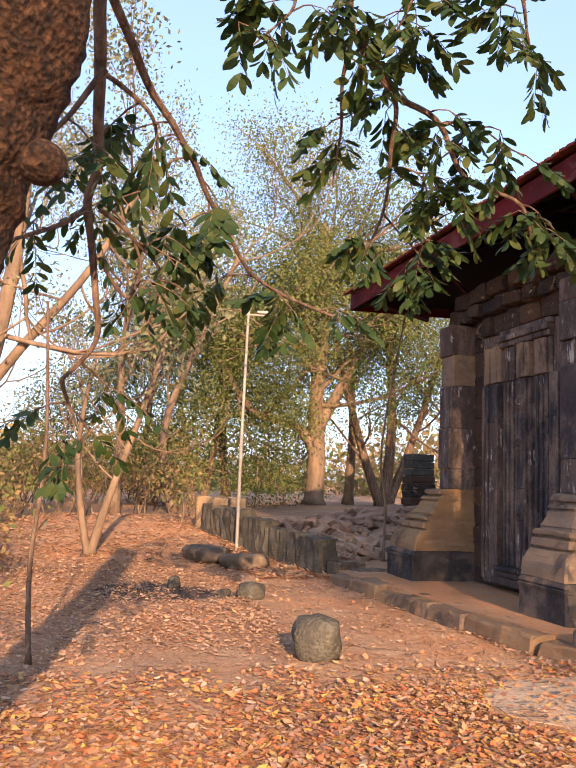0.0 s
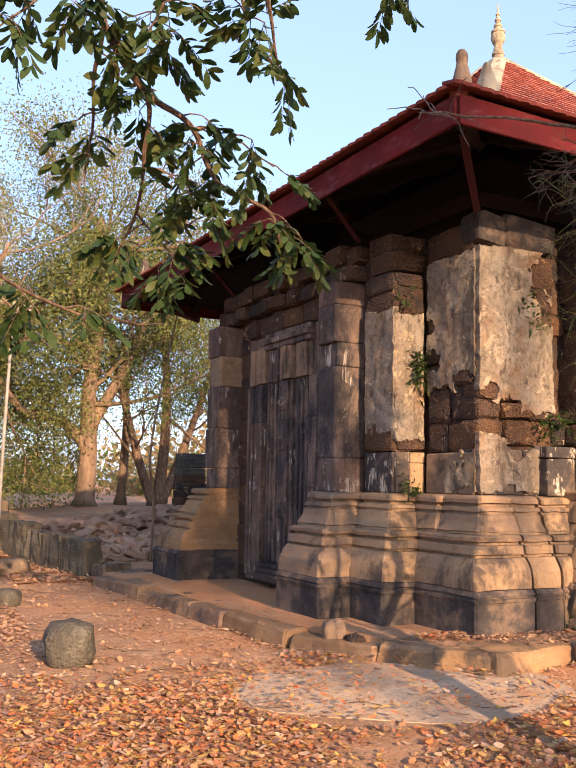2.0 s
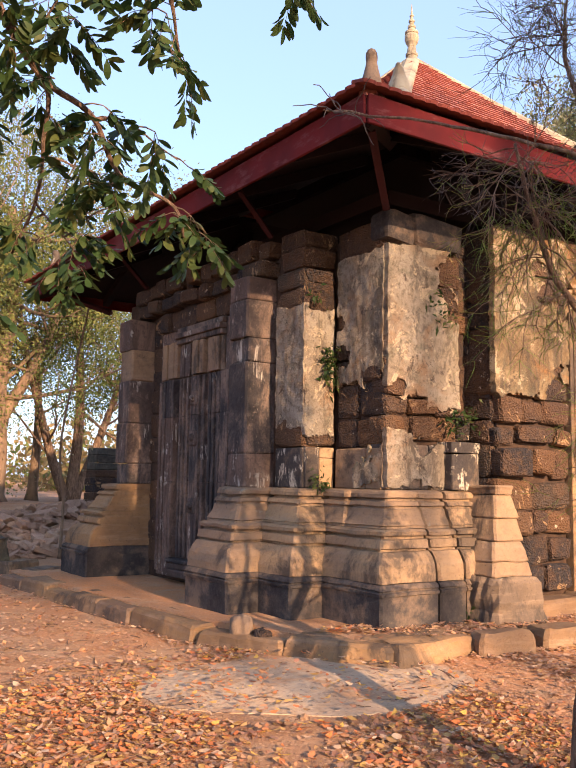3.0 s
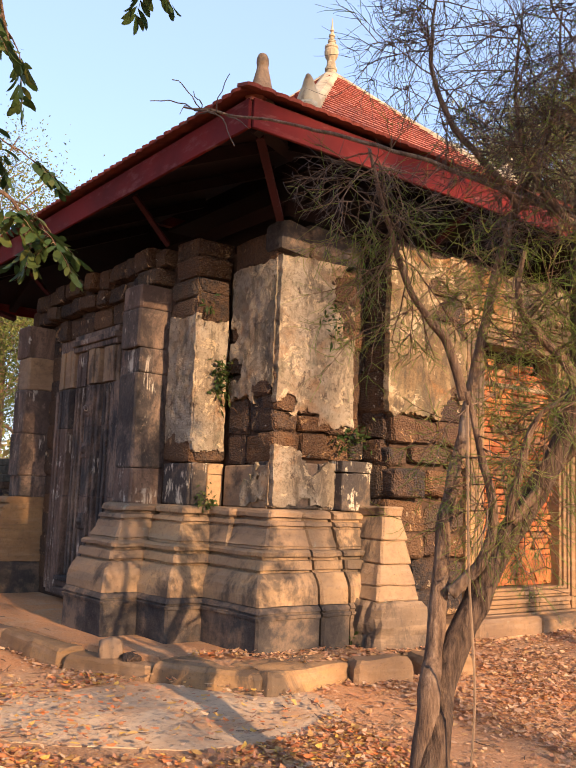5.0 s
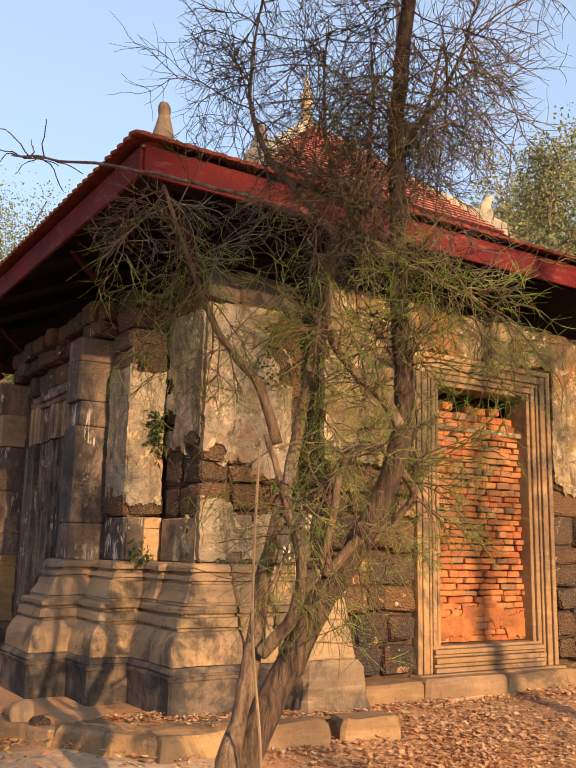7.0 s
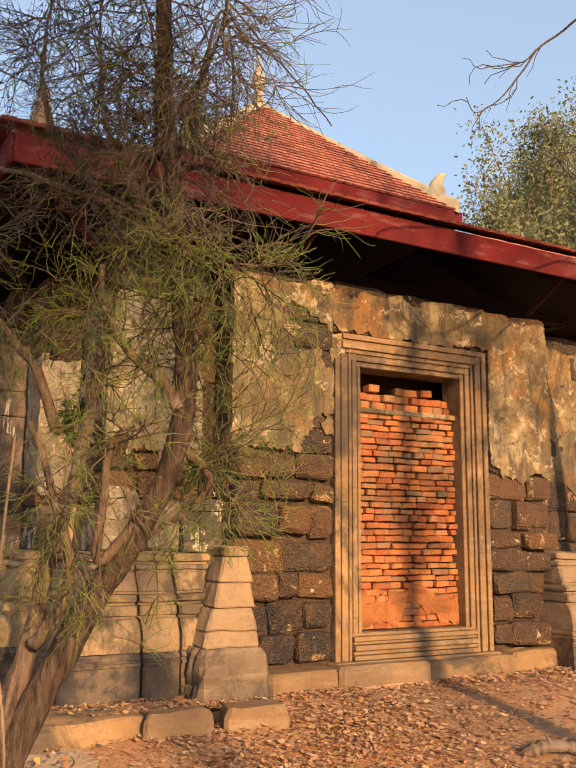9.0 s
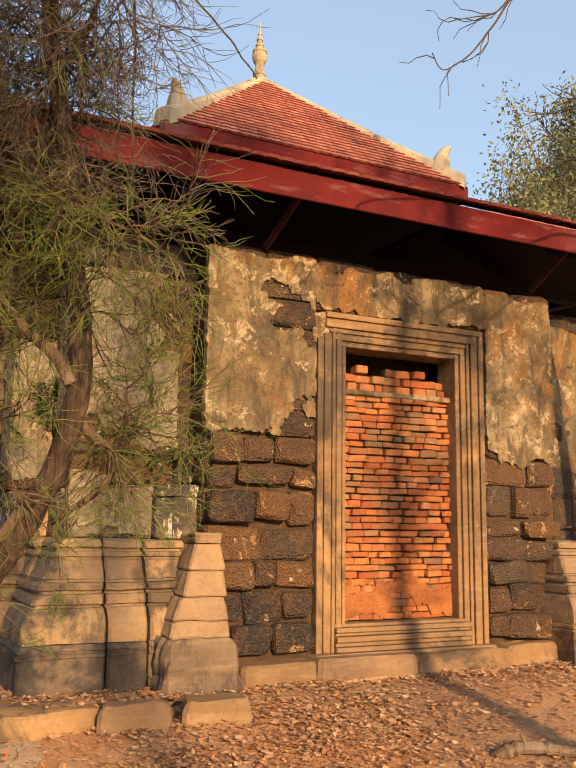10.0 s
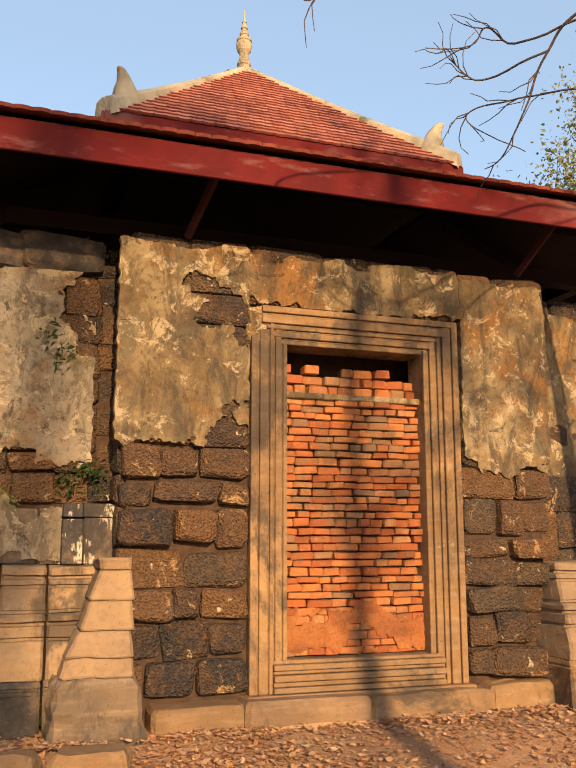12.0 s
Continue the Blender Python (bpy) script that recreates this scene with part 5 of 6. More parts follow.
# sparse trees over dry scrub
tree("young tree with two slanting bare stems", 0.33, 13.6,
     [([(0, 0, 0), (0.25, 0, 0.9), (0.65, 0.1, 2.1), (1.1, 0.2, 3.6)], 0.075, 1.1, 6), ([(-0.03, 0, 0), (-0.18, 0, 0.8), (-0.25, 0, 1.7), (-0.1, 0, 2.9)], 0.06, 1.0, 5)],
     LEAF_GREY, 6, 0.25, 0.07, PALE_BARK, 3, 3, 0.5, 0.3, seed=21)
tree("thin bare sapling beside the path", -0.22, 6.55, [([(0, 0, 0), (-0.03, 0, 0.7), (0.03, 0, 1.5), (-0.02, 0, 2.6)], 0.022, 0.35, 4)], LEAF_GREY, 2, 0.2, 0.06, BARK, 2, 2, seed=22, name="sapling")
tree("thin bare sapling among rubble", 4.85, 13.2, [([(0, 0, 0), (0.02, 0, 0.9), (-0.05, 0, 1.9), (0.35, 0, 4.2)], 0.028, 0.5, 3)], LEAF_GREY, 2, 0.2, 0.06, PALE_BARK, 2, 2, seed=23, name="sapling")
tree("leaning pale tree with a sparse airy crown", -1.75, 13.0,
     [([(0, 0, 0), (0.15, 0, 1.6), (0.55, 0, 2.9), (0.8, 0, 4.6), (0.9, 0, 6.5)], 0.17, 1.9, 9), ([(0.25, 0, 2.0), (0.9, 0.1, 3.0), (1.9, 0.2, 4.4), (2.7, 0.2, 6.0)], 0.09, 1.5, 6)],
     LEAF_GREY, 26, 0.35, 0.085, PALE_BARK, 3, 3, 0.5, 0.3, seed=24)
tree("sparse pale tree with grey-green leaves", 0.9, 18.5, [([(0, 0, 0), (0.05, 0, 1.8), (0, 0, 3.4), (0.4, 0, 6.5)], 0.11, 1.9, 9)], LEAF_GREY, 46, 0.45, 0.085, PALE_BARK, 3, 3, 0.55, 0.3, seed=25)
tree("sparse pale tree with grey-green leaves", -2.6, 20.0, [([(0, 0, 0), (0.2, 0, 2.0), (0.1, 0, 4.5), (0.6, 0, 8)], 0.13, 2.1, 9)], LEAF_GREY, 24, 0.4, 0.09, PALE_BARK, 3, 3, 0.55, 0.3, seed=26)
tree("sparse pale tree with grey-green leaves", 2.4, 21.0, [([(0, 0, 0), (-0.3, 0, 2.0), (0.6, 0, 4.5), (1.4, 0, 6.5)], 0.11, 2.0, 8)], LEAF_OLIVE, 44, 0.6, 0.09, PALE_BARK, 3, 3, 0.55, 0.3, seed=27)
# airy trees behind the temple
tree("tall airy grey-green tree behind the roof", 20.6, 15.2,
     [([(0, 0, 0), (0.2, 0, 4.5), (0.0, 0, 9.5)], 0.22, 2.3, 12), ([(0.1, 0, 1.0), (1.4, 0.4, 4.5), (2.2, 0.4, 9.0)], 0.16, 2.2, 10), ([(0.1, 0, 1.0), (-1.0, -0.4, 4.0), (-1.2, -0.4, 7.5)], 0.14, 2.0, 9)],
     LEAF_GREY, 85, 0.55, 0.12, PALE_BARK, 3, 3, 0.5, 0.35, seed=31)
tree("yellow-green tree rising behind the roof", 24.0, 17.0, [([(0, 0, 0), (0.2, 0, 5), (0.3, 0, 11.5)], 0.25, 2.4, 13)], LEAF_OLIVE, 95, 0.7, 0.14, PALE_BARK, 3, 3, 0.5, 0.35, seed=32)
tree("airy grey-green tree far behind the roof", 27.0, 15.0, [([(0, 0, 0), (0.2, 0, 5), (0.3, 0, 10.5)], 0.25, 2.6, 13)], LEAF_GREY, 80, 0.6, 0.14, PALE_BARK, 3, 3, 0.5, 0.35, seed=33)
# shade trees on the sunny side, behind the walker
tree("tall leafy tree shading the path", -4.6, -28.0, [([(0, 0, 0), (0.2, 0, 5.0), (-0.1, 0, 11.5)], 0.22, 2.6, 9)], LEAF_GREEN, 5, 1.2, 0.24, BARK, 3, 3, seed=41)
tree("tall leafy tree with a high crown", 2.9, -38.0, [([(0, 0, 0), (0.2, 0, 8.0), (0.1, 0, 15.4)], 0.20, 1.0, 0), ([(0.1, 0, 15.2), (0.3, 0, 17.4), (0.1, 0, 18.4)], 0.16, 1.4, 9)], LEAF_GREEN, 12, 0.8, 0.24, BARK, 3, 3, seed=42)
tree("broad leafy tree beyond the clearing", 1.2, -36.0, [([(0, 0, 0), (0.1, 0, 6.0), (0.0, 0, 13.6)], 0.20, 1.0, 0),
     ([(0, 0, 13.4), (0.2, 0, 15.6), (0.3, 0, 16.6)], 0.10, 0.7, 9)], LEAF_GREEN, 8, 0.6, 0.24, BARK, 3, 3, lift=0.0, seed=44)
tree("thin-stemmed tree beside the path", 7.46, -9.0, [([(0, 0, 0), (0.04, 0, 4.0), (-0.03, 0, 7.6), (0.05, 0, 9.6)], 0.13, 1.2, 6)], LEAF_GREEN, 8, 0.6, 0.16, BARK, 3, 3, seed=43)

# dry scrub, one mass
random.seed(5)
scrub_w, scrub_l, scrub_g = Buf(), Buf(), Buf()
tips, tips_g = [], []
for k in range(150):
    a = random.uniform(0, 1)
    x = random.uniform(-7.5, 2.6)
    y = random.uniform(16.5, 27)
    if k > 100:
        x, y = random.uniform(-4.5, -1.2), random.uniform(9.5, 17)
    h = random.uniform(0.5, 1.3) if k <= 100 else random.uniform(0.4, 0.9)
    for s in range(4):
        p = Vector((x + random.uniform(-0.3, 0.3), y + random.uniform(-0.3, 0.3), 0))
        p.z = ground_z(p.x, p.y) - 0.03
        grow(scrub_w, tips if random.random() < 0.7 else tips_g, p, (Vector((0, 0, 1)) + 0.5 * rand_dir()).normalized(), h, 0.014, 1, 2, 4, 0.3, 0.6)
leaf_cloud(scrub_l, tips, 14, 0.38, 0.09)
leaf_cloud(scrub_g, tips_g, 20, 0.45, 0.10)
scrub = thing("dry_scrub", "tangle of dry straw-coloured scrub beyond the clearing", "scrub", (-2, 20, ground_z(-2, 20)), kind="stuff")
for nm, b, m in (("scrub_stems", scrub_w, PALE_BARK), ("scrub_leaves", scrub_l, LEAF_DRY), ("green_leaves", scrub_g, LEAF_OLIVE)):
    ob = tagged(part(nm, b, m, scrub), kind="stuff")
    ob.matrix_parent_inverse = Matrix.Translation((2, -20, -ground_z(-2, 20)))

# far woods, closing the view all round
random.seed(9)
fw, fd = Buf(), Buf()
tf1, tf2 = [], []
for k in range(420):
    a = random.uniform(-40, 75) if k < 320 else random.uniform(75, 320)
    r = random.uniform(42, 75)
    x, y = r * math.sin(radians(a)), r * math.cos(radians(a))
    h = random.uniform(1.2, 4.2)
    (tf1 if random.random() < 0.6 else tf2).extend([(x + random.gauss(0, 1.6), y + random.gauss(0, 1.6), 0.3 + h * random.random()) for _ in range(7)])
leaf_cloud(fw, tf1, 26, 1.5, 0.42)
leaf_cloud(fd, tf2, 26, 1.5, 0.42)
woods = thing("far_woods", "hazy line of dry yellow-green woods far off", "woods", (0, 50, 0.5), kind="stuff")
for nm, b, m in (("dry_crowns", fw, LEAF_DRY), ("green_crowns", fd, LEAF_OLIVE)):
    ob = tagged(part(nm, b, m, woods), kind="stuff")
    ob.matrix_parent_inverse = Matrix.Translation((0, -50, -0.5))

# ---------- overhanging tree beside the path ----------
random.seed(77)
old_tree = thing("overhanging_tree", "old rough-barked tree with drooping compound leaves over the path", "tree", (-0.95, 2.1, ground_z(-0.95, 2.1)))
old_inv = Matrix.Translation((0.95, -2.1, -ground_z(-0.95, 2.1)))
TRUNK = [(-0.57, 2.12, 1.45), (-0.38, 2.16, 2.01), (-0.28, 2.13, 2.33), (-0.2, 2.06, 2.61), (-0.14, 1.94, 2.91)]
b = Buf()
path = bend([(-0.95, 2.1, -0.1), (-0.93, 2.12, 0.6)] + TRUNK + [(-0.02, 1.9, 3.5), (0.2, 2.0, 4.2)], 10)
b.tube(path, [0.185 + 0.012 * noise.noise((i * 0.9, 0, 0)) for i in range(len(path))], 28)
for i, v in enumerate(b.v):
    p = Vector(v)
    b.v[i] = tuple(p + 0.022 * Vector(noise.noise_vector(p * 7)) + 0.012 * Vector(noise.noise_vector(p * 22)))
ob = part("trunk", b, ROUGH_BARK, old_tree, "rough orange-brown bark")
ob.matrix_parent_inverse = old_inv
ob.data.shade_smooth()
bm = bmesh.new()
bmesh.ops.create_icosphere(bm, subdivisions=3, radius=0.052, matrix=Matrix.Translation((-0.1, 1.96, 2.19)))
for v in bm.verts:
    v.co += 0.008 * Vector(noise.noise_vector(v.co * 14))
burl = part("burl", bm, ROUGH_BARK, old_tree, "round woody knob on the trunk")
burl.matrix_parent_inverse = old_inv
burl.data.shade_smooth()
BRANCHES = {
    1: ([(1.1, 3.57, 3.82), (1.18, 3.76, 3.64), (1.43, 3.88, 3.43), (1.71, 3.93, 3.31), (1.88, 4.04, 3.1), (2.2, 4.02, 2.97), (2.31, 4.1, 2.85)], 0.022), 2: ([(1.17, 3.73, 3.63), (1.43, 3.88, 3.43), (1.5, 4.04, 3.31), (1.54, 4.29, 2.96), (1.49, 4.51, 2.71)], 0.017), 3: ([(1.16, 3.69, 3.6), (1.17, 3.87, 3.48), (1.22, 4.06, 3.29), (1.25, 4.26, 3.04)], 0.013), 4: ([(0.02, 2.77, 3.11), (0.19, 3.08, 2.93), (0.39, 3.35, 2.77), (0.56, 3.6, 2.6), (0.81, 3.82, 2.39), (1.2, 3.95, 2.29)], 0.018), 5: ([(0.0, 2.59, 3.01), (0.02, 2.78, 2.71), (0.03, 2.88, 2.54), (0.0, 2.97, 2.39), (0.05, 3.07, 2.13), (0.06, 3.13, 1.97), (-0.05, 3.18, 1.84)], 0.022), 6: ([(0.02, 2.81, 2.81), (0.18, 2.9, 2.76), (0.23, 3.0, 2.68), (0.23, 3.15, 2.47)], 0.010), 7: ([(0.01, 2.96, 2.41), (-0.12, 2.99, 2.32), (-0.34, 2.99, 2.25)], 0.012),
}
TWIGS = {
    8: ([(0.05, 3.01, 2.25), (0.16, 3.08, 2.12), (0.2, 3.1, 2.26), (0.13, 3.11, 2.43), (0.06, 3.1, 2.62)], 0.008), 9: ([(0.04, 2.97, 2.4), (0.16, 3.08, 2.35), (0.28, 3.2, 2.25), (0.27, 3.34, 2.11)], 0.009), 10: ([(1.77, 3.24, 3.7), (1.85, 3.33, 3.6), (1.93, 3.43, 3.47)], 0.012), 11: ([(0.82, 3.5, 3.68), (0.82, 3.56, 3.57), (0.67, 3.67, 3.42)], 0.010), 12: ([(1.41, 3.49, 3.78), (1.38, 3.57, 3.67), (1.34, 3.65, 3.56)], 0.010), 13: ([(1.73, 3.44, 3.83), (1.78, 3.49, 3.72), (1.76, 3.55, 3.63)], 0.009), 14: ([(0.94, 3.53, 3.76), (1.09, 3.62, 3.65), (1.09, 3.71, 3.6)], 0.010), 15: ([(0.03, 2.71, 2.78), (-0.06, 2.74, 2.64), (-0.16, 2.75, 2.52), (-0.18, 2.74, 2.44)], 0.012),
}
TWIGLETS = {21: ([(2.63, 3.32, 4.51), (2.59, 3.41, 4.33), (2.47, 3.52, 4.13)], 0.007), 16: ([(1.73, 3.97, 3.33), (1.88, 3.95, 3.35), (2.17, 3.93, 3.2)], 0.009), 17: ([(1.53, 4.13, 3.14), (1.69, 4.14, 3.11), (1.81, 4.23, 2.86)], 0.007), 18: ([(1.54, 4.31, 2.96), (1.75, 4.34, 2.77), (1.86, 4.38, 2.66)], 0.007), 19: ([(2.24, 4.1, 2.97), (2.36, 4.05, 2.92), (2.43, 4.04, 2.84)], 0.006), 20: ([(-0.05, 3.18, 1.84), (-0.02, 3.19, 1.74), (-0.0, 3.19, 1.69)], 0.008)}
leaflets = Buf()


def spray(at, d, length, pairs, scale=1.0):
    """A compound leaf: a drooping stalk with paired oval leaflets."""
    d = d.normalized()
    side = d.cross(Vector((0, 0, 1)))
    if side.length < 0.2:
        side = d.cross(Vector((1, 0, 0)))
    side = (side.normalized() + 0.5 * rand_dir()).normalized()
    pts = [at + d * length * t + Vector((0, 0, -0.35 * length * t * t)) for t in (0, 0.35, 0.7, 1.0)]
    twigs.tube(pts, [0.0028, 0.0022, 0.0018, 0.001], 3, False)
    for k in range(pairs):
        t = 0.25 + 0.75 * k / (pairs - 1)
        base = at + d * length * t + Vector((0, 0, -0.35 * length * t * t))
        for s in ((-1, 1) if k < pairs - 1 else (-1, 1, 0)):
            ld = (side * s + d * (0.55 if s else 1.4) + Vector((0, 0, random.uniform(-1.1, -0.3))) + 0.25 * rand_dir()).normalized()
            size = random.uniform(0.075, 0.115) * scale
            wd = ld.cross(side if not s else d)
            wd = (wd.cross(ld).normalized() + 0.5 * rand_dir())
            wd = (wd - ld * wd.dot(ld)).normalized() * size * 0.19
            fold = ld.cross(wd).normalized() * size * 0.05
            i = len(leaflets.v)
            for f, wfac in ((0.0, 0.0), (0.3, 0.8), (0.62, 1.0), (0.88, 0.62), (1.0, 0.0), (0.88, -0.62), (0.62, -1.0), (0.3, -0.8)):
                leaflets.v.append(tuple(base + ld * size * f + wd * wfac - fold * (1 - abs(wfac)) * 2))
            leaflets.f.extend(((i, i + 1, i + 7), (i + 1, i + 2, i + 6, i + 7), (i + 2, i + 3, i + 5, i + 6), (i + 3, i + 4, i + 5)))


LEAFY = {1: (8, 0.2), 2: (6, 0.2), 3: (5, 0.2), 4: (13, 0.3), 5: (2, 0.55), 6: (4, 0.3), 7: (2, 0.2), 8: (2, 0.3), 9: (4, 0.3), 10: (3, 0.35), 11: (6, 0.2), 12: (6, 0.2),
         13: (4, 0.3), 14: (3, 0.3), 15: (3, 0.3), 16: (6, 0.2), 17: (5, 0.2), 18: (6, 0.2), 19: (4, 0.1), 20: (3, 0.3), 21: (3, 0.5)}
for group_of in (BRANCHES, TWIGS, TWIGLETS):
    for key, (pts, r) in group_of.items():
        twigs = Buf()
        path = bend(pts, 6)
        path = [p + 0.012 * Vector(noise.noise_vector(p * 6)) for p in path]
        twigs.tube(path, taper(r, r * 0.35, len(path)), 7)
        n, first = LEAFY[key]
        for k in range(n):
            f = first + (1 - first) * (k + random.random() * 0.7) / n
            i = min(int(f * (len(path) - 1)), len(path) - 1)
            d0 = (rand_dir(0.4) + Vector((0, 0, -0.15))).normalized()
            node = [path[i], path[i] + d0 * 0.06 + Vector((0, 0, 0.01)), path[i] + d0 * random.uniform(0.09, 0.15)]
            twigs.tube(node, [0.005, 0.004, 0.003], 4)
            for s in range(random.choice((2, 2, 3))):
                sd = (d0 * 0.6 + rand_dir(0.5) + Vector((0, 0, -0.45))).normalized()
                spray(node[-1], sd, random.uniform(0.13, 0.20), random.choice((4, 5, 5, 6)), 0.66 if key in (5, 6, 7, 8, 9, 15, 20) else 1.0)
        ob = part("branch", twigs, BARK, old_tree)
        ob.matrix_parent_inverse = old_inv
limb = Buf()
for a, m_, c in (((0.05, 1.95, 3.6), (0.5, 2.8, 4.1), BRANCHES[1][0][0]), ((-0.02, 1.92, 3.4), (0.0, 2.3, 3.4), BRANCHES[4][0][0]), ((-0.05, 1.92, 3.1), (-0.03, 2.3, 3.2), BRANCHES[5][0][0]),
                 ((0.5, 2.8, 4.1), (1.2, 3.1, 4.3), TWIGS[10][0][0]), ((0.5, 2.8, 4.1), (0.7, 3.2, 4.0), TWIGS[11][0][0]), ((0.5, 2.8, 4.1), (1.0, 3.1, 4.1), TWIGS[12][0][0]),
                 ((1.2, 3.1, 4.3), (1.5, 3.3, 4.2), TWIGS[13][0][0]), ((0.5, 2.8, 4.1), (0.8, 3.2, 4.0), TWIGS[14][0][0])):
    pts = bend([a, m_, c], 5)
    limb.tube(pts, taper(0.035, 0.016, len(pts)), 7)
ob = part("limb", limb, BARK, old_tree)
ob.matrix_parent_inverse = old_inv
ob = tagged(part("leaves", leaflets, LEAF_DARK, old_tree, "dark green oval leaflets"), kind="stuff")
ob.matrix_parent_inverse = old_inv

# ---------- needle-leaved tree before the corner ----------
random.seed(88)
nx, ny = 3.86, 2.70
needle_tree = thing("needle_tree", "slender twisting tree with fine yellow-green needle twigs", "tree", (nx, ny, ground_z(nx, ny)))
needle_inv = Matrix.Translation((-nx, -ny, -ground_z(nx, ny)))
STEMS = [
    ([(3.83, 2.65, 0.45), (3.94, 2.7, 0.75), (4.22, 2.6, 1.34), (4.39, 2.49, 1.66), (4.51, 2.36, 2.15), (4.43, 2.29, 2.82), (4.29, 2.13, 3.46), (4.14, 1.85, 4.04)], 0.085, 0.030), ([(3.81, 2.67, 0.65), (3.93, 2.74, 0.91), (4.05, 2.81, 1.44), (4.17, 2.8, 1.91), (4.24, 2.72, 2.52), (4.29, 2.58, 3.05), (4.35, 2.4, 3.47), (4.24, 2.25, 3.98)], 0.060, 0.004), ([(3.98, 2.71, 1.14), (4.06, 2.59, 1.28), (4.07, 2.52, 1.5), (3.99, 2.52, 1.78), (3.88, 2.52, 2.08)], 0.034, 0.012), ([(4.47, 2.34, 2.15), (4.39, 2.36, 2.28), (4.26, 2.43, 2.41), (4.15, 2.45, 2.58), (4.12, 2.37, 2.77)], 0.030, 0.012), ([(4.02, 2.67, 2.06), (3.93, 2.69, 2.33), (3.75, 2.77, 2.57), (3.56, 2.77, 2.95), (3.43, 2.74, 3.2)], 0.026, 0.008), ([(4.38, 2.25, 2.95), (3.9, 2.8, 3.28), (3.5, 3.25, 3.48), (3.15, 3.63, 3.60), (2.98, 3.74, 3.62)], 0.015, 0.004),
]
STEMLETS = [
    ([(4.21, 2.46, 3.03), (3.97, 2.7, 3.46), (3.9, 2.8, 3.79), (3.91, 2.8, 4.12), (3.95, 2.8, 4.41)], 0.020, 0.003), ([(4.34, 2.46, 1.64), (4.2, 2.52, 1.5), (4.18, 2.44, 1.79), (4.18, 2.33, 2.0), (4.23, 2.17, 2.04)], 0.028, 0.008), ([(4.36, 2.22, 2.88), (4.23, 2.38, 3.13), (4.1, 2.42, 3.53), (4.02, 2.32, 3.98)], 0.020, 0.003), ([(4.36, 2.21, 2.88), (4.51, 2.13, 2.8), (4.66, 2.02, 2.71), (4.77, 1.97, 2.63)], 0.012, 0.003), ([(4.3, 2.15, 3.37), (4.4, 1.97, 3.57), (4.43, 1.78, 3.84)], 0.016, 0.003), ([(4.53, 2.46, 2.02), (4.73, 2.56, 1.82), (4.51, 2.8, 1.59)], 0.022, 0.014), ([(4.55, 2.48, 1.95), (4.72, 2.62, 1.93), (4.88, 2.76, 2.02), (5.0, 2.85, 2.24)], 0.016, 0.005),
]
needles, bare_twigs = Buf(), Buf()


def needle_twig(p, d, length, r, depth, fine):
    pts, q = [p], p.copy()
    for k in range(4):
        d = (d + 0.30 * rand_dir() + Vector((0, 0, -0.05 * depth))).normalized()
        q = q + d * length / 4
        pts.append(q.copy())
    (wood if depth > 0 else bare_twigs if p.z > 2.85 and random.random() < 0.75 else needles).tube(pts, taper(r, r * 0.5, 5), 3, False)
    if depth:
        for k in range(fine):
            i = random.choice((1, 2, 3, 4))
            needle_twig(pts[i], (d + 0.95 * rand_dir()).normalized(), length * random.uniform(0.45, 0.75), r * 0.6, depth - 1, fine)


NEEDLE_COUNT = [(54, 0.66), (24, 0.58), (9, 0.5), (12, 0.3), (30, 0.45), (0, 0.05)] + [(30, 0.15), (15, 0.3), (46, 0.15), (20, 0.1), (46, 0.1), (6, 0.1), (24, 0.3)]
for (pts, r0, r1), (n, first) in zip(STEMS + STEMLETS, NEEDLE_COUNT):
    wood = Buf()
    if r0 > 0.05:
        pts = [(pts[0][0] - 0.03, pts[0][1] + 0.05, ground_z(nx, ny) - 0.1)] + pts
    path = bend(pts, 7)
    path = [p + 0.014 * Vector(noise.noise_vector(p * 7)) for p in path]
    wood.tube(path, [v * (1 + 0.12 * noise.noise((i * 0.7, r0 * 99, 0))) for i, v in enumerate(taper(r0, r1, len(path)))], 9)
    for k in range(n):
        f = first + (1 - first) * (k + random.random()) / n
        i = min(int(f * (len(path) - 1)), len(path) - 1)
        needle_twig(path[i], (rand_dir() + Vector((0, 0, 0.1))).normalized(), random.uniform(0.24, 0.44), 0.0048, 2, 6)
    ob = part("stem", wood, DARK_BARK if r0 > 0.065 else BARK, needle_tree)
    ob.matrix_parent_inverse = needle_inv
    ob.data.shade_smooth()
# crooked bare tips where the long twig ends before the roof corner
tips_of_twig = Buf()
for k in range(9):
    q = Vector((3.15, 3.63, 3.60)).lerp(Vector((2.98, 3.74, 3.62)), random.random())
    d, pts = (rand_dir(0.8) + Vector((-0.3, 0, 0.15))).normalized(), [q]
    for step_ in range(6):
        d = (d + 0.5 * rand_dir() + Vector((0, 0, -0.08))).normalized()
        q = q + d * random.uniform(0.03, 0.05)
        pts.append(q)
    tips_of_twig.tube(pts, taper(0.004, 0.0025, 7), 4)
ob = part("twig_tips", tips_of_twig, TWIG, needle_tree, "crooked bare twig ends")
ob.matrix_parent_inverse = needle_inv
vine = Buf()
vine.tube(bend([(3.80, 2.45, 0.1), (3.83, 2.42, 0.7), (3.76, 2.40, 1.3), (3.80, 2.45, 2.0)], 8), [0.006] * 25, 5)
ob = part("vine", vine, PALE_BARK, needle_tree, "thin pale hanging vine")
ob.matrix_parent_inverse = needle_inv
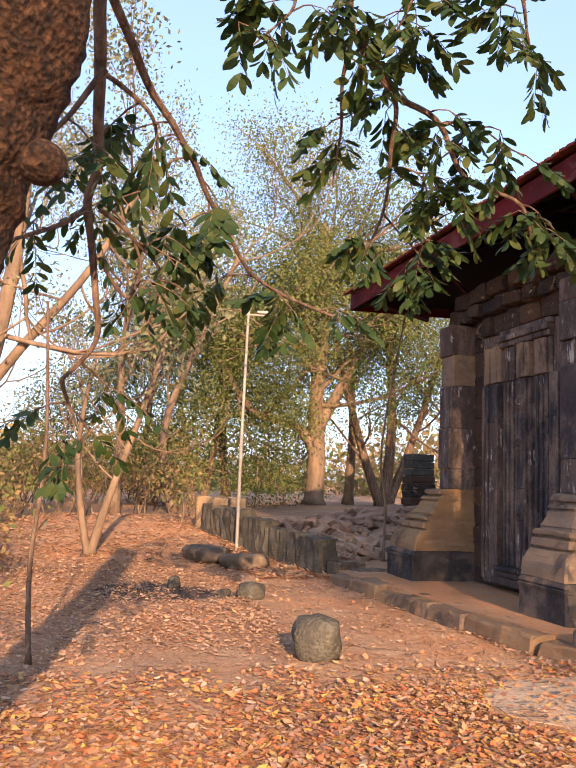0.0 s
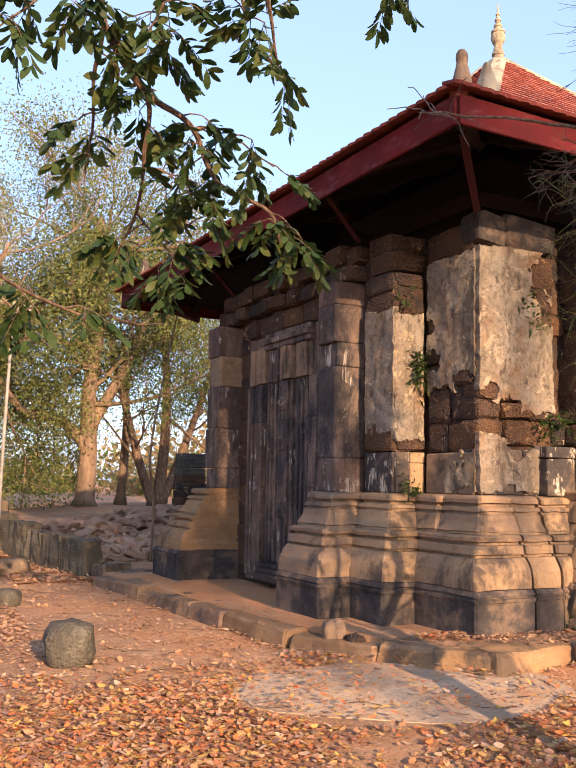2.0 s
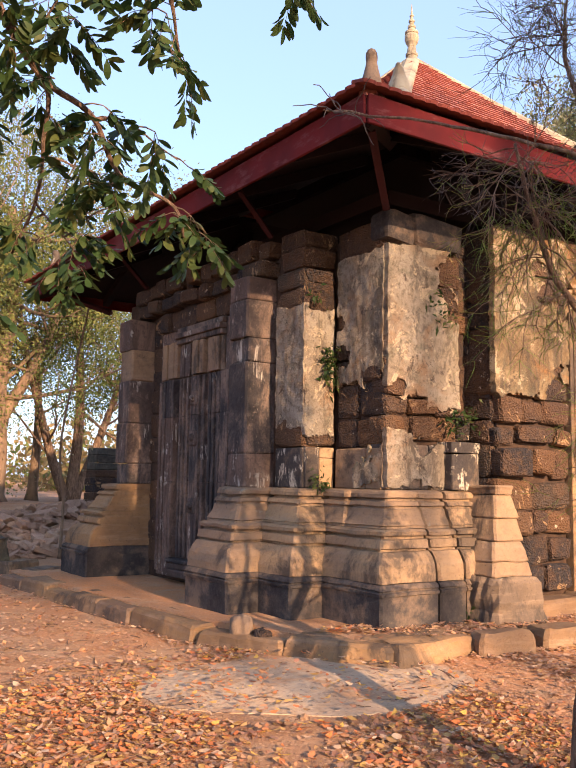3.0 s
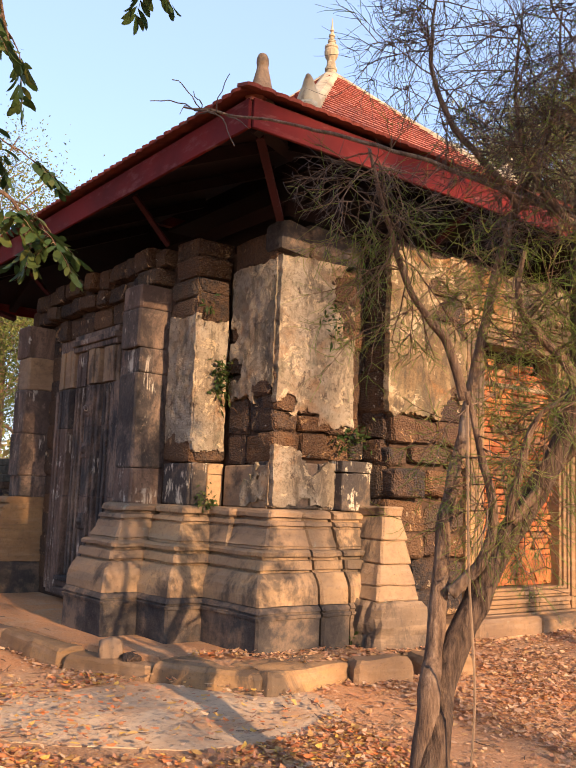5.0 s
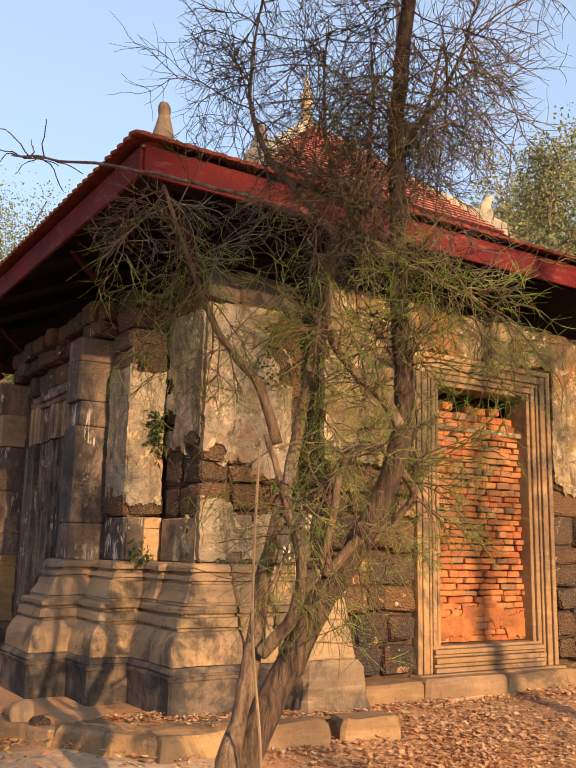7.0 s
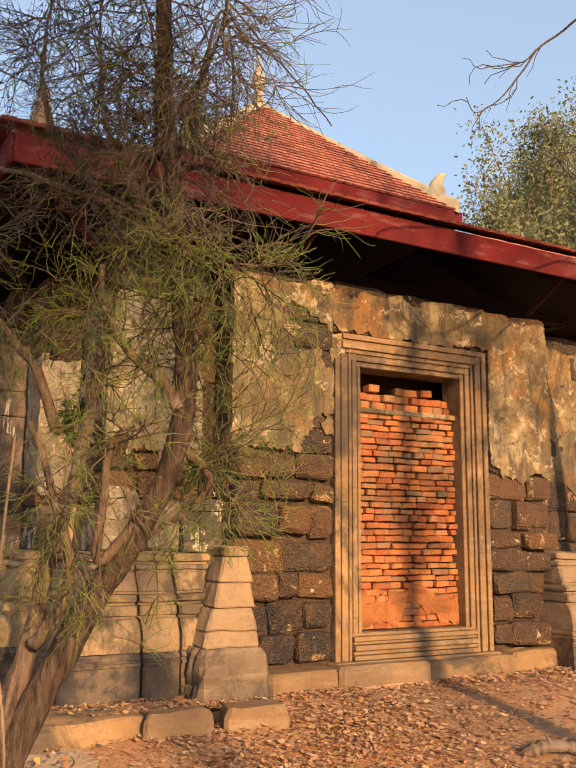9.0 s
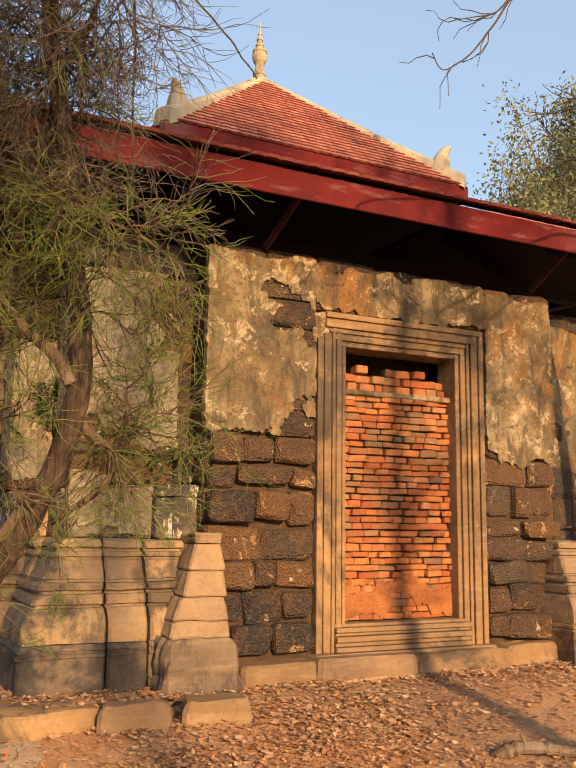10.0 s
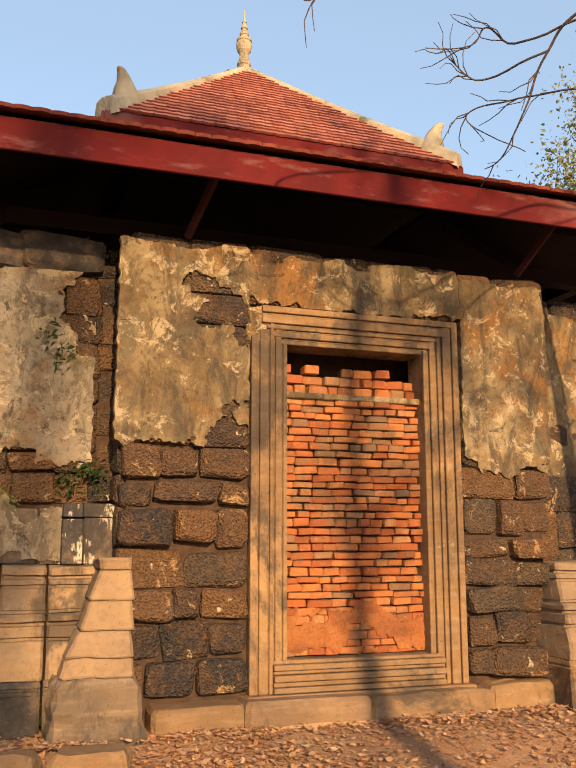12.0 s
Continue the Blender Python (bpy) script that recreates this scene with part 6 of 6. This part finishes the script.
for pts, r in (([(4.2, 2.0, 3.8), (4.6, 2.5, 4.45), (4.9, 2.78, 4.5), (5.1, 2.64, 4.18), (5.2, 2.47, 3.92), (5.27, 2.33, 3.69)], 0.009),
               ([(4.40, 2.05, 3.5), (4.5, 2.05, 3.92), (4.61, 2.14, 3.75), (4.66, 2.27, 3.35), (4.69, 2.33, 2.95)], 0.008),
               ([(4.38, 2.10, 3.3), (4.55, 2.22, 3.72), (4.60, 2.30, 3.4), (4.62, 2.34, 3.02)], 0.006)):
    path = bend(pts, 6)
    hanging = Buf()
    hanging.tube([p + 0.01 * Vector(noise.noise_vector(p * 6)) for p in path], taper(r, r * 0.4, len(path)), 5)
    ob = part("hanging_twig", hanging, DARK_BARK, needle_tree)
    ob.matrix_parent_inverse = needle_inv
ob = tagged(part("twig_mass", bare_twigs, TWIG, needle_tree, "bare grey-brown twigs"), kind="stuff")
ob.matrix_parent_inverse = needle_inv
ob = tagged(part("needles", needles, NEEDLE, needle_tree, "fine yellow-green needle twigs"), kind="stuff")
ob.matrix_parent_inverse = needle_inv

# bare twigs of a tree beyond the doorway, reaching in from above
random.seed(99)
bare = thing("bare_tree", "leafless tree with thin crooked twigs reaching over the roof", "tree", (10.6, 1.5, ground_z(10.6, 1.5)))
bare_inv = Matrix.Translation((-10.6, -1.5, -ground_z(10.6, 1.5)))
b = Buf()
b.tube(bend([(10.6, 1.5, -0.1), (10.5, 1.6, 2.0), (10.3, 1.8, 4.2), (9.9, 2.1, 6.2)], 6), taper(0.12, 0.05, 19), 9)
ob = part("trunk", b, BARK, bare)
ob.matrix_parent_inverse = bare_inv
for pts, r in (([(7.6, 2.3, 5.2), (7.3, 2.67, 5.0), (7.17, 2.81, 4.82), (7.08, 2.9, 4.66), (6.92, 3.03, 4.51), (6.79, 2.99, 4.56)], 0.013), ([(7.17, 2.71, 4.88), (7.09, 2.77, 4.81), (6.9, 2.89, 4.77)], 0.007), ([(8.61, 2.46, 4.7), (8.42, 2.74, 4.57), (8.33, 2.93, 4.41), (8.32, 3.11, 4.16), (8.24, 3.3, 3.92), (8.18, 3.37, 3.87)], 0.014), ([(8.34, 2.91, 4.43), (8.1, 3.15, 4.33), (7.97, 3.21, 4.37), (7.87, 3.2, 4.47)], 0.008), ([(8.43, 2.76, 4.54), (8.17, 2.99, 4.48), (8.01, 3.04, 4.57), (7.96, 3.13, 4.5), (7.74, 3.25, 4.51)], 0.008), ([(8.79, 2.72, 4.17), (8.52, 2.94, 4.23), (8.29, 3.14, 4.23), (8.07, 3.33, 4.2), (8.1, 3.38, 4.13), (8.41, 3.29, 3.98)], 0.009)):
    wood = Buf()
    if r > 0.0085:
        pts = [(10.1, 1.95, 5.3), ((10.1 + pts[0][0]) / 2, (1.95 + pts[0][1]) / 2, (5.5 + pts[0][2]) / 2 + 0.1)] + pts
    path = bend(pts, 6)
    path = [p + 0.02 * Vector(noise.noise_vector(p * 5)) for p in path]
    wood.tube(path, taper(r, 0.003, len(path)), 5)
    for k in range(7):
        i = random.randrange(len(path) // 3, len(path))
        d = (path[i] - path[i - 1]).normalized()
        q = path[i]
        tw = [q]
        for s in range(4):
            d = (d + 0.6 * rand_dir()).normalized()
            q = q + d * 0.07
            tw.append(q)
        wood.tube(tw, taper(0.004, 0.002, 5), 4)
    ob = part("branch", wood, TWIG, bare)
    ob.matrix_parent_inverse = bare_inv

# ---------- flagpole, stone wall, rubble, shrine ----------
random.seed(31)
px_, py_ = 2.72, 14.4
pole = thing("flagpole", "tall pale metal pole with a small lamp arm on top", "pole", (px_, py_, ground_z(px_, py_)))
b = Buf()
b.tube([(0, 0, -0.1), (0.02, 0, 2.0), (0.06, 0, 4.05)], [0.028, 0.026, 0.021], 10)
part("shaft", b, METAL, pole)
part("lamp_arm", box_bm(0.0, 0.34, -0.02, 0.02, 3.92, 3.95, chamfer=0.005), METAL, pole)
part("lamp", box_bm(0.20, 0.40, -0.05, 0.05, 3.96, 4.01, chamfer=0.012), METAL, pole)
wall = thing("stone_wall", "low wall of grooved old stone slabs beside the path", "wall", (3.3, 15.5, ground_z(3.3, 15.5)))
wall_inv = Matrix.Translation((-3.3, -15.5, -ground_z(3.3, 15.5)))
s, y = 0, 16.2
while y > 12.0:
    l = random.uniform(0.55, 0.95)
    x = 2.42 + (16.2 - y) * 0.24
    z = ground_z(x, y)
    h = random.uniform(0.46, 0.60)
    bm = bmesh.new()
    box(bm, 0.0, 0.30, -l / 2 + 0.01, l / 2 - 0.01, -0.12, h, cuts=9)
    for v in bm.verts:
        p = v.co + Vector((x * 3, y * 3, 0))
        groove = noise.noise((p.y * 13, p.z * 3.2, 1)) + 0.6 * noise.noise((p.y * 5, p.z * 6, 4))
        v.co += Vector((-0.05 * groove, 0.012 * noise.noise(p * 9), 0.05 * noise.noise((p.x * 4, p.y * 6, 2)) if v.co.z > h - 0.01 else 0))
    bm.transform(Matrix.Translation((x, y - l / 2, z)) @ Matrix.Rotation(0.235 + random.uniform(-0.05, 0.05), 4, "Z") @ Matrix.Rotation(random.uniform(-0.05, 0.08), 4, "Y"))
    ob = part("wall_slab", bm, ROCK, wall)
    ob.matrix_parent_inverse = wall_inv
    y -= l
for x, y, a, bq, c in ((3.78, 11.75, 0.5, 0.3, 0.22), (4.0, 11.45, 0.45, 0.35, 0.15), (2.75, 16.4, 0.9, 0.4, 0.62), (2.85, 15.9, 0.6, 0.3, 0.66)):
    bm = ring_stack(-a / 2, a / 2, -bq / 2, bq / 2, [(-0.1, 0.0), (c - 0.03, 0.0), (c, -0.02)], rough=0.03, cut=0.03)
    bm.transform(Matrix.Translation((x, y, ground_z(x, y))) @ Matrix.Rotation(random.uniform(-0.5, 0.5), 4, "Z"))
    tagged(part("stone_block", bm, PITSTONE, None), "squared old sandstone block lying by the low wall", "stone", "fallen stones")
units = [[tuple(v.co) for v in me.vertices] for me in ROUGH_UNITS]
faces = [[tuple(p.vertices) for p in me.polygons] for me in ROUGH_UNITS]
rubble = Buf()
for k in range(1700):
    u, v = random.random(), random.random()
    x, y = 4.3 + 5.5 * u + random.gauss(0, 0.2), 13.2 + 5.5 * v
    heap = 0.55 * math.exp(-((x - 6.6) ** 2) / 5.5 - ((y - 15.8) ** 2) / 5)
    i = random.randrange(len(units))
    m = Matrix.LocRotScale((x, y, ground_z(x, y) + heap * random.uniform(0.3, 1.0)), Euler((random.gauss(0, 0.3), random.gauss(0, 0.3), random.uniform(0, 6))), (random.uniform(0.12, 0.45), random.uniform(0.1, 0.25), random.uniform(0.04, 0.12)))
    st = len(rubble.v)
    rubble.v.extend(tuple(m @ Vector(p)) for p in units[i])
    rubble.f.extend(tuple(st + q for q in f) for f in faces[i])
ob = new("rubble", rubble.mesh("rubble", RUBBLE))
tagged(ob, "heap of broken laterite and brick rubble behind the temple", "rubble", kind="stuff")
shrine = thing("stone_stump", "ruined pier of stacked dark laterite with a pale cap", "ruin", (7.0, 17.0, ground_z(7.0, 17.0)))
for k in range(11):
    w_ = 0.30 - 0.006 * k
    ob = part("stone_course", box_bm(-w_ + random.uniform(-0.02, 0.02), w_, -w_, w_, 0.15 * k - 0.1, 0.15 * k + 0.045, chamfer=0.015, rough=0.02), LATERITE if k < 8 else ROCK, shrine)

random.seed(64)
lx, ly = 7.84, 3.42
log = thing("fallen_branch", "grey fallen branch stub lying in dry leaves", "branch", (lx, ly, ground_z(lx, ly)))
b = Buf()
b.tube(bend([(-0.22, 0.12, 0.01), (-0.12, 0.06, 0.07), (0.03, 0.0, 0.075), (0.2, -0.06, 0.05), (0.42, -0.03, 0.0)], 6), [0.05 + 0.018 * noise.noise((k * 0.9, 0, 3)) - 0.0008 * k for k in range(25)], 9)
part("branch", b, BARK, log)
for ax, bx, h in ((-0.05, -0.11, 0.17), (0.02, 0.10, 0.12)):
    b = Buf()
    b.tube(bend([(ax, 0.01, 0.06), ((ax + bx) / 2, 0.03, 0.6 * h + 0.03), (bx, 0.02, h)], 4), taper(0.018, 0.006, 9), 5)
    part("twig", b, BARK, log)

# weeds in the wall joints
def weed(x, y, z, n, size, seed):
    random.seed(seed)
    b = Buf()
    for k in range(n):
        p = Vector((x, y, z)) + Vector((random.gauss(0, 0.05), random.gauss(0, 0.05), random.gauss(0, 0.06)))
        d = (rand_dir() + Vector((-0.4, -0.6, 0.1))).normalized()
        s_ = d.cross(rand_dir()).normalized()
        l = size * random.uniform(0.6, 1.3)
        i = len(b.v)
        b.v.extend((tuple(p), tuple(p + d * l * 0.5 + s_ * l * 0.2), tuple(p + d * l + Vector((0, 0, -l * 0.2))), tuple(p + d * l * 0.5 - s_ * l * 0.2)))
        b.f.append((i, i + 1, i + 2, i + 3))
    ob = new("wall_weed", b.mesh("wall_weed", LEAF_DARK))
    tagged(ob, "small green weed rooted in a wall joint", "plant", "wall weeds", "stuff")


for i, (x, y, z, n) in enumerate(((5.20, 6.70, 2.72, 130), (5.22, 6.72, 2.52, 80), (5.1, 6.66, 1.50, 60), (6.2, 5.84, 2.15, 60), (6.05, 5.88, 2.06, 40), (5.95, 5.88, 3.05, 30), (5.85, 5.85, 3.2, 25), (5.95, 5.55, 0.42, 40), (5.05, 6.72, 3.3, 30))):
    weed(x, y, z, n, 0.07, 200 + i)

# ---------- leaf litter ----------
rng = np.random.default_rng(3)


def litter(count, xr, yr, size, name, label, keep, mat=LITTER):
    b = Buf()
    n = 0
    while n < count:
        x, y = rng.uniform(*xr), rng.uniform(*yr)
        dens = 0.7 + 0.9 * noise.noise((x * 0.55, y * 0.55, 3)) + 0.5 * noise.noise((x * 1.9, y * 1.9, 8))
        if not keep(x, y, rng) or rng.random() > dens:
            continue
        z = ground_z(x, y) + 0.004
        if (x > 4.4 and y > 5.05 and x < 6.5) or (x > 6.9 and y > 5.4) or (x > 4.0 and y > 6.6):
            z = 0.326
            if y > 5.8 or x > 6.7:
                continue
        if ((x - 3.75) / 1.2) ** 2 + ((y - 4.95) / 0.85) ** 2 < 1:
            if rng.random() > 0.13:
                continue
            z += 0.045
        a = rng.uniform(0, 2 * math.pi)
        l = size * rng.uniform(0.6, 1.35)
        wd = l * rng.uniform(0.18, 0.30)
        d, s = np.array((math.cos(a), math.sin(a), rng.normal(0, 0.15))), np.array((-math.sin(a), math.cos(a), rng.normal(0, 0.25)))
        up = np.array((0, 0, l * rng.uniform(-0.05, 0.28)))
        c = np.array((x, y, z + rng.uniform(0, 0.018) + abs(s[2]) * wd + abs(d[2]) * l * 0.5))
        i = len(b.v)
        for f, q, h in ((-0.5, 0, 0.8), (-0.15, 1, 0.25), (0.25, 0.8, 0.3), (0.5, 0, 1.0), (0.25, -0.8, 0.3), (-0.15, -1, 0.25), (0.05, 0, 0.0)):
            b.v.append(tuple(c + d * l * f + s * wd * q + up * h))
        b.f.extend(((i, i + 1, i + 6), (i + 1, i + 2, i + 6), (i + 2, i + 3, i + 6), (i + 3, i + 4, i + 6), (i + 4, i + 5, i + 6), (i + 5, i, i + 6)))
        n += 1
    ob = new(name, b.mesh(name, mat))
    tagged(ob, label, "leaves", kind="stuff")


def bare_path(x, y, r):
    if x > 4.7:
        drift = 0.5 + 1.6 * noise.noise((x * 1.1, y * 1.6, 12)) + (0.7 if y > 4.55 else 0.0)
        return r.random() < max(0.10, 0.55 * drift)
    d = abs(x - (2.6 + 0.10 * (y - 6))) if y > 5.6 else 9
    return r.random() < (0.25 if d < 0.9 else 1.0)


litter(30000, (-2.5, 4.7), (2.4, 6.2), 0.052, "leaf_litter", "thick carpet of fallen orange and tan leaves", bare_path, LITTER_ORANGE)
litter(6500, (4.7, 7.5), (2.4, 6.2), 0.046, "leaf_litter", "drifts of dry tan leaves along the kerb", bare_path)
litter(42000, (-4.5, 4.2), (6.0, 13.0), 0.046, "leaf_litter", "thick carpet of fallen tan and brown leaves", bare_path)
litter(16000, (-6.5, 3.0), (13.0, 20.0), 0.07, "leaf_litter", "thin carpet of pale dry leaves in the clearing", bare_path)
litter(13000, (5.5, 12.0), (2.0, 5.35), 0.055, "leaf_litter", "scattered dry brown leaves before the doorway", lambda x, y, r: r.random() < (0.25 if 3.3 < y < 5.1 else 0.55))
litter(9000, (-5.0, 10.0), (-4.0, 2.8), 0.055, "leaf_litter", "thin scatter of dry leaves on bare earth", lambda x, y, r: r.random() < max(0.06, (y + 3) / 6))
litter(9000, (2.5, 10.0), (11.5, 19.0), 0.10, "leaf_litter", "dry leaves over the rubble", lambda x, y, r: r.random() < (1.0 if x > 4 else 0.3))

# twigs and clods strewn over the earth
random.seed(120)
sticks, clods = Buf(), Buf()
for k in range(900):
    x, y = random.uniform(-3, 11), random.uniform(2.3, 11)
    if (x > 3.6 and y > 5.0) or (x > 6.4 and y > 4.9):
        continue
    z, a, l = ground_z(x, y), random.uniform(0, 6.28), random.uniform(0.06, 0.28)
    if ((x - 3.75) / 1.2) ** 2 + ((y - 4.95) / 0.85) ** 2 < 1:
        z += 0.02
    d = Vector((math.cos(a), math.sin(a), random.uniform(-0.05, 0.08)))
    p = Vector((x, y, z + 0.008))
    sticks.tube([p - d * l / 2, p + 0.1 * l * rand_dir(0.2), p + d * l / 2], [0.003, 0.0035, 0.002], 4)
for k in range(700):
    x, y = random.uniform(-3, 11), random.uniform(2.3, 12)
    if (x > 3.6 and y > 5.0) or (x > 6.4 and y > 4.9):
        continue
    i = random.randrange(len(units))
    s_ = random.uniform(0.012, 0.045)
    m = Matrix.LocRotScale((x, y, ground_z(x, y) + s_ * 0.25), Euler((random.uniform(-1, 1), random.uniform(-1, 1), random.uniform(0, 6))), (s_, s_ * 0.8, s_ * 0.7))
    st = len(clods.v)
    clods.v.extend(tuple(m @ Vector(p)) for p in units[i])
    clods.f.extend(tuple(st + q for q in f) for f in faces[i])
tagged(new("twig_litter", sticks.mesh("twig_litter", BARK)), "thin dry twigs strewn over the earth", "twigs", kind="stuff")
tagged(new("gravel", clods.mesh("gravel", EARTH)), "small clods and pebbles on the earth", "gravel", kind="stuff")
